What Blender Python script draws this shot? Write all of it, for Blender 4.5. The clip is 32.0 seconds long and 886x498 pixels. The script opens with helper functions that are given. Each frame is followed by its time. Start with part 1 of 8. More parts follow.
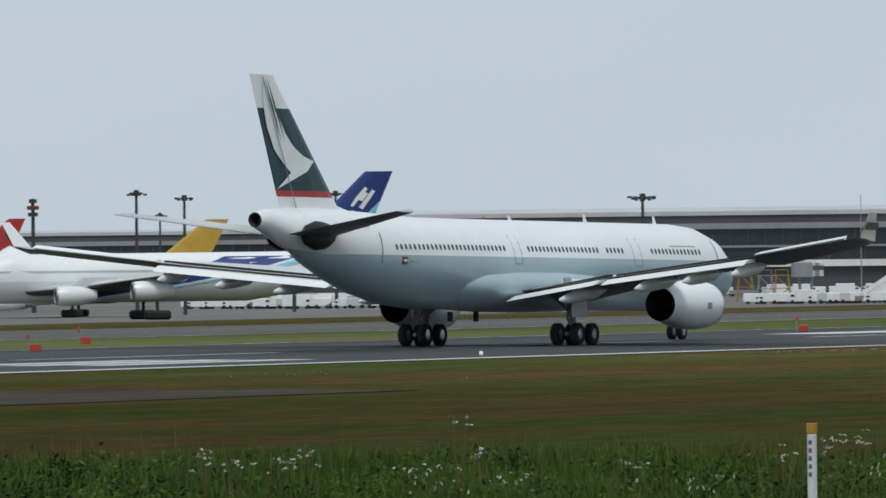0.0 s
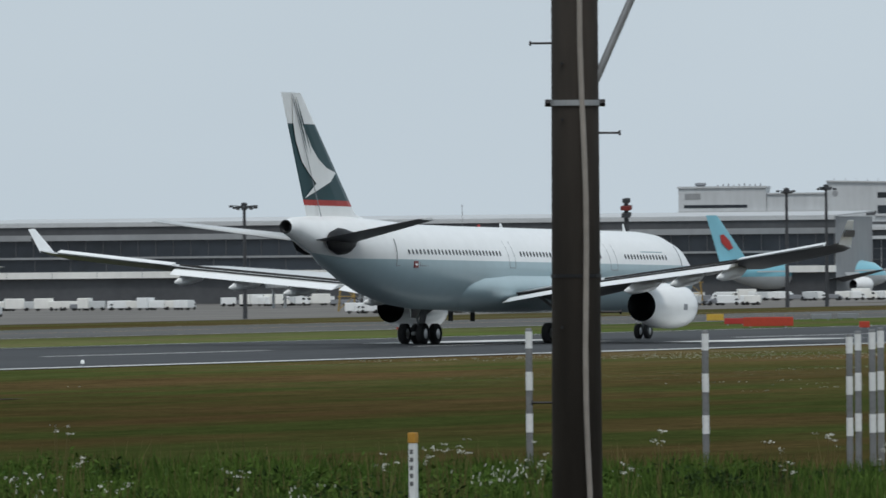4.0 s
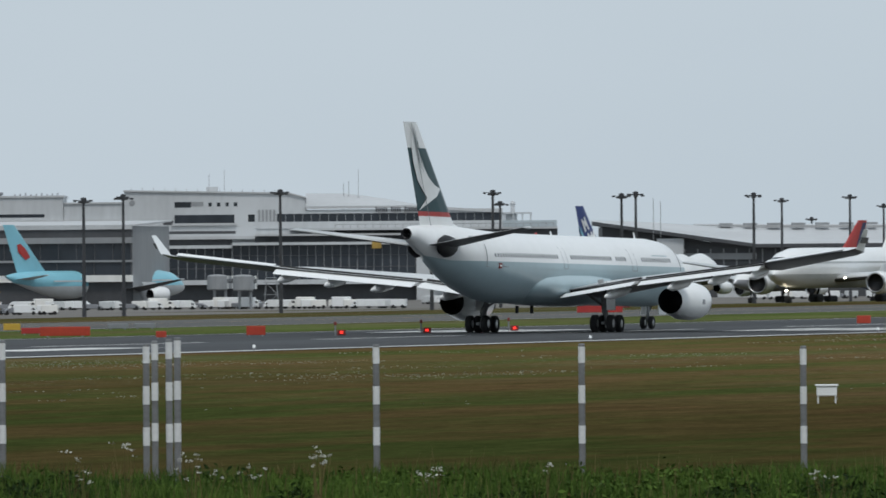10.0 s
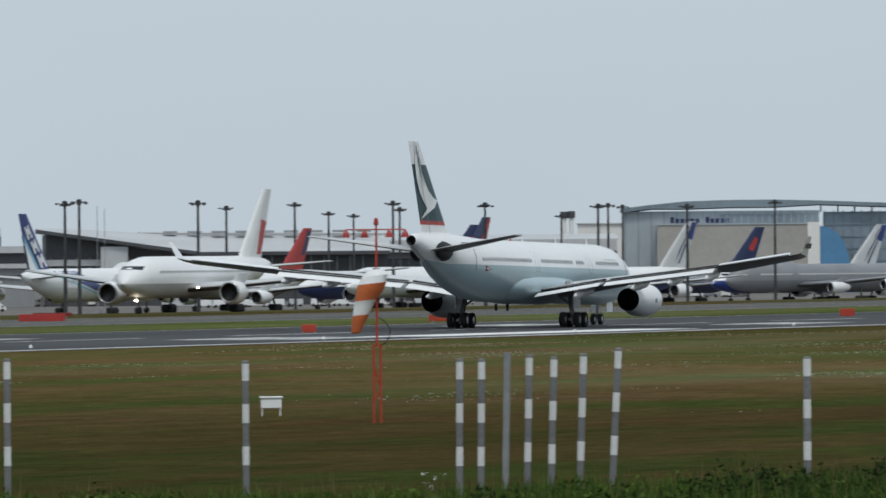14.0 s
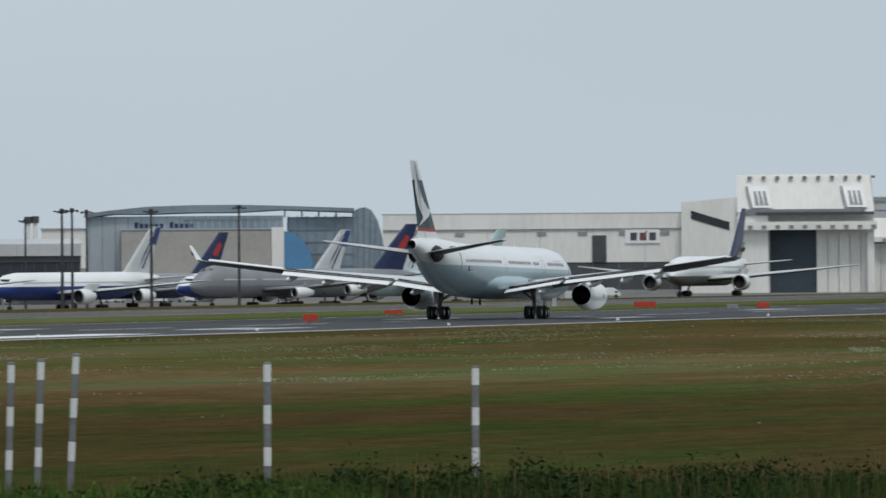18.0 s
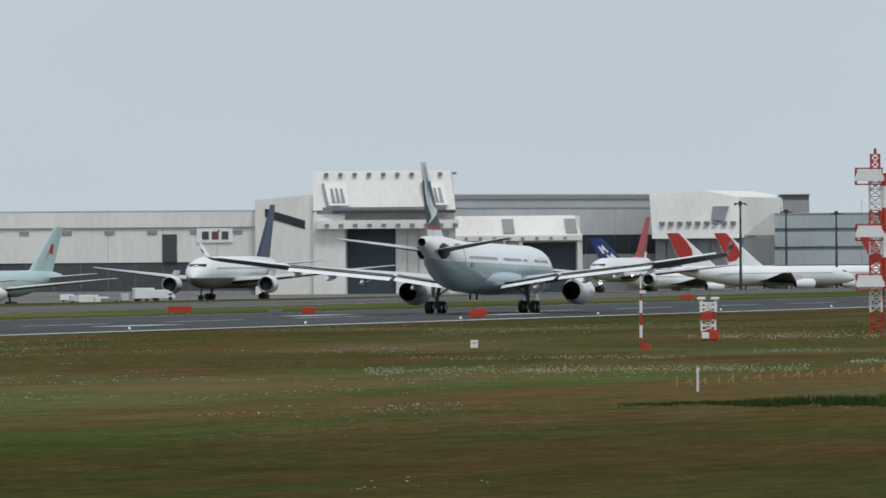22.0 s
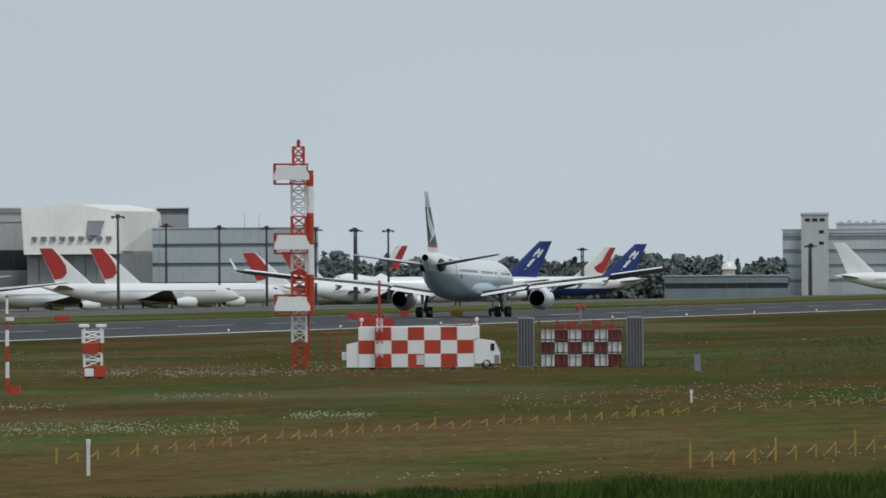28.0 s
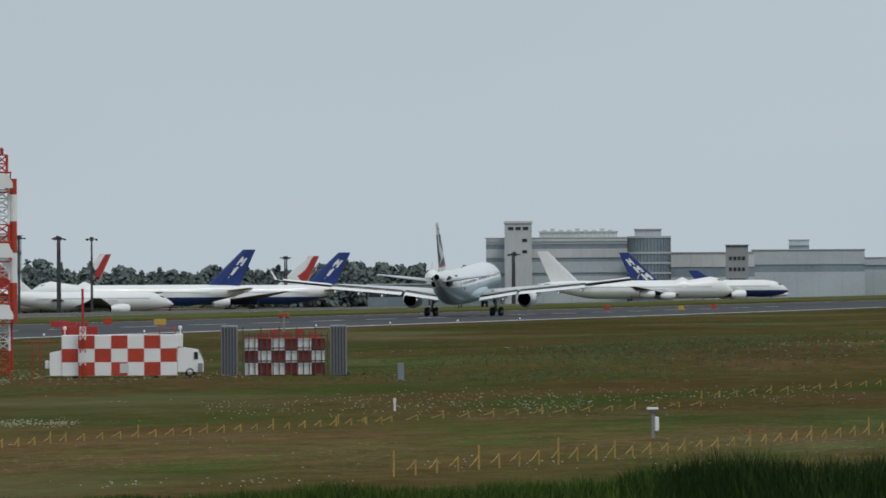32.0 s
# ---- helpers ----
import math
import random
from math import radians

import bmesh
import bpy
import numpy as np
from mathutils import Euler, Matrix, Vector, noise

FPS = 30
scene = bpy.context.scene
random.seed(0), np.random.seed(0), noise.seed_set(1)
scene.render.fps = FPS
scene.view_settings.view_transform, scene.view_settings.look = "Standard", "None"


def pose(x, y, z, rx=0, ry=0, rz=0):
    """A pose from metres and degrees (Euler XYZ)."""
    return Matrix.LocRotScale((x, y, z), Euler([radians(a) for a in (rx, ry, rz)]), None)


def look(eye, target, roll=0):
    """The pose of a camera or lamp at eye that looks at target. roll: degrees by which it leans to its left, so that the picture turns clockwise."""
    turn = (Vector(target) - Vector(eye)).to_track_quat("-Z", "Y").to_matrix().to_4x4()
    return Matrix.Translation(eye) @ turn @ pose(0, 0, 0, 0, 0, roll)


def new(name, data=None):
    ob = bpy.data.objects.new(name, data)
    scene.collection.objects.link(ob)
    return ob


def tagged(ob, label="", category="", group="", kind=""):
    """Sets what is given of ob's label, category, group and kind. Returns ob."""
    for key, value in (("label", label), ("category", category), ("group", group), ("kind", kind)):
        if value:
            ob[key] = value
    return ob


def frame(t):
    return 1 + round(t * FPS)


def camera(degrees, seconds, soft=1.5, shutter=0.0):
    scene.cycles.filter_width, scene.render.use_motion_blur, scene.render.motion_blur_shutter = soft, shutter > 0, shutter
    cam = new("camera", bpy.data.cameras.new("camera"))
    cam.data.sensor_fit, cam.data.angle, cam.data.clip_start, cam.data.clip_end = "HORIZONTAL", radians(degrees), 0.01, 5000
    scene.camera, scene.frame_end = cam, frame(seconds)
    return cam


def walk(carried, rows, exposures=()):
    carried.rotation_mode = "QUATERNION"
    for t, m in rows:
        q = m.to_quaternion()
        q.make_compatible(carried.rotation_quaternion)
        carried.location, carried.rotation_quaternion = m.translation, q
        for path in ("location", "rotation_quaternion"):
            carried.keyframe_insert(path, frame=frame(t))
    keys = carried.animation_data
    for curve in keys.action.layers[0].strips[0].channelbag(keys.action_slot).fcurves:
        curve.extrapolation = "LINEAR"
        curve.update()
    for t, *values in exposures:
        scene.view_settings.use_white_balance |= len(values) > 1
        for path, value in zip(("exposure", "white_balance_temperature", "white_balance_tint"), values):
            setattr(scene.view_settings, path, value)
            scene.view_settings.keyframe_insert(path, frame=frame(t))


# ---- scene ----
cam = camera(5.1723, 32.0, soft=1.6, shutter=0.4)

# seconds, eye x, eye y, heading to the left of +y, pitch, lean (degrees); the eye stays 6.12 m over the runway
PATH = (
    (0.0, 0.00, 0.00, 28.6400, 0.0000, -0.640),
    (0.5, 0.00, 0.00, 28.3880, 0.0046, -0.637),
    (1.0, 0.00, 0.00, 28.1626, 0.0101, -0.632),
    (1.5, 0.00, 0.00, 27.9083, 0.0183, -0.629),
    (2.0, 0.00, 0.00, 27.5812, 0.0168, -0.614),
    (2.5, 0.00, 0.00, 27.2907, 0.0168, -0.592),
    (3.0, 0.00, 0.00, 27.0076, 0.0263, -0.578),
    (3.5, 0.00, 0.00, 26.6633, 0.0300, -0.563),
    (4.5, 0.00, 0.00, 25.9763, 0.0305, -0.543),
    (5.5, 0.00, 0.00, 25.3551, 0.0525, -0.524),
    (6.0, 0.00, 0.00, 25.0431, 0.0753, -0.496),
    (6.5, 0.00, 0.00, 24.6206, 0.0815, -0.468),
    (7.0, 0.00, 0.00, 24.1482, 0.0735, -0.447),
    (7.5, 0.00, 0.00, 23.6310, 0.0638, -0.413),
    (8.0, 0.00, 0.00, 23.1729, 0.0524, -0.401),
    (8.5, 0.00, 0.00, 23.0454, 0.0565, -0.406),
    (9.0, 0.00, 0.00, 22.7850, 0.0583, -0.418),
    (9.5, 0.00, 0.00, 22.5029, 0.0469, -0.437),
    (10.0, 0.00, 0.00, 22.2072, 0.0505, -0.455),
    (10.5, 0.00, 0.00, 21.9270, 0.0574, -0.474),
    (11.0, 0.00, 0.00, 21.4998, 0.0728, -0.492),
    (11.5, 0.00, 0.00, 21.0027, 0.0730, -0.478),
    (12.0, 0.00, 0.00, 20.4657, 0.0726, -0.481),
    (12.5, 0.00, 0.00, 20.0228, 0.0657, -0.482),
    (13.0, -2.04, 5.64, 19.7605, 0.0725, -0.491),
    (13.5, -4.08, 11.28, 19.4024, 0.0705, -0.481),
    (14.0, -4.08, 11.28, 18.9649, 0.0719, -0.475),
    (14.5, -4.08, 11.28, 18.4964, 0.0702, -0.471),
    (15.5, -4.08, 11.28, 17.6765, 0.0676, -0.456),
    (16.5, -4.08, 11.28, 16.9723, 0.0660, -0.445),
    (17.0, -4.08, 11.28, 16.6192, 0.0675, -0.440),
    (17.5, -4.08, 11.28, 16.2279, 0.0795, -0.433),
    (18.0, -4.20, 12.00, 15.8368, 0.0776, -0.430),
    (18.5, -5.00, 17.00, 15.3882, 0.0645, -0.437),
    (19.0, -6.60, 28.50, 15.0498, 0.0653, -0.420),
    (19.5, -9.38, 43.40, 14.8019, 0.0707, -0.417),
    (20.0, -13.29, 61.48, 14.5489, 0.0658, -0.424),
    (20.5, -17.20, 79.56, 14.3049, 0.0626, -0.440),
    (21.0, -21.11, 97.64, 14.0531, 0.0662, -0.453),
    (21.5, -25.02, 115.73, 13.6827, 0.0666, -0.443),
    (22.0, -28.93, 133.81, 13.4683, 0.0593, -0.423),
    (22.5, -32.84, 151.89, 13.2360, 0.0551, -0.402),
    (23.0, -36.75, 169.97, 12.8768, 0.0587, -0.392),
    (23.5, -40.66, 188.05, 12.4296, 0.0614, -0.382),
    (24.0, -44.57, 206.14, 12.0027, 0.0719, -0.380),
    (24.5, -48.48, 224.22, 11.5940, 0.0846, -0.372),
    (25.5, -56.30, 260.38, 11.2277, 0.0954, -0.368),
    (26.5, -60.22, 278.54, 10.8880, 0.1044, -0.365),
    (27.0, -60.23, 278.56, 10.5274, 0.1167, -0.355),
    (27.5, -60.23, 278.56, 10.1246, 0.1314, -0.357),
    (28.0, -60.23, 278.56, 9.8010, 0.1333, -0.357),
    (28.5, -60.23, 278.56, 9.6578, 0.1383, -0.355),
    (29.0, -60.23, 278.56, 9.4007, 0.1389, -0.352),
    (29.5, -60.23, 278.56, 9.0183, 0.1532, -0.346),
    (30.0, -60.23, 278.56, 8.6996, 0.1911, -0.338),
    (30.5, -60.23, 278.56, 8.5751, 0.2038, -0.318),
    (31.0, -60.23, 278.56, 8.4228, 0.2097, -0.332),
    (31.5, -60.23, 278.56, 8.2336, 0.1932, -0.330),
    (32.0, -60.23, 278.56, 8.0686, 0.1723, -0.330),
)


def view_pose(x, y, az, pitch, lean):
    a, p = radians(az), radians(pitch)
    eye = Vector((x, y, 6.12))
    return look(eye, eye + 100 * Vector((-math.sin(a) * math.cos(p), math.cos(a) * math.cos(p), math.sin(p))), lean)


walk(cam, [(t, view_pose(x, y, a, p, r)) for t, x, y, a, p, r in PATH],
     exposures=[(0.0, 0.0, 6500, 10), (12.0, -0.02, 6520, 10.5), (18.0, -0.05, 6560, 10.5), (22.0, 0.0, 6600, 10.5), (24.0, 0.0, 6620, 10.5), (28.0, -0.12, 6600, 10.5), (32.0, -0.18, 6580, 10.5)])

# ---- world and sun: a bright, even overcast ----
world = bpy.data.worlds.new("overcast_sky")
scene.world = world
world.use_nodes = True
wn, wl = world.node_tree.nodes, world.node_tree.links
wn.clear()
sky = wn.new("ShaderNodeTexSky")
sky.sky_type = "NISHITA"
sky.sun_disc = False
sky.sun_elevation, sky.sun_rotation = radians(55), radians(200)
sky.dust_density, sky.air_density = 4.0, 1.0
cloud = wn.new("ShaderNodeTexNoise")
cloud.inputs["Scale"].default_value, cloud.inputs["Detail"].default_value = 5.0, 4.0
stretch = wn.new("ShaderNodeMapping")
stretch.inputs["Scale"].default_value = (1, 1, 3)
coord = wn.new("ShaderNodeTexCoord")
veil = wn.new("ShaderNodeValToRGB")
veil.color_ramp.elements[0].position, veil.color_ramp.elements[0].color = 0.3, (5.3, 6.2, 6.9, 1)
veil.color_ramp.elements[1].position, veil.color_ramp.elements[1].color = 0.72, (5.8, 6.7, 7.4, 1)
mixer = wn.new("ShaderNodeMix")
mixer.data_type = "RGBA"
mixer.inputs[0].default_value = 0.93
back = wn.new("ShaderNodeBackground")
back.inputs["Strength"].default_value = 0.1
outw = wn.new("ShaderNodeOutputWorld")
wl.new(coord.outputs["Generated"], stretch.inputs["Vector"])
wl.new(stretch.outputs["Vector"], cloud.inputs["Vector"])
wl.new(cloud.outputs["Fac"], veil.inputs["Fac"])
wl.new(sky.outputs["Color"], mixer.inputs[6])
wl.new(veil.outputs["Color"], mixer.inputs[7])
wl.new(mixer.outputs[2], back.inputs["Color"])
wl.new(back.outputs["Background"], outw.inputs["Surface"])

sun = new("sun", bpy.data.lights.new("sun", "SUN"))
sun.data.energy, sun.data.angle, sun.data.color = 1.25, radians(14), (1.0, 0.97, 0.92)
sun.matrix_world = look((200, -300, 600), (0, 0, 0))

# ---- materials ----
def mat(name, color, rough=0.6, metal=0.0, scale=2.0, vary=0.12, bump=0.0, coat=0.0, dirt=None, stretch=(1, 1, 1), spec=0.5):
    """Paint, metal, concrete: a base colour broken up at two scales, with fine relief."""
    m = bpy.data.materials.new(name)
    m.use_nodes = True
    n, l = m.node_tree.nodes, m.node_tree.links
    b = n["Principled BSDF"]
    b.inputs["Roughness"].default_value, b.inputs["Metallic"].default_value = rough, metal
    b.inputs["Coat Weight"].default_value = coat
    b.inputs["Specular IOR Level"].default_value = spec
    tc, mp = n.new("ShaderNodeTexCoord"), n.new("ShaderNodeMapping")
    mp.inputs["Scale"].default_value = stretch
    l.new(tc.outputs["Object"], mp.inputs["Vector"])
    big, fine = n.new("ShaderNodeTexNoise"), n.new("ShaderNodeTexNoise")
    big.inputs["Scale"].default_value, big.inputs["Detail"].default_value = scale * 0.18, 5.0
    fine.inputs["Scale"].default_value, fine.inputs["Detail"].default_value = scale * 2.3, 3.0
    ramp = n.new("ShaderNodeValToRGB")
    d = dirt or [c * (1 - 1.6 * vary) for c in color]
    ramp.color_ramp.elements[0].position, ramp.color_ramp.elements[0].color = 0.3, (*d, 1)
    ramp.color_ramp.elements[1].position, ramp.color_ramp.elements[1].color = 0.62, (*[min(1, c * (1 + 0.4 * vary)) for c in color], 1)
    add = n.new("ShaderNodeMath")
    add.operation = "MULTIPLY_ADD"
    add.inputs[1].default_value, add.inputs[2].default_value = 0.35, 0.0
    sumn = n.new("ShaderNodeMath")
    sumn.operation = "MULTIPLY_ADD"
    sumn.inputs[1].default_value = 0.65
    for tex in (big, fine):
        l.new(mp.outputs["Vector"], tex.inputs["Vector"])
    l.new(fine.outputs["Fac"], add.inputs[0])
    l.new(big.outputs["Fac"], sumn.inputs[0])
    l.new(add.outputs[0], sumn.inputs[2])
    l.new(sumn.outputs[0], ramp.inputs["Fac"])
    l.new(ramp.outputs["Color"], b.inputs["Base Color"])
    if bump:
        bp = n.new("ShaderNodeBump")
        bp.inputs["Strength"].default_value, bp.inputs["Distance"].default_value = bump, 0.02
        l.new(fine.outputs["Fac"], bp.inputs["Height"])
        l.new(bp.outputs["Normal"], b.inputs["Normal"])
    return m


def glow(name, color, power):
    m = bpy.data.materials.new(name)
    m.use_nodes = True
    b = m.node_tree.nodes["Principled BSDF"]
    b.inputs["Base Color"].default_value = (*color, 1)
    b.inputs["Emission Color"].default_value, b.inputs["Emission Strength"].default_value = (*color, 1), power
    return m


def leafy(name, dark, light, scale):
    """Foliage and grass blades: colour varies from piece to piece."""
    m = bpy.data.materials.new(name)
    m.use_nodes = True
    n, l = m.node_tree.nodes, m.node_tree.links
    b = n["Principled BSDF"]
    b.inputs["Roughness"].default_value = 0.85
    b.inputs["Specular IOR Level"].default_value = 0.08
    geo, tex, ramp = n.new("ShaderNodeNewGeometry"), n.new("ShaderNodeTexNoise"), n.new("ShaderNodeValToRGB")
    tc = n.new("ShaderNodeTexCoord")
    tex.inputs["Scale"].default_value = scale
    l.new(tc.outputs["Object"], tex.inputs["Vector"])
    mix = n.new("ShaderNodeMath")
    mix.operation = "MULTIPLY_ADD"
    mix.inputs[1].default_value = 0.4
    half = n.new("ShaderNodeMath")
    half.operation = "MULTIPLY"
    half.inputs[1].default_value = 0.6
    l.new(tex.outputs["Fac"], half.inputs[0])
    l.new(geo.outputs["Random Per Island"], mix.inputs[0])
    l.new(half.outputs[0], mix.inputs[2])
    ramp.color_ramp.elements[0].position, ramp.color_ramp.elements[0].color = 0.2, (*dark, 1)
    ramp.color_ramp.elements[1].position, ramp.color_ramp.elements[1].color = 0.8, (*light, 1)
    l.new(mix.outputs[0], ramp.inputs["Fac"])
    l.new(ramp.outputs["Color"], b.inputs["Base Color"])
    return m


def meadow(name, brown, olive, green, clover):
    """Rough grass: bands of green and straw brown along the runway, with white clover in patches."""
    m = bpy.data.materials.new(name)
    m.use_nodes = True
    n, l = m.node_tree.nodes, m.node_tree.links
    b = n["Principled BSDF"]
    b.inputs["Roughness"].default_value = 0.95
    b.inputs["Specular IOR Level"].default_value = 0.0
    tc = n.new("ShaderNodeTexCoord")

    def noise_at(sx, sy, detail, seed):
        mp, t = n.new("ShaderNodeMapping"), n.new("ShaderNodeTexNoise")
        mp.inputs["Scale"].default_value, mp.inputs["Location"].default_value = (sx, sy, 1), (seed, seed, 0)
        t.inputs["Scale"].default_value, t.inputs["Detail"].default_value, t.inputs["Roughness"].default_value = 1.0, detail, 0.65
        l.new(tc.outputs["Object"], mp.inputs["Vector"])
        l.new(mp.outputs["Vector"], t.inputs["Vector"])
        return t.outputs["Fac"]

    def ramp(fac, stops):
        r = n.new("ShaderNodeValToRGB")
        while len(r.color_ramp.elements) < len(stops):
            r.color_ramp.elements.new(0.5)
        for e, (p, c) in zip(r.color_ramp.elements, stops):
            e.position, e.color = p, (*c, 1)
        l.new(fac, r.inputs["Fac"])
        return r.outputs["Color"]

    def blend(kind, fac, a, c):
        x = n.new("ShaderNodeMix")
        x.data_type, x.blend_type = "RGBA", kind
        if isinstance(fac, float):
            x.inputs[0].default_value = fac
        else:
            l.new(fac, x.inputs[0])
        l.new(a, x.inputs[6])
        l.new(c, x.inputs[7])
        return x.outputs[2]

    bands = ramp(noise_at(0.06, 0.012, 4, 3.0), [(0.38, brown), (0.5, olive), (0.6, green)])
    wide = ramp(noise_at(0.016, 0.004, 3, 14.0), [(0.35, (0.72, 0.7, 0.66)), (0.65, (1.12, 1.1, 1.1))])
    bands = blend("MULTIPLY", 0.8, bands, wide)
    tufts = ramp(noise_at(1.3, 0.5, 5, 9.0), [(0.28, (0.6, 0.6, 0.55)), (0.68, (1.15, 1.13, 1.05))])
    mid = ramp(noise_at(0.4, 0.11, 4, 27.0), [(0.34, (0.7, 0.72, 0.7)), (0.66, (1.15, 1.12, 1.1))])
    grain = ramp(noise_at(5.5, 2.4, 3, 51.0), [(0.3, (0.62, 0.64, 0.6)), (0.66, (1.22, 1.2, 1.16))])
    base = blend("MULTIPLY", 0.85, blend("MULTIPLY", 0.8, bands, mid), tufts)
    base = blend("MULTIPLY", 0.7, base, grain)
    # Base colour gets paler with y up to about 540, then eases back.
    far, pale_gain = n.new("ShaderNodeMapRange"), n.new("ShaderNodeRGB")
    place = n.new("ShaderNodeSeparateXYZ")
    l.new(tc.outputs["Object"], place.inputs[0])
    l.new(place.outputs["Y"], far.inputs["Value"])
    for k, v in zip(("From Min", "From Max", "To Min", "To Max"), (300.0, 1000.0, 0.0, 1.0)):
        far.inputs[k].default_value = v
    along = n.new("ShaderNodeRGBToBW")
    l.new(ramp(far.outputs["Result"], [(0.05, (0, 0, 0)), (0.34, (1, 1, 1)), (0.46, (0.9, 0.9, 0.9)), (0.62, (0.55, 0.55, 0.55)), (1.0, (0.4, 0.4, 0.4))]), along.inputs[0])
    pale_gain.outputs[0].default_value = (1.78, 1.74, 1.86, 1)
    dry = blend("MULTIPLY", 1.0, base, pale_gain.outputs[0])
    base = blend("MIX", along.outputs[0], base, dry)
    patch = ramp(noise_at(0.045, 0.012, 3, 21.0), [(0.49, (0, 0, 0)), (0.6, (1, 1, 1))])
    dots = ramp(noise_at(2.6, 1.0, 4, 33.0), [(0.6, (0, 0, 0)), (0.68, (clover, clover, clover))])
    sep, grow = n.new("ShaderNodeSeparateXYZ"), n.new("ShaderNodeMapRange")
    l.new(tc.outputs["Object"], sep.inputs[0])
    l.new(sep.outputs["Y"], grow.inputs["Value"])
    for k, v in zip(("From Min", "From Max", "To Min", "To Max"), (370.0, 520.0, 0.0, 1.0)):
        grow.inputs[k].default_value = v
    fac = blend("MULTIPLY", 1.0, blend("MULTIPLY", 1.0, patch, dots), grow.outputs["Result"])
    bw = n.new("ShaderNodeRGBToBW")
    l.new(fac, bw.inputs[0])
    white = n.new("ShaderNodeRGB")
    white.outputs[0].default_value = (0.5, 0.51, 0.45, 1)
    pale = ramp(noise_at(0.03, 0.0075, 4, 41.0), [(0.5, (0, 0, 0)), (0.68, (0.32, 0.32, 0.32))])
    seedy = n.new("ShaderNodeRGBToBW")
    l.new(blend("MULTIPLY", 1.0, pale, grow.outputs["Result"]), seedy.inputs[0])
    straw = n.new("ShaderNodeRGB")
    straw.outputs[0].default_value = (0.21, 0.2, 0.12, 1)
    base = blend("MIX", seedy.outputs[0], base, straw.outputs[0])
    l.new(blend("MIX", bw.outputs[0], base, white.outputs[0]), b.inputs["Base Color"])
    bp = n.new("ShaderNodeBump")
    bp.inputs["Strength"].default_value, bp.inputs["Distance"].default_value = 0.7, 0.25
    l.new(noise_at(1.3, 0.5, 5, 9.0), bp.inputs["Height"])
    l.new(bp.outputs["Normal"], b.inputs["Normal"])
    return m


M_WHITE = mat("white_paint", (0.86, 0.87, 0.87), 0.32, scale=0.6, vary=0.05, coat=0.3)
M_TEAL = mat("pale_blue_grey_paint", (0.4, 0.52, 0.56), 0.35, scale=0.5, vary=0.06, coat=0.25)
M_GREEN = mat("dark_green_paint", (0.006, 0.05, 0.062), 0.35, scale=0.8, vary=0.1)
M_RED = mat("red_paint", (0.43, 0.035, 0.03), 0.4, scale=1.0, vary=0.12)
M_ORANGE = mat("orange_red_paint", (0.47, 0.048, 0.02), 0.5, scale=2.0, vary=0.18)
M_CAP = mat("orange_stake_cap", (0.5, 0.25, 0.03), 0.6, scale=4.0, vary=0.2)
M_SOCK = mat("faded_orange_cloth", (0.6, 0.15, 0.045), 0.85, scale=2.5, vary=0.15)
M_NAVY = mat("dark_blue_paint", (0.015, 0.028, 0.095), 0.35, scale=0.8, vary=0.1)
M_BLUE = mat("royal_blue_paint", (0.022, 0.048, 0.21), 0.35, scale=0.8, vary=0.1)
M_CYAN = mat("sky_blue_paint", (0.24, 0.55, 0.66), 0.35, scale=0.8, vary=0.06)
M_MINT = mat("pale_mint_paint", (0.45, 0.6, 0.61), 0.35, scale=0.8, vary=0.06)
M_YELLOW = mat("yellow_paint", (0.58, 0.36, 0.05), 0.5, scale=1.5, vary=0.12)
M_WING = mat("light_grey_wing_paint", (0.6, 0.62, 0.63), 0.42, scale=0.8, vary=0.1)
# Dark grey paint; on wing and tailplane undersides it also holds their shade.
M_WINGDARK = mat("dark_paint_and_underside_shade", (0.11, 0.11, 0.115), 0.5, scale=0.8, vary=0.12)
M_GREY = mat("mid_grey_paint", (0.24, 0.25, 0.27), 0.45, scale=0.9, vary=0.12)
M_SILVER = mat("bare_metal", (0.5, 0.51, 0.52), 0.3, 0.9, scale=1.5, vary=0.12)
M_DARKMETAL = mat("sooty_exhaust_metal", (0.03, 0.03, 0.032), 0.5, 0.7, scale=2.0, vary=0.25)
M_GAP = mat("black_and_gap_shade", (0.015, 0.015, 0.016), 0.8, scale=1.0, vary=0.2)
M_TYRE = mat("tyre_rubber", (0.02, 0.02, 0.021), 0.85, scale=6.0, vary=0.25, bump=0.2)
M_GLASS = mat("dark_window_glass", (0.02, 0.025, 0.03), 0.12, scale=0.7, vary=0.3)
M_WINDOW = mat("cabin_window_glass", (0.05, 0.055, 0.06), 0.15, scale=1.0, vary=0.2)
M_ASPHALT = mat("runway_asphalt", (0.055, 0.058, 0.063), 0.85, scale=0.25, vary=0.3, bump=0.2, dirt=(0.028, 0.029, 0.031), stretch=(1, 0.12, 1), spec=0.2)
M_TAXI = mat("taxiway_asphalt", (0.1, 0.099, 0.096), 0.9, scale=0.3, vary=0.22, stretch=(1, 0.15, 1), spec=0.2)
M_DIRT = mat("bare_brown_earth", (0.055, 0.042, 0.032), 0.95, scale=0.8, vary=0.35, spec=0.1)
M_CONCRETE = mat("apron_concrete", (0.17, 0.16, 0.148), 0.9, scale=0.2, vary=0.25, stretch=(1, 0.3, 1), spec=0.2)
M_MARK = mat("runway_marking_paint", (0.72, 0.72, 0.7), 0.8, scale=2.0, vary=0.2, dirt=(0.4, 0.4, 0.39), stretch=(1, 0.1, 1))
M_BLDGWHITE = mat("off_white_cladding", (0.83, 0.82, 0.785), 0.7, scale=0.3, vary=0.1, stretch=(1, 1, 0.25))
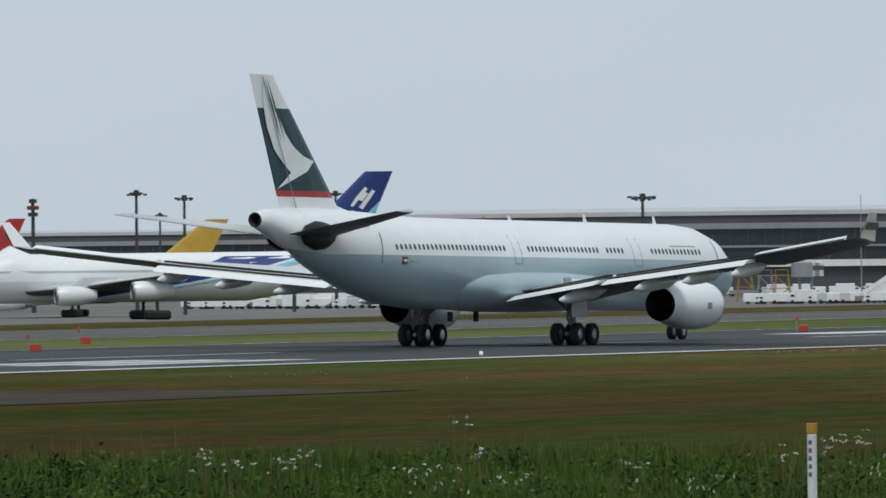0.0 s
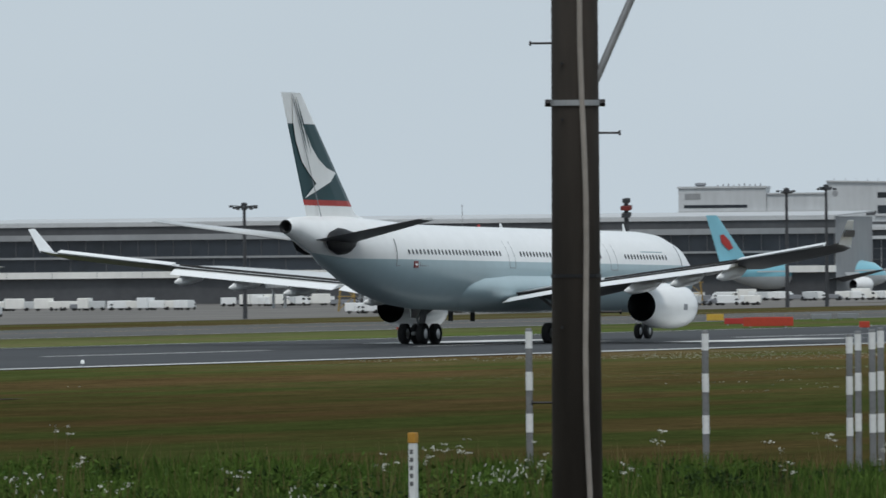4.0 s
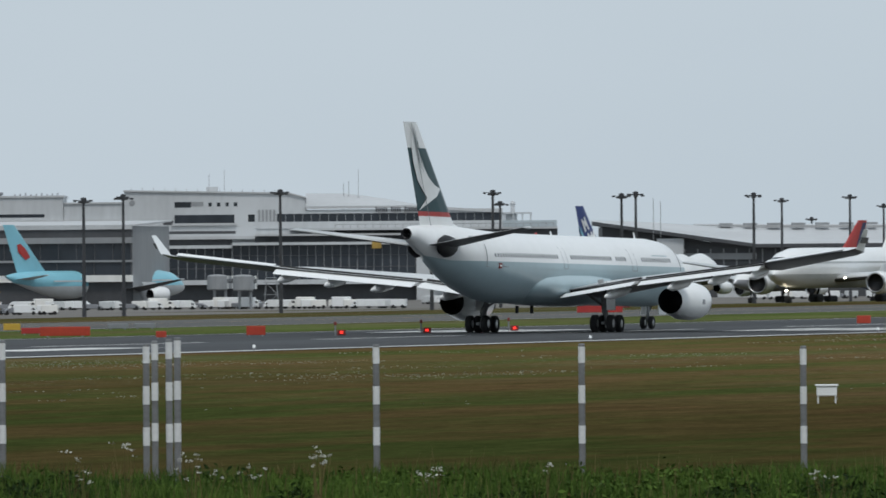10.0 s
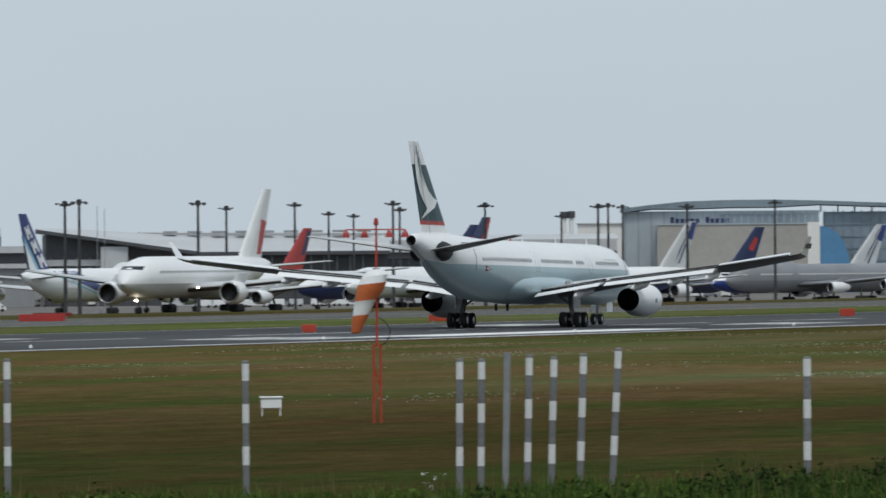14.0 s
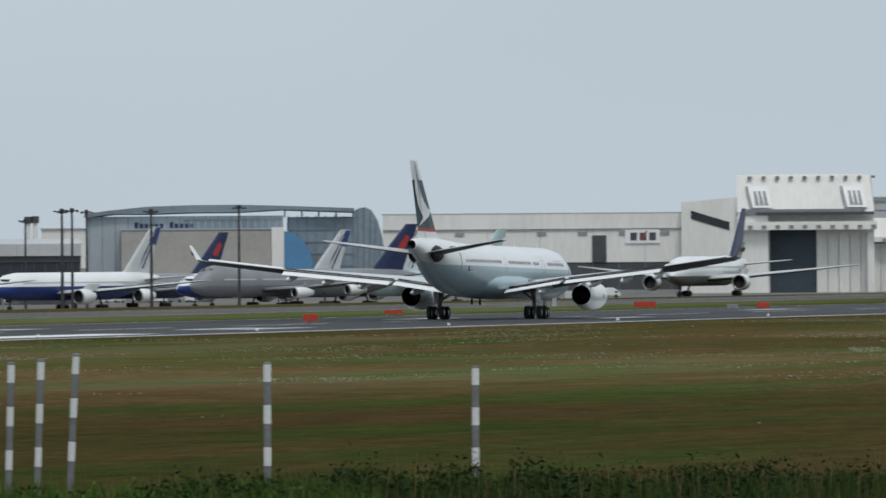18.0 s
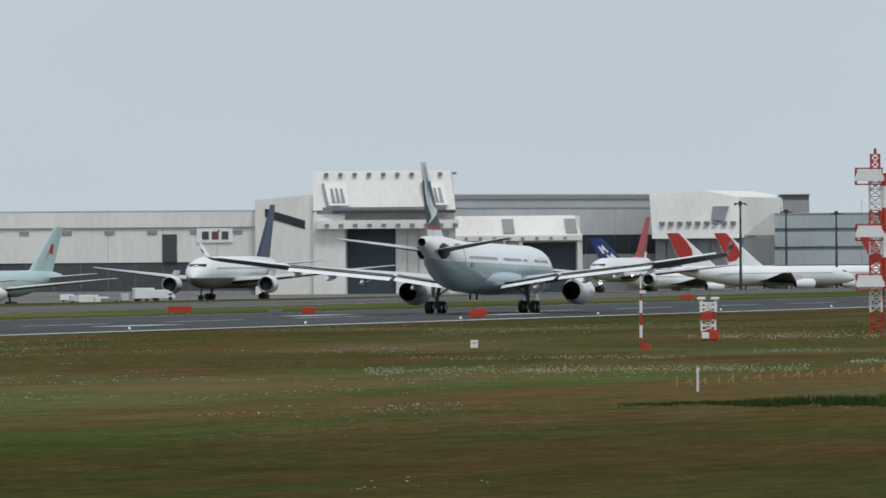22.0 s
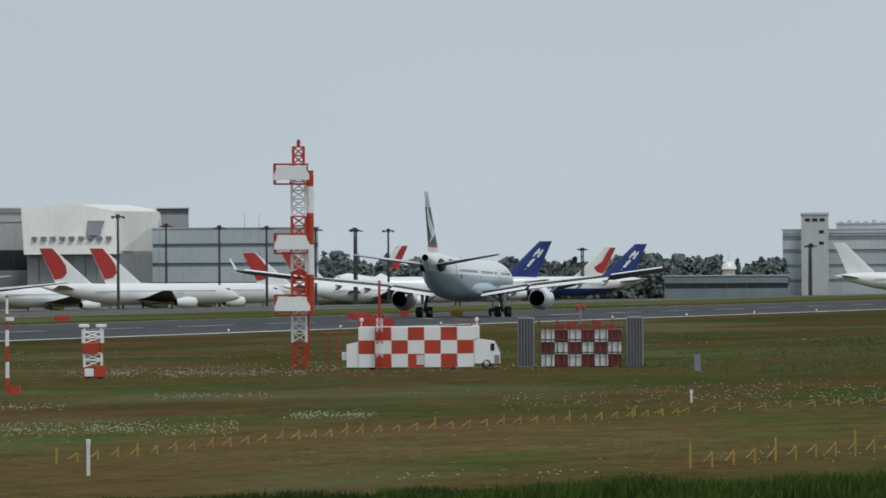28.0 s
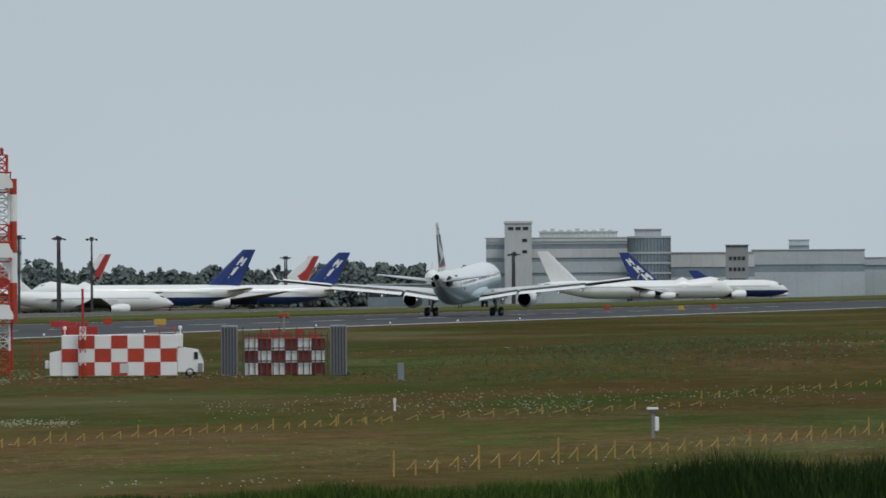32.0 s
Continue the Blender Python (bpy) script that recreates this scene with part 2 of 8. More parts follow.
M_TERM = mat("pale_grey_terminal_panel", (0.55, 0.57, 0.585), 0.65, scale=0.3, vary=0.13, stretch=(1, 1, 0.25))
M_HANG = mat("dull_blue_grey_cladding", (0.2, 0.25, 0.285), 0.5, scale=0.25, vary=0.2, stretch=(1, 1, 0.3))
# Dark blue tone that paints the unlit inside of the hangars.
M_DOOR = mat("hangar_interior_shade", (0.045, 0.065, 0.085), 0.7, scale=0.25, vary=0.25)
M_FRESH = mat("fresh_runway_paint", (0.82, 0.82, 0.81), 0.75, scale=1.0, vary=0.08, stretch=(1, 0.1, 1))
M_HANGPALE = mat("pale_blue_grey_cladding", (0.4, 0.45, 0.49), 0.55, scale=0.25, vary=0.12, stretch=(1, 1, 0.3))
# Glass colour made paler and bluer: aerial haze is put into it.
M_HANGGLASS = mat("haze_toned_glass", (0.24, 0.3, 0.345), 0.3, scale=0.3, vary=0.2)
M_TAN = mat("tan_grey_wall", (0.4, 0.385, 0.355), 0.75, scale=0.3, vary=0.12)
M_ANNEX = mat("bright_blue_cladding", (0.1, 0.27, 0.48), 0.55, scale=0.3, vary=0.12)
M_CLOVER = leafy("white_clover_head", (0.3, 0.32, 0.2), (0.62, 0.62, 0.52), 2.0)
M_BLDGGREY = mat("grey_cladding", (0.3, 0.31, 0.32), 0.7, scale=0.3, vary=0.14, stretch=(1, 1, 0.25))
# Dark steel, also painted recess shade; lifted a little for far haze.
M_BLDGDARK = mat("dark_steel_and_recess_shade", (0.075, 0.078, 0.085), 0.6, scale=0.3, vary=0.2)
M_BLDGBLUE = mat("blue_grey_panel", (0.46, 0.52, 0.55), 0.6, scale=0.3, vary=0.1)
M_ROOF = mat("pale_metal_roof", (0.52, 0.53, 0.54), 0.5, scale=0.3, vary=0.1)
M_FACADE = mat("tinted_facade_glass", (0.03, 0.037, 0.047), 0.25, scale=0.12, vary=0.4)
M_MAST = mat("dark_mast_steel", (0.045, 0.047, 0.052), 0.6, scale=1.0, vary=0.2)
M_LAMPGLASS = mat("floodlight_glass", (0.3, 0.31, 0.32), 0.2, scale=2.0, vary=0.1)
M_POLE = mat("weathered_dark_concrete", (0.05, 0.041, 0.034), 0.9, scale=1.4, vary=0.3, bump=0.5, stretch=(3, 3, 0.5))
M_CABLE = mat("pale_cable_conduit", (0.3, 0.27, 0.24), 0.7, scale=5.0, vary=0.2)
M_POST = mat("grey_weathered_post", (0.2, 0.205, 0.21), 0.7, scale=5.0, vary=0.3, bump=0.3)
M_POSTWHITE = mat("white_reflective_band", (0.74, 0.75, 0.75), 0.6, scale=6.0, vary=0.12)
M_STEEL = mat("galvanised_steel", (0.36, 0.37, 0.38), 0.5, 0.5, scale=3.0, vary=0.2)
M_RUST = mat("red_oxide_paint", (0.36, 0.05, 0.02), 0.6, scale=3.0, vary=0.25)
M_MAROON = mat("dark_red_paint", (0.2, 0.022, 0.016), 0.55, scale=2.0, vary=0.2)
M_STRAW = mat("faded_yellow_rope", (0.43, 0.28, 0.07), 0.8, scale=4.0, vary=0.25)
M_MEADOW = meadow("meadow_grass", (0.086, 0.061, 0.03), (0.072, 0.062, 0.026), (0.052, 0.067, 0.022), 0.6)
M_MOWN = meadow("mown_grass", (0.1, 0.1, 0.05), (0.088, 0.108, 0.042), (0.076, 0.11, 0.034), 0.0)
M_BLADE = leafy("grass_blade", (0.018, 0.045, 0.007), (0.095, 0.155, 0.03), 0.5)
M_STALK = leafy("dry_grass_stalk", (0.06, 0.05, 0.02), (0.2, 0.16, 0.07), 0.5)
M_WEED = leafy("dark_weed_leaf", (0.01, 0.022, 0.006), (0.026, 0.048, 0.012), 0.4)
M_WEEDGRASS = leafy("rank_grass_blade", (0.01, 0.024, 0.006), (0.055, 0.09, 0.02), 0.5)
M_BANK = leafy("bank_grass_blade", (0.1, 0.115, 0.045), (0.14, 0.155, 0.065), 0.05)
M_BLOSSOM = leafy("white_blossom", (0.42, 0.42, 0.36), (0.75, 0.75, 0.7), 2.0)
# Leaf tone raised to hold the haze over the distant wood.
M_FOREST = leafy("hazed_forest_leaf", (0.12, 0.15, 0.145), (0.155, 0.185, 0.175), 0.05)
M_LIGHT = glow("landing_light_glow", (1.0, 0.9, 0.7), 30.0)
M_REDLIGHT = glow("red_lamp_glow", (1.0, 0.03, 0.02), 2.0)


# ---- mesh helpers ----
def mesh_of(name, bm, material, smooth=False):
    me = bpy.data.meshes.new(name)
    bm.normal_update()
    bm.to_mesh(me)
    bm.free()
    for m in (material if isinstance(material, (list, tuple)) else [material]):
        me.materials.append(m)
    if smooth:
        me.polygons.foreach_set("use_smooth", [True] * len(me.polygons))
    return me


def part(name, bm, material, parent, label="", smooth=False):
    ob = new(name, mesh_of(name, bm, material, smooth))
    ob.parent = parent
    if label:
        ob["label"] = label
    return ob


def solid(name, bm, material, label, category, group="", kind="", m=None, smooth=False):
    ob = new(name, mesh_of(name, bm, material, smooth))
    if m is not None:
        ob.matrix_basis = m
    return tagged(ob, label, category, group, kind)


def holder(name, label, category, group="", kind="", m=None):
    ob = new(name)
    ob.empty_display_size = 0.5
    if m is not None:
        ob.matrix_basis = m
    return tagged(ob, label, category, group, kind)


def box(x0, x1, y0, y1, z0, z1, bm=None, bevel=0.0):
    bm = bm or bmesh.new()
    v = [bm.verts.new((x, y, z)) for z in (z0, z1) for x, y in ((x0, y0), (x1, y0), (x1, y1), (x0, y1))]
    fs = [bm.faces.new([v[i] for i in f]) for f in ((3, 2, 1, 0), (4, 5, 6, 7), (0, 1, 5, 4), (1, 2, 6, 5), (2, 3, 7, 6), (3, 0, 4, 7))]
    if bevel:
        es = list({e for f in fs for e in f.edges})
        bmesh.ops.bevel(bm, geom=es, offset=bevel, segments=1, affect="EDGES")
    return bm


def rod(a, b, r0, r1=None, n=8, bm=None):
    bm = bm or bmesh.new()
    r1 = r0 if r1 is None else r1
    a, b = Vector(a), Vector(b)
    q = (b - a).to_track_quat("Z", "Y")
    rings = []
    for p, r in ((a, r0), (b, r1)):
        rings.append([bm.verts.new(p + q @ Vector((r * math.cos(2 * math.pi * k / n), r * math.sin(2 * math.pi * k / n), 0))) for k in range(n)])
    for k in range(n):
        bm.faces.new((rings[0][k], rings[0][(k + 1) % n], rings[1][(k + 1) % n], rings[1][k]))
    bm.faces.new(rings[0][::-1])
    bm.faces.new(rings[1])
    return bm


def loft(rings, bm=None, cap=True, closed=True):
    bm = bm or bmesh.new()
    vs = [[bm.verts.new(p) for p in ring] for ring in rings]
    for a, b in zip(vs, vs[1:]):
        k = len(a)
        for i in range(k if closed else k - 1):
            j = (i + 1) % k
            bm.faces.new((a[i], a[j], b[j], b[i]))
    if cap and closed:
        bm.faces.new(vs[0][::-1])
        bm.faces.new(vs[-1])
    bmesh.ops.recalc_face_normals(bm, faces=bm.faces)
    return bm


def lathe(profile, axis="x", n=20, centre=(0, 0, 0), bm=None):
    """profile: (along, radius). Open ends stay open."""
    bm = bm or bmesh.new()
    vs = []
    c = Vector(centre)
    for s, r in profile:
        ring = []
        for k in range(n):
            a = 2 * math.pi * k / n
            u, w = r * math.cos(a), r * math.sin(a)
            ring.append(bm.verts.new(c + Vector({"x": (s, u, w), "y": (u, s, w), "z": (u, w, s)}[axis])))
        vs.append(ring)
    for a, b in zip(vs, vs[1:]):
        for k in range(n):
            bm.faces.new((a[k], a[(k + 1) % n], b[(k + 1) % n], b[k]))
    bmesh.ops.recalc_face_normals(bm, faces=bm.faces)
    return bm


def plate(pts, normal, thick, bm=None):
    """A flat plate from a outline of 3D points, thickened along normal."""
    bm = bm or bmesh.new()
    nrm = Vector(normal) * thick
    lo = [bm.verts.new(Vector(p)) for p in pts]
    hi = [bm.verts.new(Vector(p) + nrm) for p in pts]
    bm.faces.new(lo[::-1])
    bm.faces.new(hi)
    k = len(pts)
    for i in range(k):
        bm.faces.new((lo[i], lo[(i + 1) % k], hi[(i + 1) % k], hi[i]))
    bmesh.ops.recalc_face_normals(bm, faces=bm.faces)
    return bm


def stuff(name, verts, faces, material, label, category):
    me = bpy.data.meshes.new(name)
    me.from_pydata(verts, [], faces)
    me.materials.append(material)
    return tagged(new(name, me), label, category, kind="stuff")

# ---- ground, runway, taxiway, apron ----
RUNWAY_X = -290.0
SKEW = 0.01
MOUND = ((-126.00, 936.30, -0.00)[0] + 25, (-126.00, 936.30, -0.00)[1] + 120)


def smooth(s):
    s = min(1.0, max(0.0, s))
    return s * s * (3 - 2 * s)


def lie(x, y):
    """Height of the land: level at the runway, falling to the apron, rising to a low bank round the viewpoint."""
    z = -4.5 * smooth((-x - 341.4) / (500 - 270 * min(1.0, max(0.0, (y - 1800) / 1100))))
    e = math.hypot((x - MOUND[0]) / 95, (y - MOUND[1]) / 190)
    z += 2.3 * (1 - smooth(e))
    d = math.hypot(x, y)
    if d < 240:
        z += 4.3 - 1.8 * smooth(d / 120) if d < 120 else 2.5 * (1 - smooth((d - 150) / 90))
    return z


def land(xs, ys, lift=0.0, skew=0.0):
    bm = bmesh.new()
    grid = [[bm.verts.new((x + skew * (y - 500), y, lie(x + skew * (y - 500), y) + lift)) for x in xs] for y in ys]
    for a, b in zip(grid, grid[1:]):
        for i in range(len(xs) - 1):
            bm.faces.new((a[i], a[i + 1], b[i + 1], b[i]))
    return bm


def steps(*spans):
    out = []
    for a, b, s in spans:
        out += list(np.arange(a, b, s))
    return [float(v) for v in out] + [float(spans[-1][1])]


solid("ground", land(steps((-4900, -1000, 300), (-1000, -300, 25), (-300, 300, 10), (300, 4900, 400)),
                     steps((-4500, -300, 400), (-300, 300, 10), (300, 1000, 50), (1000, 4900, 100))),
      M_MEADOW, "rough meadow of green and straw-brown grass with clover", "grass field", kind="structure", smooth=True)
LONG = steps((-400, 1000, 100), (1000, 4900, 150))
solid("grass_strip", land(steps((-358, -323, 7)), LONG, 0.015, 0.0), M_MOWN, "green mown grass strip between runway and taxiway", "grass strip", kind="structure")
solid("runway", land(steps((-322, -258, 8)), LONG, 0.03, SKEW), M_ASPHALT, "long grey asphalt runway with rubber streaks", "runway", kind="structure")
solid("taxiway", land(steps((-418, -358, 15)), LONG, 0.03), M_TAXI, "grey asphalt taxiway parallel to the runway", "taxiway", kind="structure")
solid("apron", land(steps((-1900, -1000, 100), (-1000, -660, 20)), LONG, 0.03), M_CONCRETE, "pale concrete apron before the terminals", "apron", kind="structure")

marks = holder("runway_markings", "worn white painted runway lines and bars", "road marking", kind="structure")
for x, w in ((-260.6, 1.9), (-321.5, 0.6)):
    part("edge_line", land([x, x + w], LONG, 0.045, SKEW), M_MARK, marks)
for k in range(36):
    y = 480 + k * 50
    part("centre_stripe", land([RUNWAY_X - 0.45, RUNWAY_X + 0.45], [y, y + 30], 0.045, SKEW), M_MARK, marks)
for y, w, n in ((455, 3.0, 3), (600, 6.0, 1), (740, 3.0, 3), (880, 3.0, 2), (1020, 3.0, 1), (1170, 3.0, 1)):
    for s in (-1, 1):
        for k in range(n):
            x = RUNWAY_X + s * (11 + 4.5 * k)
            part("touchdown_bar", land([x - w / 2, x + w / 2], [y, y + 22.5], 0.045, SKEW), M_MARK, marks)
for x in (-358.8, -388.0, -417.5):
    part("taxi_line", land([x, x + 0.5], LONG, 0.045), M_MARK if x != -388.0 else M_YELLOW, marks)
part("aiming_bar", land([-272.5, -269.0, -265.5], [762, 785, 808, 832], 0.05, SKEW), M_FRESH, marks, "bright white aiming bar")
road = (-213.70, 359.30, -0.00)
solid("service_road", land(steps((road[0] - 14, road[0] + 9, 4)), steps((road[1] - 60, road[1] + 14, 8)), 0.03), M_DIRT, "bare brown service track across the grass", "track", kind="structure")

# ---- aircraft ----
def hull(sections, zs, n=18):
    """Two half shells of a fuselage, cut at height zs. sections: x, centre z, half width, half height."""
    up, lo = [], []
    for x, zc, ry, rz in sections:
        s = max(-0.999, min(0.999, (zs - zc) / rz))
        a = math.asin(s)
        up.append([(x, ry * math.cos(a + (math.pi - 2 * a) * k / n), zc + rz * math.sin(a + (math.pi - 2 * a) * k / n)) for k in range(n + 1)])
        lo.append([(x, ry * math.cos(a - (math.pi + 2 * a) * k / n), zc + rz * math.sin(a - (math.pi + 2 * a) * k / n)) for k in range(n + 1)])
    return loft(up, closed=False), loft(lo, closed=False)


AIRFOIL = ((0.0, 0.0), (0.03, 0.035), (0.12, 0.065), (0.35, 0.075), (0.7, 0.04), (1.0, 0.004), (0.98, -0.004), (0.7, -0.02), (0.35, -0.045), (0.12, -0.045), (0.03, -0.025))


def surface(stations, thick=1.0, upright=False):
    """A wing or fin. stations: leading edge x, chord, span position, height."""
    rings = []
    for xle, chord, y, z, *twist in stations:
        if upright:
            rings.append([(xle - c * chord, y + t * chord * thick * 0.8, z) for c, t in AIRFOIL])
        else:
            nose = math.tan(radians(twist[0])) if twist else 0.0
            rings.append([(xle - c * chord, y, z + t * chord * thick + (1 - c) * chord * nose) for c, t in AIRFOIL])
    return loft(rings)


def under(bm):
    """Faces that look down take the second paint, which also holds their shade."""
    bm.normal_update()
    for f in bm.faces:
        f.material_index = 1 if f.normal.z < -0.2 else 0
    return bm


def wheel(parent, name, x, y, z, r, w):
    ob = part(name, lathe([(-w / 2, r * 0.5), (-w / 2, r * 0.86), (-w * 0.36, r), (w * 0.36, r), (w / 2, r * 0.86), (w / 2, r * 0.5)], "y", 18, (x, y, z)), M_TYRE, parent, smooth=True)
    part("rim", lathe([(-w * 0.47, 0.02), (-w * 0.42, r * 0.52), (w * 0.42, r * 0.52), (w * 0.47, 0.02)], "y", 12, (x, y, z)), M_SILVER, ob)
    return ob


def pod(parent, x0, x1, y, z, r, rear, paint):
    """An engine: a round nacelle open at both ends, dark inside."""
    L = x1 - x0
    prof = [(x0, rear), (x0 + 0.12 * L, rear * 1.12), (x0 + 0.4 * L, r * 0.98), (x0 + 0.75 * L, r), (x0 + 0.93 * L, r * 0.93), (x1, r * 0.82), (x1 - 0.03 * L, r * 0.76)]
    eng = part("engine", lathe(prof, "x", 28, (0, y, z)), paint, parent, "long round jet engine nacelle", smooth=True)
    part("exhaust", lathe([(x0, rear), (x0 + 0.05, rear * 0.93), (x0 + 0.35 * L, rear * 0.7), (x0 + 0.36 * L, 0.02)], "x", 24, (0, y, z)), M_DARKMETAL, eng, "sooty dark exhaust nozzle", smooth=True)
    part("intake", lathe([(x1 - 0.03 * L, r * 0.76), (x1 - 0.2 * L, r * 0.72), (x1 - 0.21 * L, 0.02)], "x", 24, (0, y, z)), M_DARKMETAL, eng, "dark fan intake", smooth=True)
    part("intake_lip", lathe([(x1 - 0.1 * L, r * 0.915), (x1 - 0.03 * L, r * 0.9), (x1 + 0.02, r * 0.82), (x1 - 0.03 * L, r * 0.755)], "x", 28, (0, y, z)), M_SILVER, eng, "bright metal intake lip", smooth=True)
    return eng


def fin_mark(name, fin, corners, side_y, z0, z1, le, te, material, label=""):
    """A painted shape on a fin: corners are (part of the chord, part of the height)."""
    for s in (1, -1):
        pts = []
        for u, v in corners:
            xa, xb = le[0] + (le[1] - le[0]) * v, te[0] + (te[1] - te[0]) * v
            pts.append((xa + (xb - xa) * u, s * (side_y * (1 - 0.55 * v) * (0.35 + 0.65 * math.sin(math.pi * min(0.93, u + 0.12))) + 0.035), z0 + (z1 - z0) * v))
        part(name, plate(pts, (0, s, 0), 0.012), material, fin, label)


TYPES = {
    # length, radius, centre height, half span, fin height, engines (x from nose, y, z, r), wing root x from nose
    "wide_twin": dict(L=64.0, R=3.1, zc=5.3, half=30.4, fin=18.5, pods=((19.5, 9.6, 3.0, 1.75),), root=20.0, hump=False),
    "jumbo": dict(L=70.0, R=3.25, zc=5.6, half=32.0, fin=19.4, pods=((22.5, 11.7, 3.3, 1.3), (31.0, 21.0, 3.9, 1.3)), root=19.0, hump=True),
    "narrow_twin": dict(L=39.0, R=1.95, zc=3.4, half=17.0, fin=11.9, pods=((14.0, 5.2, 2.0, 1.0),), root=15.0, hump=False),
    "mid_twin": dict(L=55.0, R=2.55, zc=4.7, half=23.8, fin=15.9, pods=((17.0, 7.9, 2.6, 1.4),), root=17.0, hump=False),
}


def airliner(name, label, kind, where, heading, upper, lower, split, fin_paint, marks_on_fin=(), group="", lights=False, wing=None, extra=()):
    """A distant airliner; its origin lies on the ground under the tip of its fin, and it points along heading (degrees from +x)."""
    k = TYPES[kind]
    L, R, zc = k["L"], k["R"], k["zc"]
    body = holder(name, label, "aircraft", group, m=pose(*where, 0, 0, heading))
    wing = wing or M_WING
    sec = [(1.0, zc + 1.9, 0.25, 0.3), (4.0, zc + 1.6, R * 0.32, R * 0.36), (9, zc + 1.05, R * 0.58, R * 0.64), (15, zc + 0.4, R * 0.86, R * 0.88), (20, zc, R, R),
           (L - 16, zc, R, R)]
    if k["hump"]:
        sec += [(L - 21 + 0.2, zc, R, R), (L - 18, zc + 0.55, R, R * 1.19), (L - 8, zc + 0.6, R * 0.97, R * 1.2), (L - 4.5, zc + 0.3, R * 0.83, R * 1.02), (L - 2.2, zc - 0.2, R * 0.55, R * 0.66), (L - 0.6, zc - 0.6, R * 0.25, R * 0.26), (L, zc - 0.7, 0.05, 0.05)]
        sec = sorted(sec)
    else:
        sec += [(L - 9, zc, R * 0.99, R * 0.99), (L - 5.5, zc - 0.1, R * 0.88, R * 0.87), (L - 2.6, zc - 0.45, R * 0.62, R * 0.58), (L - 0.8, zc - 0.8, R * 0.3, R * 0.27), (L, zc - 0.95, 0.05, 0.05)]
    u, lo = hull(sec, split, 14)
    part("fuselage_top", u, upper, body, smooth=True)
    part("fuselage_belly", lo, lower, body, smooth=True)
    zfin = zc + R - 0.25
    le, te = (15.5, 3.8), (5.0, 0.0)
    fin = part("tail_fin", surface([(le[0], le[0] - te[0], 0, zfin - 0.6), (le[1], le[1] - te[1], 0, k["fin"])], 0.9, True), fin_paint, body, smooth=False)
    for corners, material in marks_on_fin:
        fin_mark("fin_mark", fin, corners, 0.42, zfin - 0.6, k["fin"], le, te, material)
    root = L - k["root"]
    for s in (1, -1):
        h = k["half"]
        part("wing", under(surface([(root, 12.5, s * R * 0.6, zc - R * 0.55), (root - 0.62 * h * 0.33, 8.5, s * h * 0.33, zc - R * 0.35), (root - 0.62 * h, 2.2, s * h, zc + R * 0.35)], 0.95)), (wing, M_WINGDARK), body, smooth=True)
        part("tailplane", surface([(9.5, 6.0, s * R * 0.25, zc + 1.3), (3.0, 2.0, s * h * 0.34, zc + 2.2)], 0.8), wing, body)
        for px, py, pz, pr in k["pods"]:
            pod(body, L - px - 5.0, L - px + 0.5, s * py, pz, pr, pr * 0.62, M_WHITE)
            part("pylon", surface([(L - px - 1.0, 5.5, s * py, pz + pr * 0.85), (L - px - 3.0, 5.0, s * py, pz + pr * 0.85 + 1.3)], 0.5, True), wing, body)
        part("main_gear", box(L * 0.5 - 3.6, L * 0.5 - 0.1, s * 5.4 - 0.75, s * 5.4 + 0.75, 0, 1.25, rod((L * 0.5 - 1.9, s * 5.4, 0.6), (L * 0.5 - 1.9, s * 4.6, zc - R * 0.7), 0.22), 0.3), M_TYRE, body)
    part("nose_gear", box(L - 7.2, L - 6.2, -0.5, 0.5, 0, 1.0, rod((L - 6.7, 0, 0.5), (L - 6.9, 0, zc - R * 0.7), 0.14), 0.2), M_TYRE, body)
    cols = list(zip(*sorted(sec)))

    def skin(x, y):
        zm, ry, rz = (float(np.interp(x, cols[0], cols[q])) for q in (1, 2, 3))
        return (x, y, zm + rz * math.sqrt(max(0.02, 1 - (y / ry) ** 2)) + 0.04)

    front = L - 3.4 if k["hump"] else L - 2.3
    edge = [(front - 1.5 * p * p, p * R * (0.5 if k["hump"] else 0.56)) for p in (-1.0, -0.7, -0.35, 0.0, 0.35, 0.7, 1.0)]
    part("cockpit_glass", loft([[skin(x, y), skin(x - 1.0, y), Vector(skin(x - 1.0, y)) - Vector((0, 0, 0.1)), Vector(skin(x, y)) - Vector((0, 0, 0.1))] for x, y in edge]), M_GLASS, body)
    for s in (1, -1):
        part("cabin_band", box(14, L - 8, s * (R * 0.965) - 0.05, s * (R * 0.965) + 0.05, zc + R * 0.22, zc + R * 0.22 + 0.3), M_WING, body)
    if lights:
        part("landing_light", lathe([(0.0, 0.02), (0.1, 0.17), (0.35, 0.17), (0.4, 0.02)], "x", 10, (L - 6.1, 0, 1.9)), M_LIGHT, body)
        part("wing_light", lathe([(0.0, 0.02), (0.1, 0.1), (0.3, 0.02)], "x", 10, (root + 0.2, 4.5, zc - R * 0.5)), M_LIGHT, body)
    for nm, bmx, material in extra:
        part(nm, bmx, material, body)
    return body


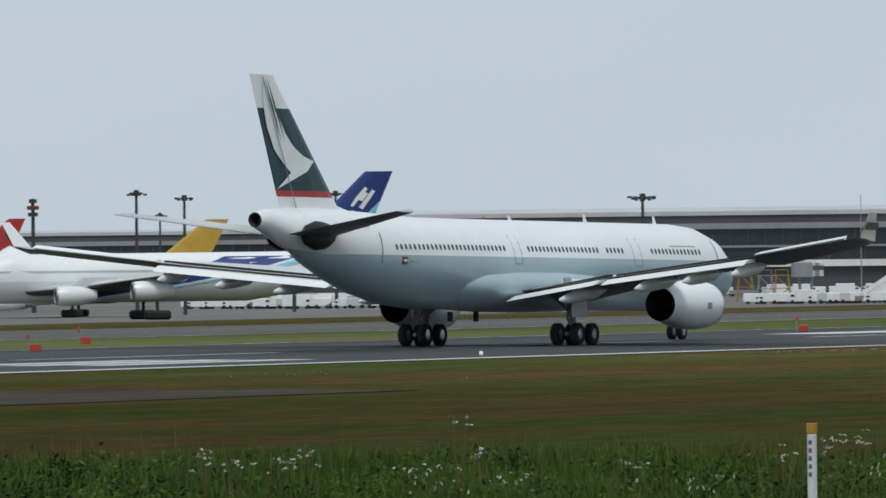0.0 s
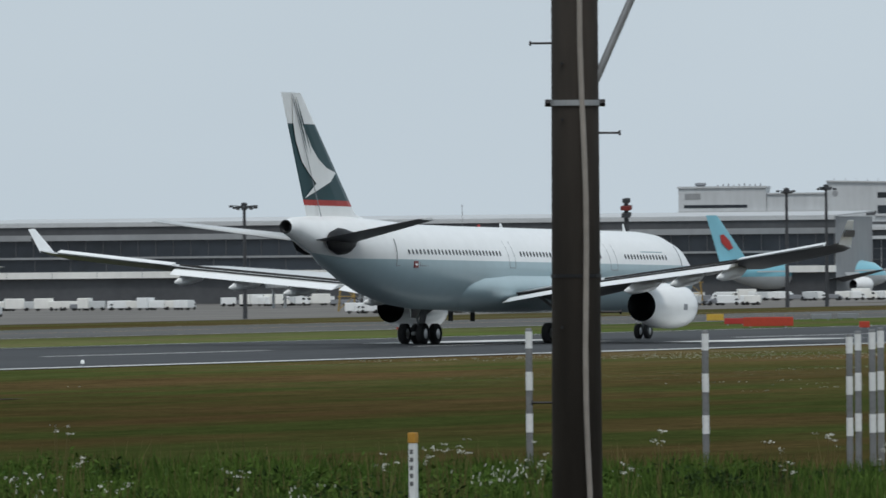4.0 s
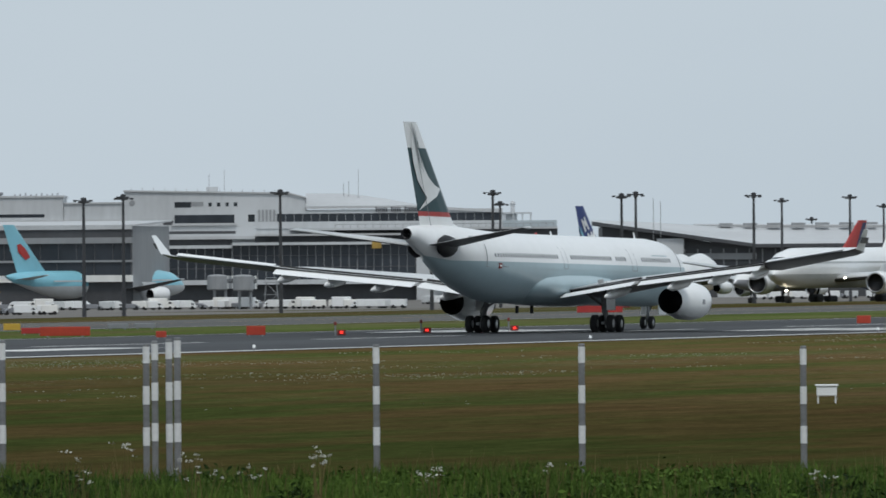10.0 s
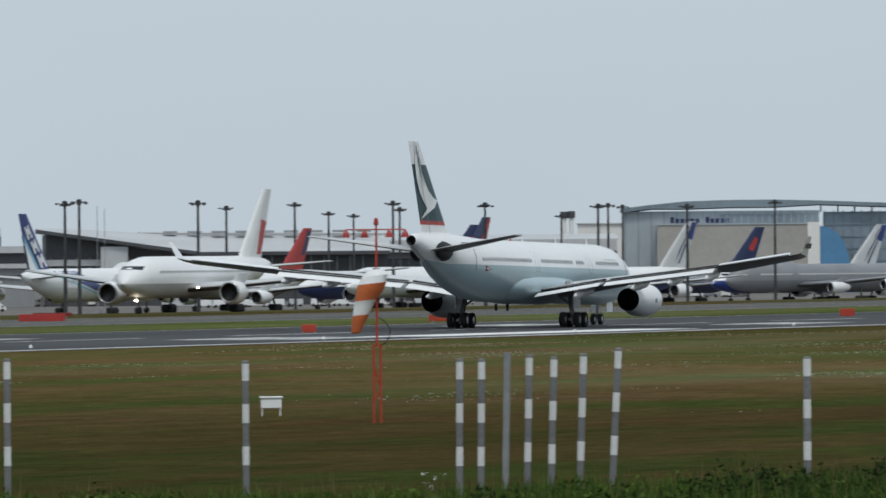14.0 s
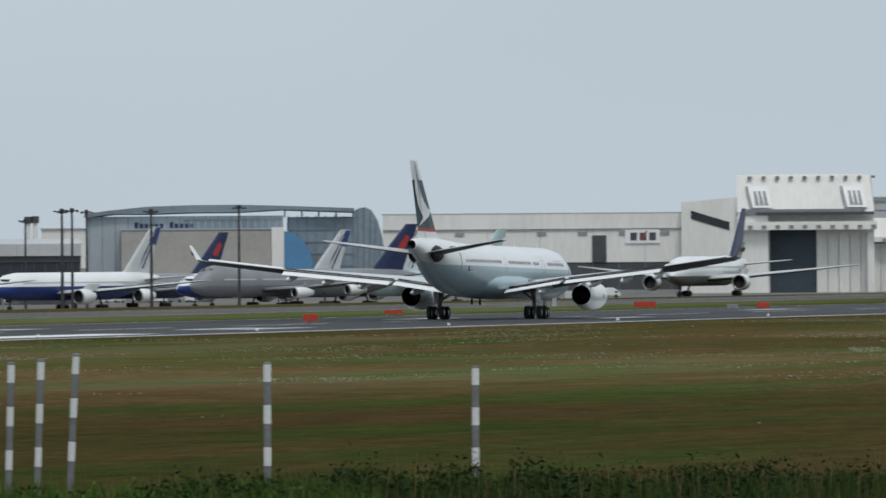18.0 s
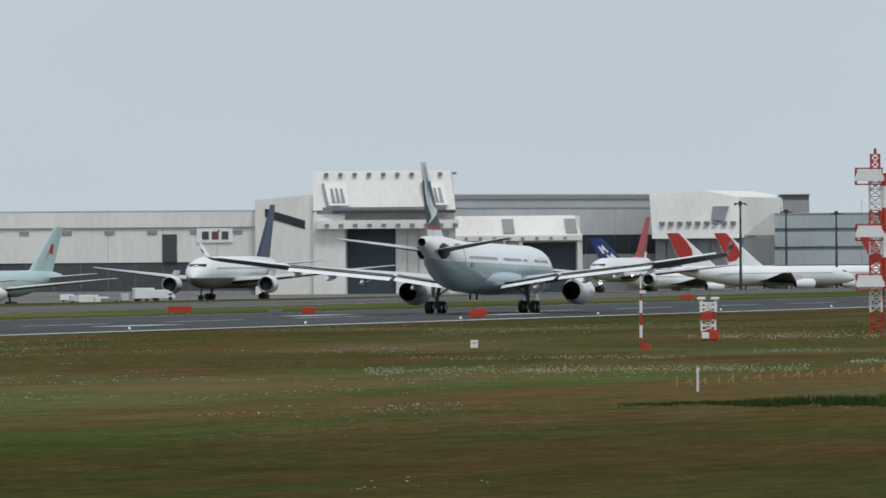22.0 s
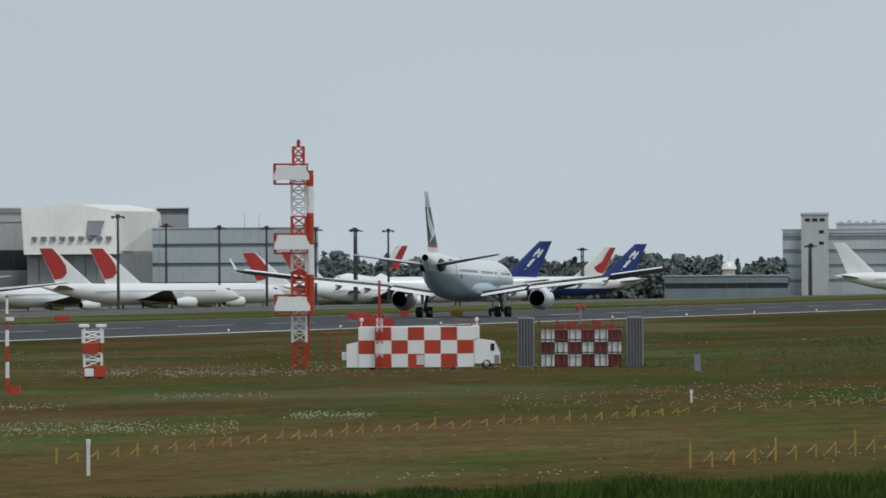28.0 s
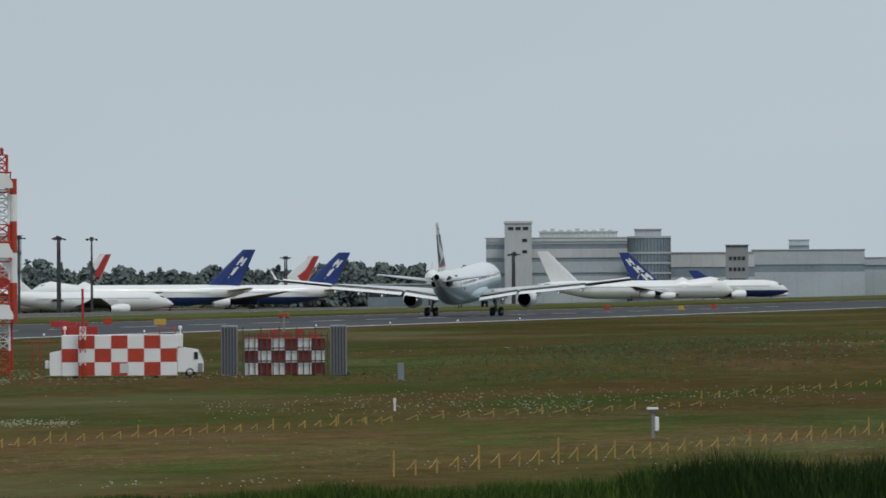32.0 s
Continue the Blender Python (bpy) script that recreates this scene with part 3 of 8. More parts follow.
def hero():
    """The departing twin jet. Origin on the ground between the main wheels, nose along +x."""
    a = holder("departing_airliner", "white and pale blue-grey wide-body jet airliner, take-off run on the runway", "aircraft")
    R = 2.82
    sec = [(-31.8, 7.5, 0.42, 0.45), (-30.8, 7.45, 0.62, 0.68), (-28.0, 7.05, 1.05, 1.2), (-25.0, 6.55, 1.55, 1.75), (-22.0, 6.05, 2.0, 2.2), (-19.0, 5.62, 2.4, 2.53), (-15.5, 5.26, 2.68, 2.75),
           (-12.0, 5.08, R, R), (-6, 5.05, R, R), (0, 5.05, R, R), (6, 5.05, R, R), (12, 5.05, R, R), (18, 5.05, R, R), (23.5, 5.05, R, R), (26.0, 5.0, 2.7, 2.72), (28.2, 4.85, 2.38, 2.38), (30.0, 4.62, 1.85, 1.8), (31.3, 4.4, 1.15, 1.1), (32.0, 4.25, 0.55, 0.5), (32.25, 4.2, 0.06, 0.06)]
    u, lo = hull(sec, 5.5, 28)
    part("fuselage_top", u, M_WHITE, a, "glossy white upper fuselage", smooth=True)
    part("fuselage_belly", lo, M_TEAL, a, "pale blue-grey lower fuselage", smooth=True)
    part("tail_exhaust", lathe([(-31.8, 0.45), (-31.85, 0.36), (-31.2, 0.3), (-31.1, 0.02)], "x", 18, (0, 0, 7.5)), M_DARKMETAL, a, "dark exhaust at the tail tip", smooth=True)
    # belly fairing at the wing root
    fair = [(x, 3.72, w, h * 0.97) for x, w, h in ((-10.5, 1.7, 0.9), (-9.0, 2.55, 1.3), (-7, 3.0, 1.55), (-3, 3.2, 1.68), (3, 3.25, 1.7), (8, 3.05, 1.62), (11, 2.5, 1.4), (13.5, 1.2, 0.9))]
    part("belly_fairing", loft([[(x, w * math.cos(2 * math.pi * k / 24), zc + h * math.sin(2 * math.pi * k / 24)) for k in range(24)] for x, zc, w, h in fair]), M_TEAL, a, "bulged wing root fairing", smooth=True)
    # fin
    z0, z1 = 7.0, 16.2
    le, te = (-19.9, -29.5), (-28.1, -32.4)

    def fin_slice(name, va, vb, material, label=""):
        st = []
        for v in (va, vb):
            xa, xb = le[0] + (le[1] - le[0]) * v, te[0] + (te[1] - te[0]) * v
            st.append((xa, xa - xb, 0, z0 + (z1 - z0) * v))
        return part(name, surface(st, 0.85, True), material, a, label)

    fin_slice("fin_base", 0.0, 0.21, M_WHITE)
    fin_slice("red_stripe", 0.21, 0.25, M_RED, "thin red stripe")
    band = fin_slice("fin_panel", 0.25, 0.783, M_GREEN, "dark green fin panel")
    fin_slice("fin_tip", 0.783, 1.0, M_WHITE)
    brush = ((0.56, 0.969), (0.7, 0.897), (0.83, 0.788), (0.886, 0.66), (0.857, 0.515), (0.74, 0.424), (0.652, 0.366), (0.975, 0.26), (0.64, 0.323), (0.326, 0.38), (0.097, 0.446), (0.287, 0.478), (0.418, 0.54), (0.486, 0.624), (0.5, 0.732), (0.545, 0.788), (0.48, 0.897))
    streak = ((0.5, 0.969), (0.55, 0.835), (0.6, 0.707), (0.66, 0.58), (0.63, 0.707), (0.59, 0.835))
    for s in (1, -1):
        pts = []
        for uu, v in brush:
            xa, xb = le[0] + (le[1] - le[0]) * v, te[0] + (te[1] - te[0]) * v
            pts.append((xa + (xb - xa) * uu, v, uu))
        out = []
        for x, v, uu in pts:
            chord = (le[0] - te[0]) + ((le[1] - te[1]) - (le[0] - te[0])) * v
            half = chord * 0.85 * 0.8 * np.interp(uu, [c for c, _ in AIRFOIL[:6]], [t for _, t in AIRFOIL[:6]])
            half_lo = chord * 0.85 * 0.8 * np.interp(uu, [0, 0.03, 0.12, 0.35, 0.7, 1.0], [0, 0.025, 0.045, 0.045, 0.02, 0.004])
            out.append((x, s * ((half if s > 0 else half_lo) + 0.05), z0 + (z1 - z0) * v))
        bm = plate(out, (0, s, 0), 0.01)
        bmesh.ops.triangulate(bm, faces=bm.faces)
        part("brush_mark", bm, M_WHITE, band, "white brush-stroke shape")
        for du in (0.0, -0.09):
            out = []
            for uu, v in streak:
                xa, xb = le[0] + (le[1] - le[0]) * v, te[0] + (te[1] - te[0]) * v
                chord = xa - xb
                out.append((xa + (xb - xa) * (uu + du), s * (chord * 0.68 * (0.06 if s > 0 else 0.035) + 0.07), z0 + (z1 - z0) * v))
            bm = plate(out, (0, s, 0), 0.01)
            bmesh.ops.triangulate(bm, faces=bm.faces)
            part("brush_streak", bm, M_GREEN, band)
        part("rudder_line", plate([(-26.9, s * 0.3, 7.9), (-27.0, s * 0.3, 7.9), (-31.12, s * 0.16, 16.1), (-31.05, s * 0.16, 16.1)], (0, s, 0), 0.012), M_GREY, band)
    part("dorsal_fillet", surface([(-16.4, 7.0, 0, 7.45), (-21.3, 5.6, 0, 8.45)], 0.5, True), M_WHITE, a)
    # wings
    for s in (1, -1):
        st = [(9.6, 12.4, s * 2.2, 3.25), (5.3, 8.3, s * 9.4, 4.15), (-0.6, 5.2, s * 19, 5.12, -1.0), (-1.7, 4.8, s * 20.9, 5.35, -4.5), (-6.6, 2.7, s * 28.6, 6.25, -6.0), (-7.3, 2.2, s * 29.4, 6.42, -6.0)]
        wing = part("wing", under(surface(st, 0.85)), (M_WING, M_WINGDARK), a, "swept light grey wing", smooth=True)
        part("winglet", surface([(-7.3, 2.2, s * 29.4, 6.33), (-8.7, 1.1, s * 30.15, 7.9)], 0.6), M_WHITE, wing, "upturned winglet")
        part("winglet_band", plate([(-7.8, s * 29.78, 6.85), (-9.6, s * 29.78, 6.85), (-9.7, s * 30.0, 7.28), (-8.2, s * 30.0, 7.28)], (0, s * 0.9, -0.4), 0.05), M_WINGDARK, wing)
        for ya, yb, xa, xb, ca, cb, za, zb in ((3.1, 9.1, -2.5, -2.75, 2.5, 2.2, 3.05, 4.0), (9.6, 20.6, -2.85, -6.0, 2.1, 1.45, 4.0, 5.12)):
            rings = [[(x + 0.25, s * y, z + 0.1), (x - c * 0.5, s * y, z + 0.02), (x - c, s * y, z - 0.34), (x - c * 0.5, s * y, z - 0.2), (x + 0.25, s * y, z - 0.12)] for x, y, c, z in ((xa, ya, ca, za), (xb, yb, cb, zb))]
            part("flap", loft(rings), M_WHITE, wing, "lowered trailing edge flap")
            # A raised black strip paints the shadow line between wing and flap.
            part("flap_shadow_strip", loft([[(x + 0.6, s * y, z + 0.36), (x + 0.15, s * y, z + 0.36), (x + 0.05, s * y, z + 0.1), (x + 0.6, s * y, z + 0.08)] for x, y, z in ((xa, ya, za), (xb, yb, zb))]), M_GAP, wing)
        part("aileron", loft([[(x + 0.3, s * y, z + 0.3), (x - c, s * y, z + 0.12), (x, s * y, z + 0.02)] for x, y, c, z in ((-6.1, 20.9, 0.5, 5.3), (-9.0, 28.2, 0.35, 6.2))]), M_WHITE, wing)
        for y, z, ln in ((7.0, 3.2, 5.0), (12.6, 3.85, 4.8), (16.3, 4.25, 4.4), (20.0, 4.65, 3.9)):
            xt = -2.6 - max(0, y - 9.4) * 0.29
            part("flap_fairing", loft([[(x, s * y + w * math.cos(2 * math.pi * k / 10), z + dz + h * math.sin(2 * math.pi * k / 10)) for k in range(10)]
                                       for x, w, h, dz in ((xt + ln * 0.75, 0.05, 0.05, 0.25), (xt + ln * 0.45, 0.27, 0.36, 0.05), (xt, 0.32, 0.46, -0.1), (xt - ln * 0.3, 0.24, 0.34, -0.3), (xt - ln * 0.55, 0.05, 0.08, -0.42))]), M_WHITE, wing, "pointed flap track fairing", smooth=True)
        eng = pod(a, 3.9, 10.5, s * 9.37, 2.52, 1.54, 1.04, M_WHITE)
        part("pylon", surface([(9.0, 6.3, s * 9.37, 3.85), (6.5, 7.6, s * 9.37, 4.5)], 0.55, True), M_WHITE, a)
        part("nacelle_mark", box(7.6, 8.2, s * 10.87 - 0.03, s * 10.87 + 0.03, 2.25, 2.65), M_GREY, eng)
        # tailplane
        part("tailplane", under(surface([(-23.8, 5.6, s * 1.0, 6.65), (-29.7, 2.3, s * 9.6, 7.9)], 0.8)), (M_WING, M_WINGDARK), a, "swept grey tailplane, dark paint with shade below", smooth=True)
        part("tailplane_root", loft([[(x, s * (1.2 + w * 0.5 * math.cos(2 * math.pi * k / 14)), 6.6 + h * math.sin(2 * math.pi * k / 14)) for k in range(14)] for x, w, h in ((-23.0, 0.1, 0.1), (-24.4, 0.85, 0.75), (-26.4, 0.9, 0.9), (-27.6, 0.5, 0.6), (-28.0, 0.2, 0.3))]), M_DARKMETAL, a, "dark plate round the tailplane root", smooth=True)
        # main gear: a bogie of four wheels
        gear = part("main_gear", rod((0.0, s * 5.34, 0.75), (0.25, s * 4.7, 4.2), 0.2, 0.24, 12), M_STEEL, a, "tall main landing gear leg", smooth=True)
        part("bogie_beam", box(-1.15, 1.15, s * 5.34 - 0.14, s * 5.34 + 0.14, 0.58, 0.84, bevel=0.05), M_STEEL, gear)
        part("side_stay", rod((0.1, s * 5.1, 2.0), (0.5, s * 2.8, 3.6), 0.11), M_STEEL, gear)
        part("torque_link", rod((-0.1, s * 5.3, 1.0), (-0.75, s * 5.2, 1.7), 0.09, 0.07, 6, rod((-0.75, s * 5.2, 1.7), (-0.1, s * 5.0, 2.5), 0.07, 0.09, 6)), M_STEEL, gear)
        part("gear_door", box(-0.9, 1.2, s * 5.62 - 0.04, s * 5.62 + 0.04, 1.75, 4.1, bevel=0.03), M_WHITE, gear, "white gear door")
        for x in (-0.99, 0.99):
            for dy in (-0.68, 0.68):
                wheel(gear, "main_wheel", x, s * 5.34 + dy, 0.7, 0.7, 0.5)
    nose = part("nose_gear", rod((25.4, 0, 0.95), (25.7, 0, 3.2), 0.13, 0.16, 12), M_STEEL, a, "nose landing gear leg", smooth=True)
    part("drag_stay", rod((25.4, 0, 1.6), (27.2, 0, 2.9), 0.08), M_STEEL, nose)
    for s in (1, -1):
        wheel(nose, "nose_wheel", 25.4, s * 0.36, 0.93, 0.53, 0.36)
        part("nose_door", box(26.0, 27.9, s * 0.75 - 0.03, s * 0.75 + 0.03, 1.6, 2.6), M_WHITE, nose)
    # cabin windows and doors
    pane_bm = bmesh.new()
    ring = [pane_bm.verts.new((0.14 * math.cos(t), 0, 0.2 * math.sin(t))) for t in [2 * math.pi * k / 10 for k in range(10)]]
    top = [pane_bm.verts.new((v.co.x, 0.02, v.co.z)) for v in ring]
    pane_bm.faces.new(ring)
    pane_bm.faces.new(top[::-1])
    for k in range(10):
        pane_bm.faces.new((ring[k], top[k], top[(k + 1) % 10], ring[(k + 1) % 10]))
    pane = mesh_of("cabin_window", pane_bm, M_WINDOW)
    zc, zw = 5.05, 6.02
    cols = list(zip(*sec))

    def flank(x, z):
        """Half width of the fuselage at a station and height, and the height of its axis there."""
        zm, ry, rz = (float(np.interp(x, cols[0], cols[q])) for q in (1, 2, 3))
        return ry * math.sqrt(max(0.02, 1 - ((z - zm) / rz) ** 2)), zm

    tilt = math.degrees(math.asin((zw - zc) / R))
    for s in (1, -1):
        for x0, count in ((-18.2, 27), (-1.0, 19), (10.0, 5), (16.4, 14)):
            for k in range(count):
                x = x0 + 0.533 * k
                ym, zm = flank(x, zw)
                ob = new("cabin_window", pane)
                ob.parent = a
                ob.matrix_basis = Matrix.Translation((x, s * (ym - 0.004), zw)) @ Euler((radians(tilt if s > 0 else -tilt), 0, 0)).to_matrix().to_4x4() @ Matrix.Diagonal((1, s, 1, 1))
        for x, w in ((-19.3, 1.07), (-2.6, 0.9), (14.2, 1.07), (25.6, 1.0)):
            door = []
            for zz in (5.05, 5.4, 5.9, 6.4, 6.85):
                y = flank(x, zz)[0]
                door.append((y, zz))
            bm = bmesh.new()
            for xa, xb in ((x - w / 2 - 0.05, x - w / 2), (x + w / 2, x + w / 2 + 0.05)):
                loft([[(xa, s * (y + 0.012), zz), (xb, s * (y + 0.012), zz), (xb, s * (y - 0.02), zz), (xa, s * (y - 0.02), zz)] for y, zz in door], bm)
            y0, y1 = door[0], door[-1]
            box(x - w / 2, x + w / 2, min(s * (y0[0] - 0.02), s * (y0[0] + 0.012)), max(s * (y0[0] - 0.02), s * (y0[0] + 0.012)), y0[1], y0[1] + 0.05, bm)
            part("door_outline", bm, M_GREY, a)
    # small marks near the tail: dark red badge with a bar of unreadable lettering
    for s in (1, -1):
        part("badge", box(-17.6, -17.0, min(s * 2.44, s * 2.55), max(s * 2.44, s * 2.55), 4.95, 5.4), M_MAROON, a)
        part("badge_cross", plate([(-17.6, s * 2.552, 5.17), (-17.3, s * 2.552, 5.08), (-17.0, s * 2.552, 5.17), (-17.3, s * 2.552, 5.26)], (0, s, 0), 0.01), M_WHITE, a)
        for k in range(5):
            part("lettering_bar", box(-16.8 + 0.26 * k, -16.62 + 0.26 * k, min(s * 2.48, s * (2.57 + 0.02 * k)), max(s * 2.48, s * (2.57 + 0.02 * k)), 5.05, 5.25 if k else 5.34), M_GREY, a)
        part("title_bar", box(19.3, 23.0, min(s * 2.48, s * 2.505), max(s * 2.48, s * 2.505), 6.32, 6.42), M_TEAL, a)
        for k in range(4):
            part("registration_bar", box(-22.2 + 0.4 * k, -21.95 + 0.4 * k, min(s * (1.62 + 0.05 * k), s * (1.72 + 0.05 * k)), max(s * (1.62 + 0.05 * k), s * (1.72 + 0.05 * k)), 7.2, 7.45), M_GREY, a)
    part("cockpit_glass", box(29.6, 30.9, -1.25, 1.25, 5.15, 5.6), M_GLASS, a)
    for x, h in ((12.5, 0.5), (2.0, 0.3), (22.5, 0.5)):
        part("blade_aerial", surface([(x, 0.6, 0, 7.8), (x - 0.4, 0.3, 0, 7.86 + h)], 0.5, True), M_WHITE, a)
    for x in (-6.5, -3.0):
        part("drain_mast", box(x - 0.3, x + 0.2, -0.06, 0.06, 1.5, 2.1), M_GAP, a)
    part("beacon", lathe([(0, 0.12), (0.12, 0.1), (0.18, 0.02)], "z", 10, (-2, 0, 7.86)), M_RED, a)
    return a


jet = hero()

# ---- buildings: local x runs along the front, y goes into the depth ----
def building(name, label, spot, bands, depth, roof=M_ROOF, step=8.0, category="building", roof_rise=0.0):
    """bands: from the top down, (upper, lower) as parts of the height, how far the band stands out, material, and the spacing of its mullions."""
    x, y, z, rz, L, H = spot
    b = holder(name, label, category, m=pose(x, y, z, 0, 0, rz))
    part("wall", box(0, L, 0.6, depth, -1.0, H - 0.3), next((q[3] for q in bands if q[3] not in (M_FACADE, M_GLASS, M_ROOF, M_BLDGDARK)), M_BLDGGREY), b)
    part("roof", loft([[(-0.4, -0.6, H - 0.3), (L + 0.4, -0.6, H - 0.3), (L + 0.4, -0.6, H), (-0.4, -0.6, H)], [(-0.4, depth + 0.6, H - 0.3 + roof_rise), (L + 0.4, depth + 0.6, H - 0.3 + roof_rise), (L + 0.4, depth + 0.6, H + roof_rise), (-0.4, depth + 0.6, H + roof_rise)]]), roof, b)
    for a, c, out, material, gap in bands:
        za, zb = H * (1 - c), H * (1 - a) - (0.32 if a == 0 else 0)
        if material in (M_FACADE, M_GLASS):
            glass = part("glazing", box(0.2, L - 0.2, -out, 0.595, za, zb), material, b, "dark tinted glass band")
            if gap:
                k = max(2, int(L / gap))
                for i in range(k + 1):
                    xm = 0.3 + (L - 0.6) * i / k
                    part("mullion", box(xm - 0.09, xm + 0.09, -out - 0.12, -out - 0.003, za, zb), M_BLDGDARK, glass)
        else:
            band = part("cladding_band", box(0, L, -out, 0.59, za, zb), material, b)
            if gap:
                k = max(2, int(L / gap))
                for i in range(1, k):
                    xm = L * i / k
                    part("panel_joint", box(xm - 0.05, xm + 0.05, -out - 0.03, -out - 0.002, za, zb), M_BLDGGREY, band)
    return b


def add_windows(b, rows, material=M_GLASS):
    """Punched windows: x0, x1, z0, z1, count, stand-out."""
    for x0, x1, z0, z1, n, out in rows:
        w = (x1 - x0) / n
        for i in range(n):
            win = part("window", box(x0 + w * (i + 0.12), x0 + w * (i + 0.88), -out - 0.06, -out + 0.2, z0, z1), material, b)
            part("window_frame", box(x0 + w * (i + 0.08), x0 + w * (i + 0.92), -out - 0.1, -out - 0.004, z0 - 0.12, z0), M_BLDGGREY, win)


# The lowest dark band holds the shade of the set-back ground level.
PIER = ((0, 0.055, 0.9, M_ROOF, 0), (0.055, 0.15, 0.5, M_BLDGDARK, 0), (0.15, 0.22, 0.7, M_BLDGGREY, 12), (0.22, 0.42, 0.0, M_FACADE, 4.0), (0.42, 0.445, 0.5, M_BLDGGREY, 0), (0.445, 0.6, 0.0, M_FACADE, 8.0), (0.6, 0.68, 0.9, M_BLDGWHITE, 10), (0.68, 1.0, -0.4, M_BLDGDARK, 0))
pier = building("terminal_pier", "long terminal pier with pale roof and dark glass bands", (-1070.5, 1922.0, -4.50, 12.08, 199.7, 18.4), PIER, 40, roof_rise=1.0)
building("terminal_pier", "far terminal pier with dark roof edge and glass", (-1306.0, 2072.9, -4.50, 30.66, 132.5, 15.8), PIER, 40, roof_rise=0.6)

# the main terminal: stepped blocks, terraces and a sloping hall, all along one front line
TERMINAL = pose(-1011.532, 2264.333, -4.5, 0, 0, 22.6)


def front(b, rows, back=1.0):
    """Bands and openings on a front: name, x from and to, z from and to, how far it stands out, material. Dark bands
    carry the shade of set-back places.
    """
    for name, x0, x1, z0, z1, out, material in rows:
        ob = part(name, box(x0, x1, -out, back, z0, z1), material, b)
        if name == "glazing":
            k = max(2, int((x1 - x0) / 2.1))
            for i in range(k + 1):
                xm = x0 + 0.1 + (x1 - x0 - 0.2) * i / k
                part("mullion", box(xm - 0.07, xm + 0.07, -out - 0.12, -out - 0.003, z0, z1), M_BLDGGREY, ob)
            for f in (0.36, 0.7):
                if z1 - z0 > 4:
                    zt = z0 + (z1 - z0) * f
                    part("transom", box(x0, x1, -out - 0.1, -out - 0.004, zt - 0.08, zt + 0.08), M_BLDGDARK, ob)


plant_block = holder("plant_block", "pale grey plant block with louvres on the terminal roof line", "building", m=TERMINAL)
part("wall", box(-37.4, -15.2, 0, 30, -1, 26.6), M_TERM, plant_block)
part("parapet", box(-37.7, -14.9, -0.4, 30.3, 26.6, 27.1), M_TERM, plant_block)
part("lower_wall", box(-15.1, 0.1, 0.5, 30, -1, 24.9), M_TERM, plant_block)
part("lower_parapet", box(-15.0, 0.1, 0.1, 30.3, 24.9, 25.3), M_ROOF, plant_block)
part("roof_tank", lathe([(27.1, 0.9), (27.6, 1.5), (28.0, 1.4), (28.1, 0.1)], "z", 12, (-32.0, 6, 0)), M_GREY, plant_block)
front(plant_block, (("louvre", -35.8, -31.8, 23.8, 25.3, 0.08, M_BLDGGREY), ("recess_shade", -36.0, -20.0, 21.6, 22.4, 0.06, M_FACADE), ("ledge", -37.4, 0.0, 20.2, 20.9, 1.2, M_ROOF), ("recess_shade", -37.4, 0.0, 18.6, 20.2, 0.3, M_BLDGDARK), ("ledge", -37.4, 4.0, 17.8, 18.6, 2.0, M_TERM), ("recess_shade", -37.4, 2.0, 15.9, 17.8, 1.0, M_BLDGDARK)))
for k in range(9):
    part("roof_pipe", rod((-27.5 + 1.35 * k, 3, 27.1), (-27.5 + 1.35 * k, 3, 27.5 + 0.15 * (k % 3)), 0.16, None, 6), M_GREY, plant_block)

core = holder("terminal_building", "large pale grey terminal block with dark windows and bands of painted shade", "building", m=TERMINAL)
part("wall", plate([(0.2, 0, -1), (45.9, 0, -1), (45.9, 0, 25.9), (41.9, 0, 27.0), (0.2, 0, 27.9)], (0, 1, 0), 60), M_TERM, core)
part("roof_edge", plate([(0.0, -0.5, 27.9), (41.9, -0.5, 27.0), (46.1, -0.5, 25.9), (46.1, -0.5, 26.25), (41.9, -0.5, 27.4), (0.0, -0.5, 28.3)], (0, 1, 0), 61), M_ROOF, core)
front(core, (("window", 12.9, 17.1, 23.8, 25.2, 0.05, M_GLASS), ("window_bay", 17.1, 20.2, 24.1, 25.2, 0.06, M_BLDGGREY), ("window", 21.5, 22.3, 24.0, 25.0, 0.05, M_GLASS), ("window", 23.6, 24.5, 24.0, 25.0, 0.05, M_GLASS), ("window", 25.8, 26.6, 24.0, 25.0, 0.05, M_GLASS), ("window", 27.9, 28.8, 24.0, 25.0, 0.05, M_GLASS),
             ("recess_shade", 12.9, 28.0, 19.8, 21.9, 0.05, M_FACADE), ("ledge", 12.3, 28.6, 19.2, 19.8, 0.6, M_ROOF), ("window", 31.5, 33.2, 20.1, 21.9, 0.05, M_GLASS), ("recess_shade", 10.0, 12.6, 19.4, 20.5, 0.05, M_BLDGDARK), ("recess_shade", 7.3, 28.3, 17.1, 17.8, 0.05, M_BLDGDARK)))
front(core, (("ledge", 0.0, 33.2, 15.7, 16.5, 2.5, M_ROOF), ("recess_shade", 0.0, 27.4, 14.2, 15.7, 1.0, M_BLDGDARK), ("ledge", 0.0, 27.4, 13.4, 14.2, 3.0, M_TERM), ("glazing", 0.2, 27.4, 5.4, 13.4, 1.6, M_FACADE), ("ledge", 0.0, 27.4, 4.2, 5.4, 3.4, M_TERM), ("recess_shade", 0.0, 27.4, -0.6, 4.2, 0.4, M_BLDGDARK)))
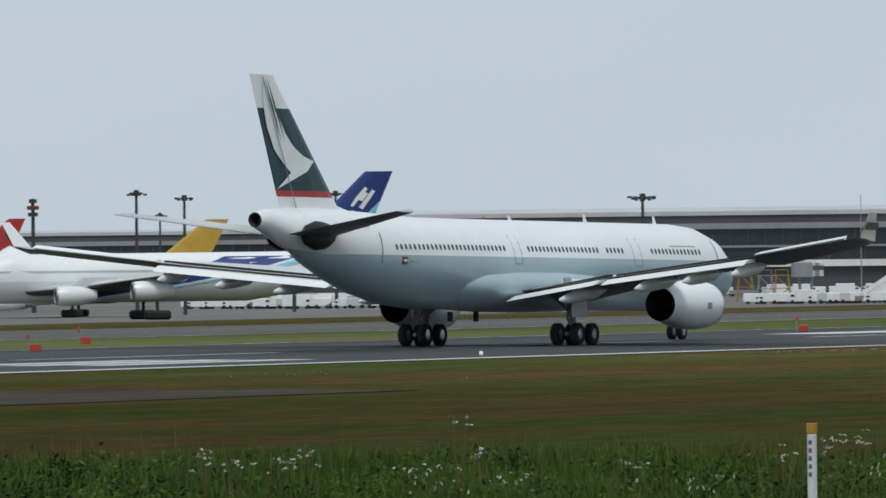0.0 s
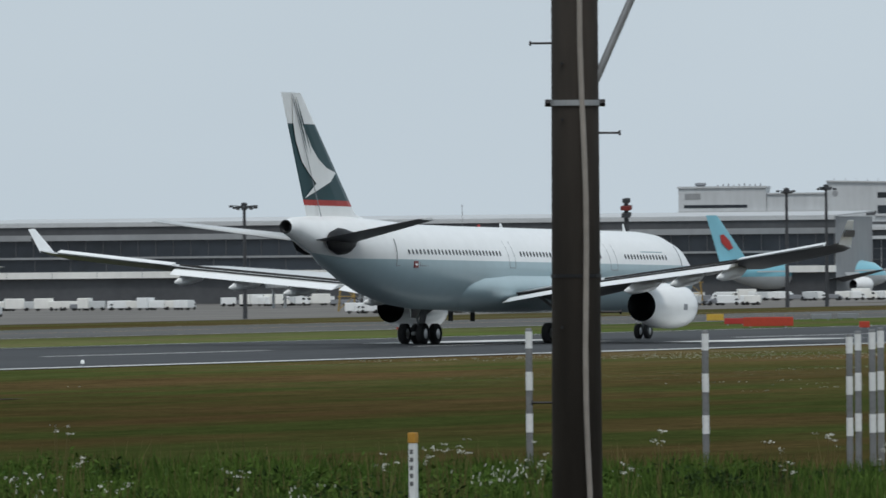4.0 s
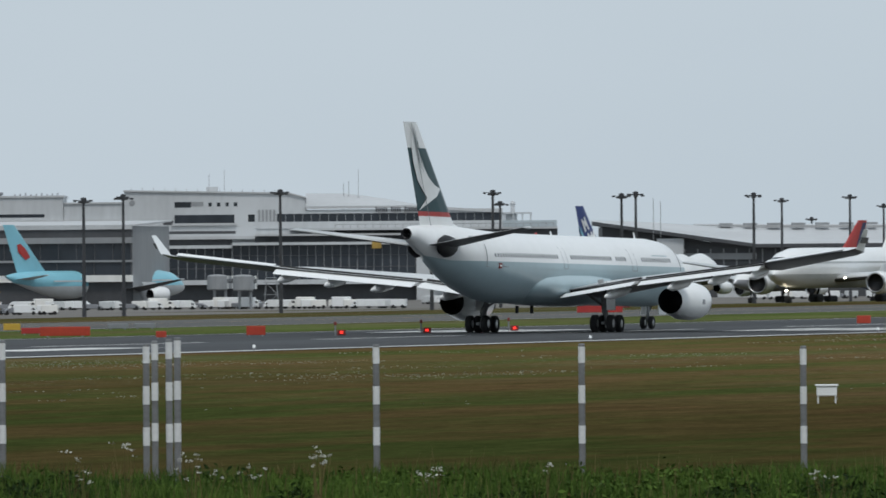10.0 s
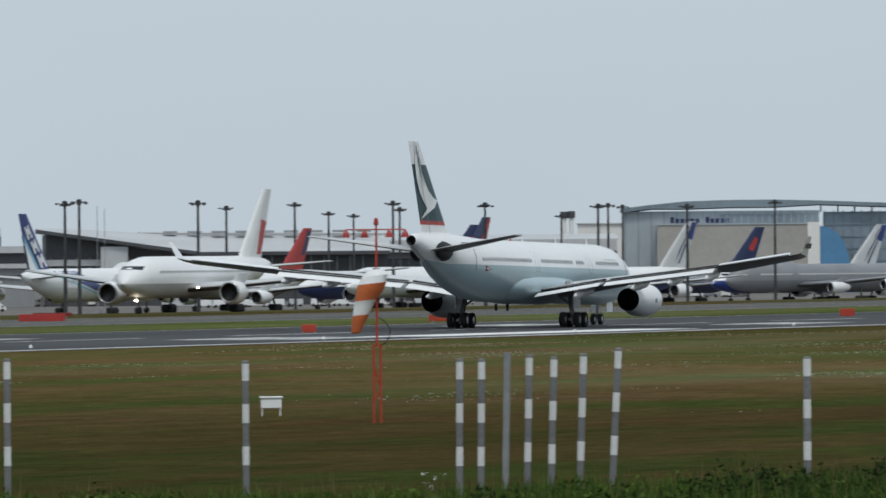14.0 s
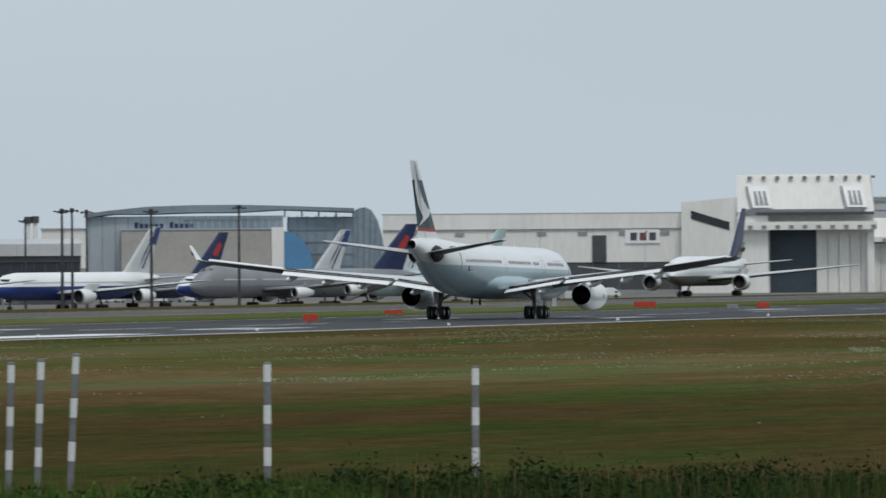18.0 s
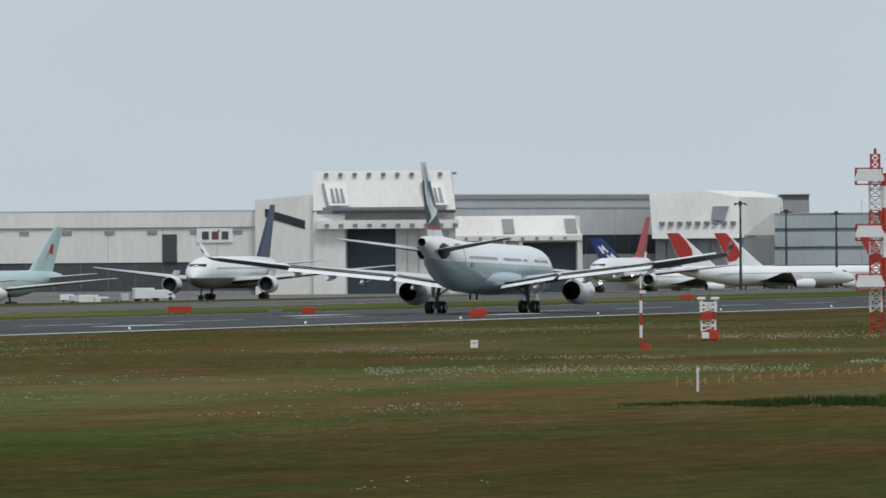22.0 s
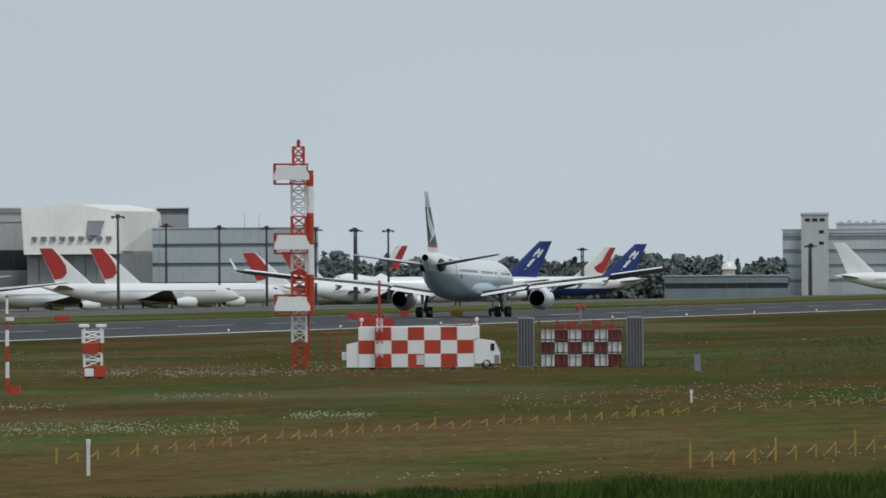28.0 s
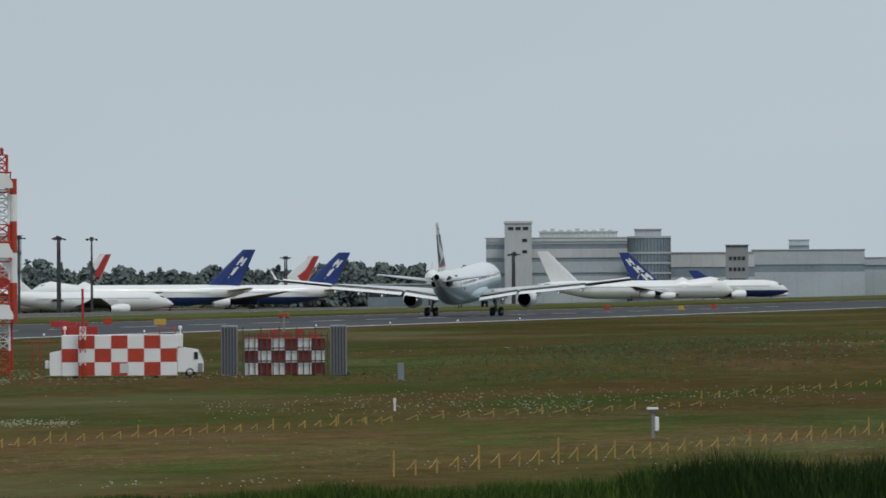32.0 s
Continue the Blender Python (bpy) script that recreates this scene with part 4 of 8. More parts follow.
for k in range(5):
    part("louvre", box(34.0 + 0.95 * k, 34.55 + 0.95 * k, -0.12, 0.2, 20.1, 23.1), M_BLDGGREY, core)
part("penthouse", box(20.9, 23.8, 3, 8, 27.3, 29.0), M_TERM, core)
part("vent", lathe([(-0.12, 0.02), (-0.1, 0.75), (0.1, 0.75)], "y", 14, (2.2, 0, 25.0)), M_BLDGGREY, core)
for k in range(14):
    part("roof_rail_post", rod((2.0 + 2.8 * k, 0.3, 27.0), (2.0 + 2.8 * k, 0.3, 28.9 - 0.06 * k), 0.05, None, 4), M_GREY, core)

wing_hall = holder("terminal_building", "wide terminal wing under a bowed roof with ribbon windows and terraces", "building", m=TERMINAL)
bow = ((46.0, 27.3), (56.1, 27.2), (61.0, 26.6), (66.2, 25.8), (72.0, 24.7), (77.7, 23.7), (85.0, 23.2), (95.8, 22.6))
part("roof", loft([[(x, -0.8, min(z, 23.9)), (x, 22, z), (x, 50, z - 0.4), (x, 50, z - 1.2), (x, -0.8, min(z, 23.9) - 0.7)] for x, z in bow]), M_ROOF, wing_hall, "bowed pale metal roof")
part("wall", box(46.0, 95.8, 0.8, 50, -1, 21.9), M_TERM, wing_hall)
front(wing_hall, (("cladding_band", 38.6, 95.8, 22.0, 23.0, 0.3, M_TERM), ("glazing", 38.7, 95.3, 20.0, 22.0, 0.15, M_FACADE), ("cladding_band", 33.4, 95.8, 18.3, 20.0, 0.3, M_TERM), ("roof_lip", 41.9, 109.6, 17.75, 18.25, 6, M_ROOF), ("recess_shade", 53.3, 81.0, 16.9, 17.75, 2, M_BLDGDARK), ("roof_lip", 33.3, 83.2, 16.4, 16.9, 9, M_ROOF), ("recess_shade", 33.3, 81.0, 14.8, 16.4, 6, M_BLDGDARK)))
front(wing_hall, (("recess_shade", 81.1, 109.6, 15.3, 17.75, 4, M_BLDGDARK), ("cladding_band", 27.5, 83.4, 14.1, 14.8, 9, M_TERM), ("glazing", 27.5, 73.8, 5.4, 14.1, 7, M_FACADE), ("cladding_band", 83.5, 118.0, 13.6, 15.3, 6, M_TERM), ("glazing", 90.1, 100.7, 10.9, 13.6, 7, M_FACADE), ("cladding_band", 81.1, 90.0, 10.9, 13.6, 5, M_BLDGGREY), ("cladding_band", 100.8, 118.0, 10.9, 13.6, 4, M_BLDGDARK)))
front(wing_hall, (("cladding_band", 81.1, 118.0, 9.75, 10.9, 6.5, M_TERM), ("glazing", 81.1, 90.3, 8.2, 9.75, 5, M_FACADE), ("cladding_band", 90.4, 118.0, 8.0, 9.75, 5.5, M_BLDGGREY), ("pier", 73.9, 81.0, -1.0, 13.9, 8, M_TERM), ("cladding_band", 27.5, 73.8, 4.2, 5.4, 9, M_TERM), ("recess_shade", 27.5, 73.8, -0.6, 4.2, 5, M_BLDGDARK), ("lower_wall", 81.1, 118.0, -0.6, 8.0, 4.5, M_BLDGGREY)))
part("gate_head", box(79.2, 91.7, -14, -4.6, 4.7, 8.1, bevel=0.2), M_TERM, wing_hall, "pale boxed gate head")
part("gate_leg", box(84.5, 86.0, -11, -9, -0.6, 4.69), M_STEEL, wing_hall)
for k, (xa, xb) in enumerate(((63.7, 66.9), (67.6, 70.2), (71.0, 74.7))):
    sign = part("roof_sign", box(xa, xb, -1.3, -1.15, 22.25, 22.4), M_BLDGGREY, wing_hall, "row of dark sign letters, too far to read")
    n = int((xb - xa) / 0.52)
    for q in range(n):
        part("letter_bar", box(xa + 0.52 * q, xa + 0.52 * q + 0.36, -1.35, -1.1, 22.41, 23.4 + 0.2 * (q == 0)), M_BLDGDARK, sign)
for xa in (62.7, 80.9):
    part("gate_number", box(xa, xa + 2.4, -9.8, -9.2, 13.1, 14.95), M_STRAW, wing_hall, "dull amber number board")
for k in range(30):
    part("parapet_post", rod((53.5 + 1.9 * k, -5.6, 18.25), (53.5 + 1.9 * k, -5.6, 19.2), 0.06, None, 4), M_BLDGGREY, wing_hall)
part("parapet_rail", rod((53.5, -5.6, 19.2), (108.6, -5.6, 19.2), 0.07, None, 4), M_BLDGGREY, wing_hall)

roof_house = holder("roof_house", "small open roof house with an aerial on the terminal", "building", m=TERMINAL)
part("base", box(95.8, 109.6, 2, 20, -1, 19.9), M_BLDGBLUE, roof_house)
part("slab", box(95.9, 103.3, 5, 12, 21.6, 22.0), M_TERM, roof_house)
for x in (96.2, 98.6, 100.9, 103.0):
    part("column", box(x - 0.2, x + 0.2, 5.2, 5.6, 19.9, 21.6), M_TERM, roof_house)
part("core", box(96.6, 99.6, 6, 11, 19.9, 21.6), M_TERM, roof_house)
part("aerial_block", lathe([(22.0, 0.6), (23.6, 0.5), (24.2, 0.75), (24.8, 0.4), (24.9, 0.05)], "z", 10, (98.5, 8, 0)), M_TERM, roof_house)

# hall under a roof that drops along its near eave
slope = holder("sloped_roof_hall", "terminal hall under a long pale roof with a falling eave", "building", m=TERMINAL)
eave = ((118.3, 19.5), (129.4, 17.9), (147.4, 15.3), (160.2, 13.5), (207.5, 13.5))
ridge = ((119.3, 20.0), (135.0, 19.3), (150.0, 18.2), (162.0, 17.7), (210.0, 17.4))
part("roof", loft([[(a, -3, za), (b, 45, zb), (b, 45, zb - 0.7), (a, -3, za - 0.5)] for (a, za), (b, zb) in zip(eave, ridge)]), M_ROOF, slope, "pale metal roof sheet")
part("fascia", loft([[(a, -3.1, za - 0.05), (a, -2.2, za - 0.05), (a, -2.2, za - 1.1), (a, -3.1, za - 0.9)] for a, za in eave]), M_BLDGDARK, slope, "dark eave fascia")
part("wall", plate([(121, 1.5, -1), (207, 1.5, -1), (207, 1.5, 12.5), (160.2, 1.5, 12.5), (147.4, 1.5, 14.2), (129.4, 1.5, 16.9), (121, 1.5, 18.1)], (0, 1, 0), 42), M_BLDGDARK, slope)
part("upper_roof", loft([[(x, 46, z), (x, 60, z + 0.3), (x, 60, z - 0.9), (x, 46, z - 0.9)] for x, z in ((146, 18.6), (162, 18.4), (210, 18.0))]), M_ROOF, slope)
part("upper_line", box(150, 209, 45.6, 45.95, 17.0, 17.3), M_BLDGDARK, slope)
part("pale_block", box(134.7, 141.5, -2, 1.4, 9.0, 15.0), M_TERM, slope)
for k in range(26):
    x = 122 + 3.28 * k
    part("mullion", box(x, x + 0.34, 1.2, 1.49, 7.2, 12.3), M_BLDGGREY, slope)
for k in range(9):
    part("skylight", box(152 + 6.2 * k, 155.4 + 6.2 * k, 38, 44, 18.3, 18.9), M_BLDGGREY, slope)
front(slope, (("cladding_band", 121.0, 134.6, 10.2, 11.8, -0.6, M_TERM), ("cladding_band", 121.0, 207.0, 5.6, 7.1, -0.5, M_TERM), ("cladding_band", 142.0, 160.0, 9.6, 11.2, -0.7, M_BLDGGREY), ("lower_wall", 150.0, 178.0, -0.6, 3.6, -0.4, M_TERM)), back=1.45)
building("low_terminal_hall", "low hall with a pale roof and glazed front", (-882.1, 2498.9, -4.50, 18.70, 68.7, 16.4),
                    ((0, 0.2, 1.2, M_ROOF, 14), (0.2, 0.3, 0.4, M_BLDGDARK, 0), (0.3, 0.62, 0, M_FACADE, 3), (0.62, 0.75, 0.5, M_BLDGGREY, 9), (0.75, 1, -0.4, M_BLDGDARK, 0)), 40, roof_rise=1.4)

# cargo hangar with a curved glazed end
x, y, z, rz, L, H = (-938.7, 2901.9, -4.50, 17.13, 84.8, 28.7)
hang = holder("cargo_hangar", "large blue-grey glazed cargo hangar with dark roof edge", "hangar", m=pose(x, y, z, 0, 0, rz))
roofline = [(-0.6, 26.4), (8.4, 27.5), (19.0, 28.5), (33.0, 28.9), (47.0, 28.9), (61.0, 28.5), (83.0, 27.6)]
part("wall", box(0, 61, 0.5, 60, -1, 25.5), M_HANGPALE, hang)
part("roof", plate([(a, -1.5, b) for a, b in roofline] + [(a, -1.5, b - (2.3 if 10 < a < 60 else 1.2)) for a, b in roofline[::-1]], (0, 1, 0), 62), M_HANG, hang, "broad grey roof edge")
for i in range(15):
    part("wall_joint", box(4 * i + 0.9, 4 * i + 1.1, 0.42, 0.49, -1, 25.5), M_HANG, hang)
part("gallery_glass", box(30, 60.5, 0.25, 0.45, 20.6, 24.4), M_HANGGLASS, hang)
for i in range(14):
    part("gallery_bar", box(30.2 + 2.2 * i, 30.45 + 2.2 * i, 0.1, 0.24, 20.6, 24.6), M_HANGPALE, hang)
part("glass_box", box(62.5, 83.0, 2.0, 50, -1, 25.0), M_HANGGLASS, hang, "glazed lattice bay with haze in its glass colour")
for i in range(8):
    part("lattice_post", box(62.5 + 2.85 * i, 62.8 + 2.85 * i, 1.7, 1.99, -1, 25.4), M_HANG, hang)
for i in range(6):
    part("lattice_rail", box(62.5, 83.0, 1.75, 1.98, 6.0 + 3.7 * i, 6.25 + 3.7 * i), M_HANG, hang)
for x in (61.5, 66.8, 72.0, 77.4, 82.6):
    part("roof_column", rod((x, 1.0, 24.9), (x, 1.0, 27.2), 0.25, None, 6), M_HANG, hang)
end = ((83.0, 26.6), (84.5, 27.6), (86.5, 27.9), (88.5, 26.8), (90.2, 24.0), (91.6, 19.0), (92.6, 12.0), (93.2, 4.0), (93.4, -1.0))
part("curved_end", loft([[(x, yy, z) for x, z in end] + [(83.05, yy, -1.0)] for yy in (2.2, 50)]), M_HANGGLASS, hang, "curved glazed end")
for i in range(1, 8):
    part("end_rib", rod((end[i][0] - 0.5, 2.0, end[i][1] - 0.3), (83.2 + (end[i][0] - 83.2) * 0.8, 2.0, -1.0), 0.14, None, 5), M_HANG, hang)
part("tan_annex", box(11.0, 57.2, -14, 0.1, -1, 21.2), M_TAN, hang, "tan-grey lower annex")
part("annex_coping", box(10.8, 57.3, -14.3, 0.1, 21.2, 21.6), M_HANGPALE, hang)
part("white_pier", box(57.3, 61.1, -14.5, 0.1, -1, 21.8), M_BLDGWHITE, hang)
part("blue_annex", loft([[(61.2 + 9.4 * math.sin(a), yy, 20.6 * math.cos(a) ** 0.6 if a < 1.5 else 0) for a in [0.0, 0.3, 0.6, 0.9, 1.2, 1.45, 1.5707]] + [(61.2, yy, -1)] for yy in (-12, 0.1)]), M_ANNEX, hang, "bright blue curved annex")
for i in range(12):
    if i != 6:
        part("sign_bar", box(15.0 + i * 1.55, 16.1 + i * 1.55, 0.2, 0.48, 21.9, 23.7 if i in (0, 7) else 23.2), M_NAVY, hang)
office = building("cargo_office", "small white office block with a dark blue sign", (-905.1, 2755.1, -4.50, 18.06, 13.2, 21.5), ((0, 0.55, 0, M_BLDGWHITE, 8), (0.55, 1, 0, M_BLDGGREY, 8)), 20)
board = part("sign", box(1.2, 7.4, -0.3, -0.05, 14.0, 17.0), M_BLDGWHITE, office)
for k in range(3):
    part("sign_bar", box(1.8 + 1.8 * k, 3.2 + 1.8 * k, -0.36, -0.302, 14.6, 16.4), M_NAVY, board)
for spot in ((-893.160, 2706.430, -4.50, 24.689), (-891.131, 2707.099, -4.50, 24.836)):
    chim = holder("chimney", "slim pale chimney with a dark head", "chimney", m=pose(spot[0], spot[1], spot[2]))
    part("flue", rod((0, 0, 0), (0, 0, spot[3] - 2), 0.8, 0.7, 12), M_BLDGWHITE, chim)
    part("head", rod((0, 0, spot[3] - 2), (0, 0, spot[3]), 1.1, 1.1, 12), M_BLDGDARK, chim)

# maintenance buildings and hangars
shop = building("maintenance_building", "long off-white maintenance building with a dark lower storey", (-886.1, 3049.7, -4.50, 15.31, 101.6, 26.3),
                ((0, 0.2, 0.5, M_BLDGWHITE, 0), (0.2, 0.61, 0, M_BLDGWHITE, 16), (0.61, 0.95, -0.3, M_BLDGDARK, 8), (0.95, 1, 0.3, M_BLDGGREY, 0)), 70)
sx, sy, sz, srz, SL, SH = (-886.1, 3049.7, -4.50, 15.31, 101.6, 26.3)
for i in range(7):
    part("vent_panel", box(SL * (0.1 + 0.13 * i), SL * (0.1 + 0.13 * i) + 3, -0.3, -0.02, SH * 0.72, SH * 0.765), M_BLDGGREY, shop)
part("dark_door", box(SL * 0.665, SL * 0.71, -0.4, -0.02, SH * 0.39, SH * 0.72), M_BLDGDARK, shop)
sign_board = part("sign", box(SL * 0.77, SL * 0.88, -0.5, -0.02, SH * 0.62, SH * 0.79), M_WHITE, shop)
for i in range(3):
    part("sign_shape", box(SL * (0.786 + 0.03 * i), SL * (0.807 + 0.03 * i), -0.6, -0.51, SH * 0.655, SH * 0.75), M_BLDGDARK, sign_board)
part("sign_stroke", plate([(SL * 0.818, -0.62, SH * 0.66), (SL * 0.824, -0.62, SH * 0.66), (SL * 0.842, -0.62, SH * 0.77), (SL * 0.836, -0.62, SH * 0.77)], (0, -1, 0), 0.05), M_RED, sign_board)
part("coping", box(0, SL, -0.62, -0.51, SH * 0.795, SH * 0.805), M_BLDGGREY, shop)

x, y, z, rz, L, H = (-791.8, 3069.8, -4.50, 13.94, 62.0, 38.1)
big = holder("maintenance_hangar", "tall off-white aircraft hangar with a dark door opening", "hangar", m=pose(x, y, z, 0, 0, rz))
a = 0.29 * L
part("side_block", plate([(0, 1, -1), (a, 1, -1), (a, 1, H * 0.81), (0, 1, H * 0.77)], (0, 1, 0), 60), M_BLDGWHITE, big)
part("side_glass", plate([(L * 0.05, 0.8, H * 0.7), (L * 0.25, 0.8, H * 0.6), (L * 0.25, 0.8, H * 0.53), (L * 0.05, 0.8, H * 0.63)], (0, 1, 0), 0.19), M_FACADE, big)
part("upper_block", loft([[(a, -2, H * 0.68), (L, -2, H * 0.68), (L - 1.5, 3, H), (a, 3, H)], [(a, 60, H * 0.68), (L, 60, H * 0.68), (L, 60, H), (a, 60, H)]]), M_BLDGWHITE, big, "slanted upper front")
part("eave", box(a + 6, L, -3.2, -0.5, H * 0.655, H * 0.68), M_BLDGDARK, big)
part("canopy", box(a + 1, L + 1, -4.5, 1, H * 0.53, H * 0.6), M_BLDGWHITE, big)
part("side_pier", box(a, L * 0.45, -1.5, 60, -1, H * 0.65), M_BLDGWHITE, big)
part("rear_wall", box(L * 0.45, L, 4, 60, -1, H * 0.66), M_BLDGWHITE, big)
# A dark panel on the rear wall carries the doorway's shade.
part("door_shade_panel", box(L * 0.46, L * 0.7, 3.6, 3.99, -0.5, H * 0.53), M_DOOR, big, "dark panel for the shade inside the open hangar door")
for i in range(5):
    part("door_leaf", box(L * (0.7 + 0.058 * i) + 0.1, L * (0.758 + 0.058 * i) - 0.1, 2.6 + 0.5 * (i % 2), 3.9, -0.5, H * 0.53), M_BLDGWHITE, big)
part("right_pier", box(L * 0.965, L * 1.0, -1.5, 4, -1, H * 0.53), M_BLDGWHITE, big)
for i in range(10):
    xm = a + (L - a) * (0.08 + 0.1 * i)
    part("floodlight", box(xm, xm + 1.4, -5.0, -4.55, H * 0.545, H * 0.57), M_GREY, big)
    zc = 0.955
    part("roof_vent", box(xm, xm + 1.3, 1.1, 2.4, H * 0.965, H * 0.985), M_GREY, big)
# A proud grey strip paints the shade of a setback.
part("recess_shade", box(a + 3, L - 3, -2.6, -2.05, H * 0.665, H * 0.705), M_GREY, big, "long grey strip holding the shade under the upper front")
for xm in (0.36, 0.85):
    fr = part("emblem_frame", plate([(L * xm, -2.2, H * 0.72), (L * xm + 7.2, -2.2, H * 0.72), (L * xm + 5.6, 0.9, H * 0.9), (L * xm - 1.6, 0.9, H * 0.9)], (0, -1, 0), 0.25), M_WHITE, big, "slanted white emblem panel")
    part("frame_edge", plate([(L * xm, -2.5, H * 0.72), (L * xm + 0.7, -2.5, H * 0.72), (L * xm - 0.9, 0.6, H * 0.9), (L * xm - 1.6, 0.6, H * 0.9)], (0, -1, 0), 0.12), M_GREY, fr)
    for k in range(3):
        part("emblem_shape", plate([(L * xm + 1.6 + 1.5 * k, -2.2, H * 0.745), (L * xm + 2.7 + 1.5 * k, -2.2, H * 0.745), (L * xm + 1.7 + 1.5 * k, 0.15, H * 0.86), (L * xm + 0.9 + 1.5 * k, 0.15, H * 0.86)], (0, -1, 0), 0.2), M_GREY, fr)

annex = holder("hangar_annex", "lower off-white hangar with a slanted top and dark door", "hangar", m=pose(-740.8, 3107.8, -4.50, 0, 0, 13.05))
part("wall", box(0, 43.1, 3, 50, -1, 18.4), M_BLDGWHITE, annex)
part("slanted_top", loft([[(0.5, -1.5, 17.8), (42.6, -1.5, 17.8), (40.6, 3, 24.0), (2.0, 3, 24.0)], [(0.5, 50, 17.8), (42.6, 50, 17.8), (42.6, 50, 24.0), (0.5, 50, 24.0)]]), M_BLDGWHITE, annex, "slanted white top")
part("canopy", box(0, 43.1, -2.2, 3, 16.2, 17.79), M_BLDGWHITE, annex)
# Doorway shade as a thin dark panel before the wall.
part("door_shade_panel", box(24.0, 41.0, 2.7, 2.99, -0.5, 15.6), M_DOOR, annex, "dark panel for the shade inside the open hangar door")
for i in range(5):
    part("door_leaf", box(1.4 + 4.4 * i, 5.6 + 4.4 * i, 1.9 + 0.4 * (i % 2), 2.95, -0.5, 15.6), M_BLDGWHITE, annex)
for x in (0.2, 23.2, 41.6):
    part("column", box(x, x + 0.9, -1.6, 2.9, -1, 16.2), M_BLDGWHITE, annex)
for i in range(9):
    part("floodlight", box(2.0 + 4.4 * i, 3.0 + 4.4 * i, -2.6, -2.21, 16.6, 17.3), M_GREY, annex)
for x in (18.5, 38.0):
    part("emblem_panel", plate([(x, -1.2, 18.6), (x + 3.6, -1.2, 18.6), (x + 3.0, 2.2, 23.0), (x - 0.6, 2.2, 23.0)], (0, -1, 0), 0.25), M_BLDGGREY, annex)
building("hangar", "long grey-white hangar with a dark roof edge", (-757.0, 3170.8, -4.50, 55.37, 94.7, 31.3),
                     ((0, 0.05, 0.8, M_BLDGGREY, 0), (0.05, 0.14, 0.3, M_ROOF, 0), (0.14, 0.42, 0, M_TERM, 18), (0.42, 0.62, -0.2, M_FACADE, 6), (0.62, 1, 0, M_BLDGGREY, 14)), 60)
x, y, z, rz, L, H = (-698.0, 3219.1, -4.50, -3.67, 29.6, 32.1)
wedge = holder("hangar", "white wedge-fronted hangar with a row of floodlights", "hangar", m=pose(x, y, z, 0, 0, rz))
part("wall", box(0, L, 2, 60, -1, H * 0.55), M_BLDGGREY, wedge)
part("front", loft([[(0, -2, H * 0.52), (L, -2, H * 0.52), (L - 2, 2, H * 0.93), (L * 0.55, 2, H), (-2, 2, H * 0.97)], [(0, 60, H * 0.52), (L, 60, H * 0.52), (L, 60, H * 0.93), (L * 0.55, 60, H), (-2, 60, H * 0.97)]]), M_BLDGWHITE, wedge, "sloping white front")
for i in range(9):
    part("floodlight", box(L * (0.08 + 0.1 * i), L * (0.08 + 0.1 * i) + 1.5, -2.0, -0.6, H * 0.66, H * 0.69), M_GREY, wedge)
part("emblem", plate([(L * 0.66, -0.9, H * 0.7), (L * 0.8, -0.9, H * 0.7), (L * 0.84, 1.0, H * 0.84), (L * 0.66, 1.0, H * 0.84)], (0, -1, 0), 0.5), M_GREY, wedge)
for i in range(8):
    part("door_leaf", box(L * i / 8 + 0.1, L * (i + 1) / 8 - 0.1, 1.2 + 0.4 * (i % 2), 1.99, -0.5, H * 0.5), M_BLDGGREY, wedge)

# Strip openings are drawn as bands, their tone softened for haze.
park = building("car_park_building", "pale grey multi-storey block with dark strip openings", (-677.3, 3254.3, -4.50, 11.09, 62.9, 24.8),
                ((0, 0.2, 0.3, M_BLDGBLUE, 9), (0.2, 0.25, -0.3, M_HANG, 0), (0.25, 0.44, 0.3, M_BLDGBLUE, 9), (0.44, 0.49, -0.3, M_HANG, 0), (0.49, 0.68, 0.3, M_BLDGBLUE, 9), (0.68, 0.74, -0.3, M_HANG, 0), (0.74, 1, 0.3, M_BLDGGREY, 12)), 50)
for k in range(3):
    part("blue_recess", box(0.5, 9.5, -0.6, -0.31, 8.0 + 5.2 * k, 11.6 + 5.2 * k), M_HANG, park)
lift = building("lift_tower", "plain grey rooftop tower", (-666.5, 3266.6, -4.50, 11.38, 9.8, 31.1), ((0, 0.06, 0.2, M_BLDGDARK, 0), (0.06, 1, 0, M_BLDGGREY, 3.2)), 14)

# buildings towards the far end, with haze put into wall and glass tones
building("low_hall", "low pale grey hall among the far trees", (-516.0, 3324.6, -3.84, 8.15, 39.0, 8.4), ((0, 0.3, 0.3, M_HANG, 12), (0.3, 0.5, -0.1, M_FACADE, 6), (0.5, 1, 0, M_HANG, 10)), 20)
building("office_building", "pale blue-white office building with dark ribbon windows", (-577.1, 4043.2, -4.50, 7.40, 55.2, 26.3),
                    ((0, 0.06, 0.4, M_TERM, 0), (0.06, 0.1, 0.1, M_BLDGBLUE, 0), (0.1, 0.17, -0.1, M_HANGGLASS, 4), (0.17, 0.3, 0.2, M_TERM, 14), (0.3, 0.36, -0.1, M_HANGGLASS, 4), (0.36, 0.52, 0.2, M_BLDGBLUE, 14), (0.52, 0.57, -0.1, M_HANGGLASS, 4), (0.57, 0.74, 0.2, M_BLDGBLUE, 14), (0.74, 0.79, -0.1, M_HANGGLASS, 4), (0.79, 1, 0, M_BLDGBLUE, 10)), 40)
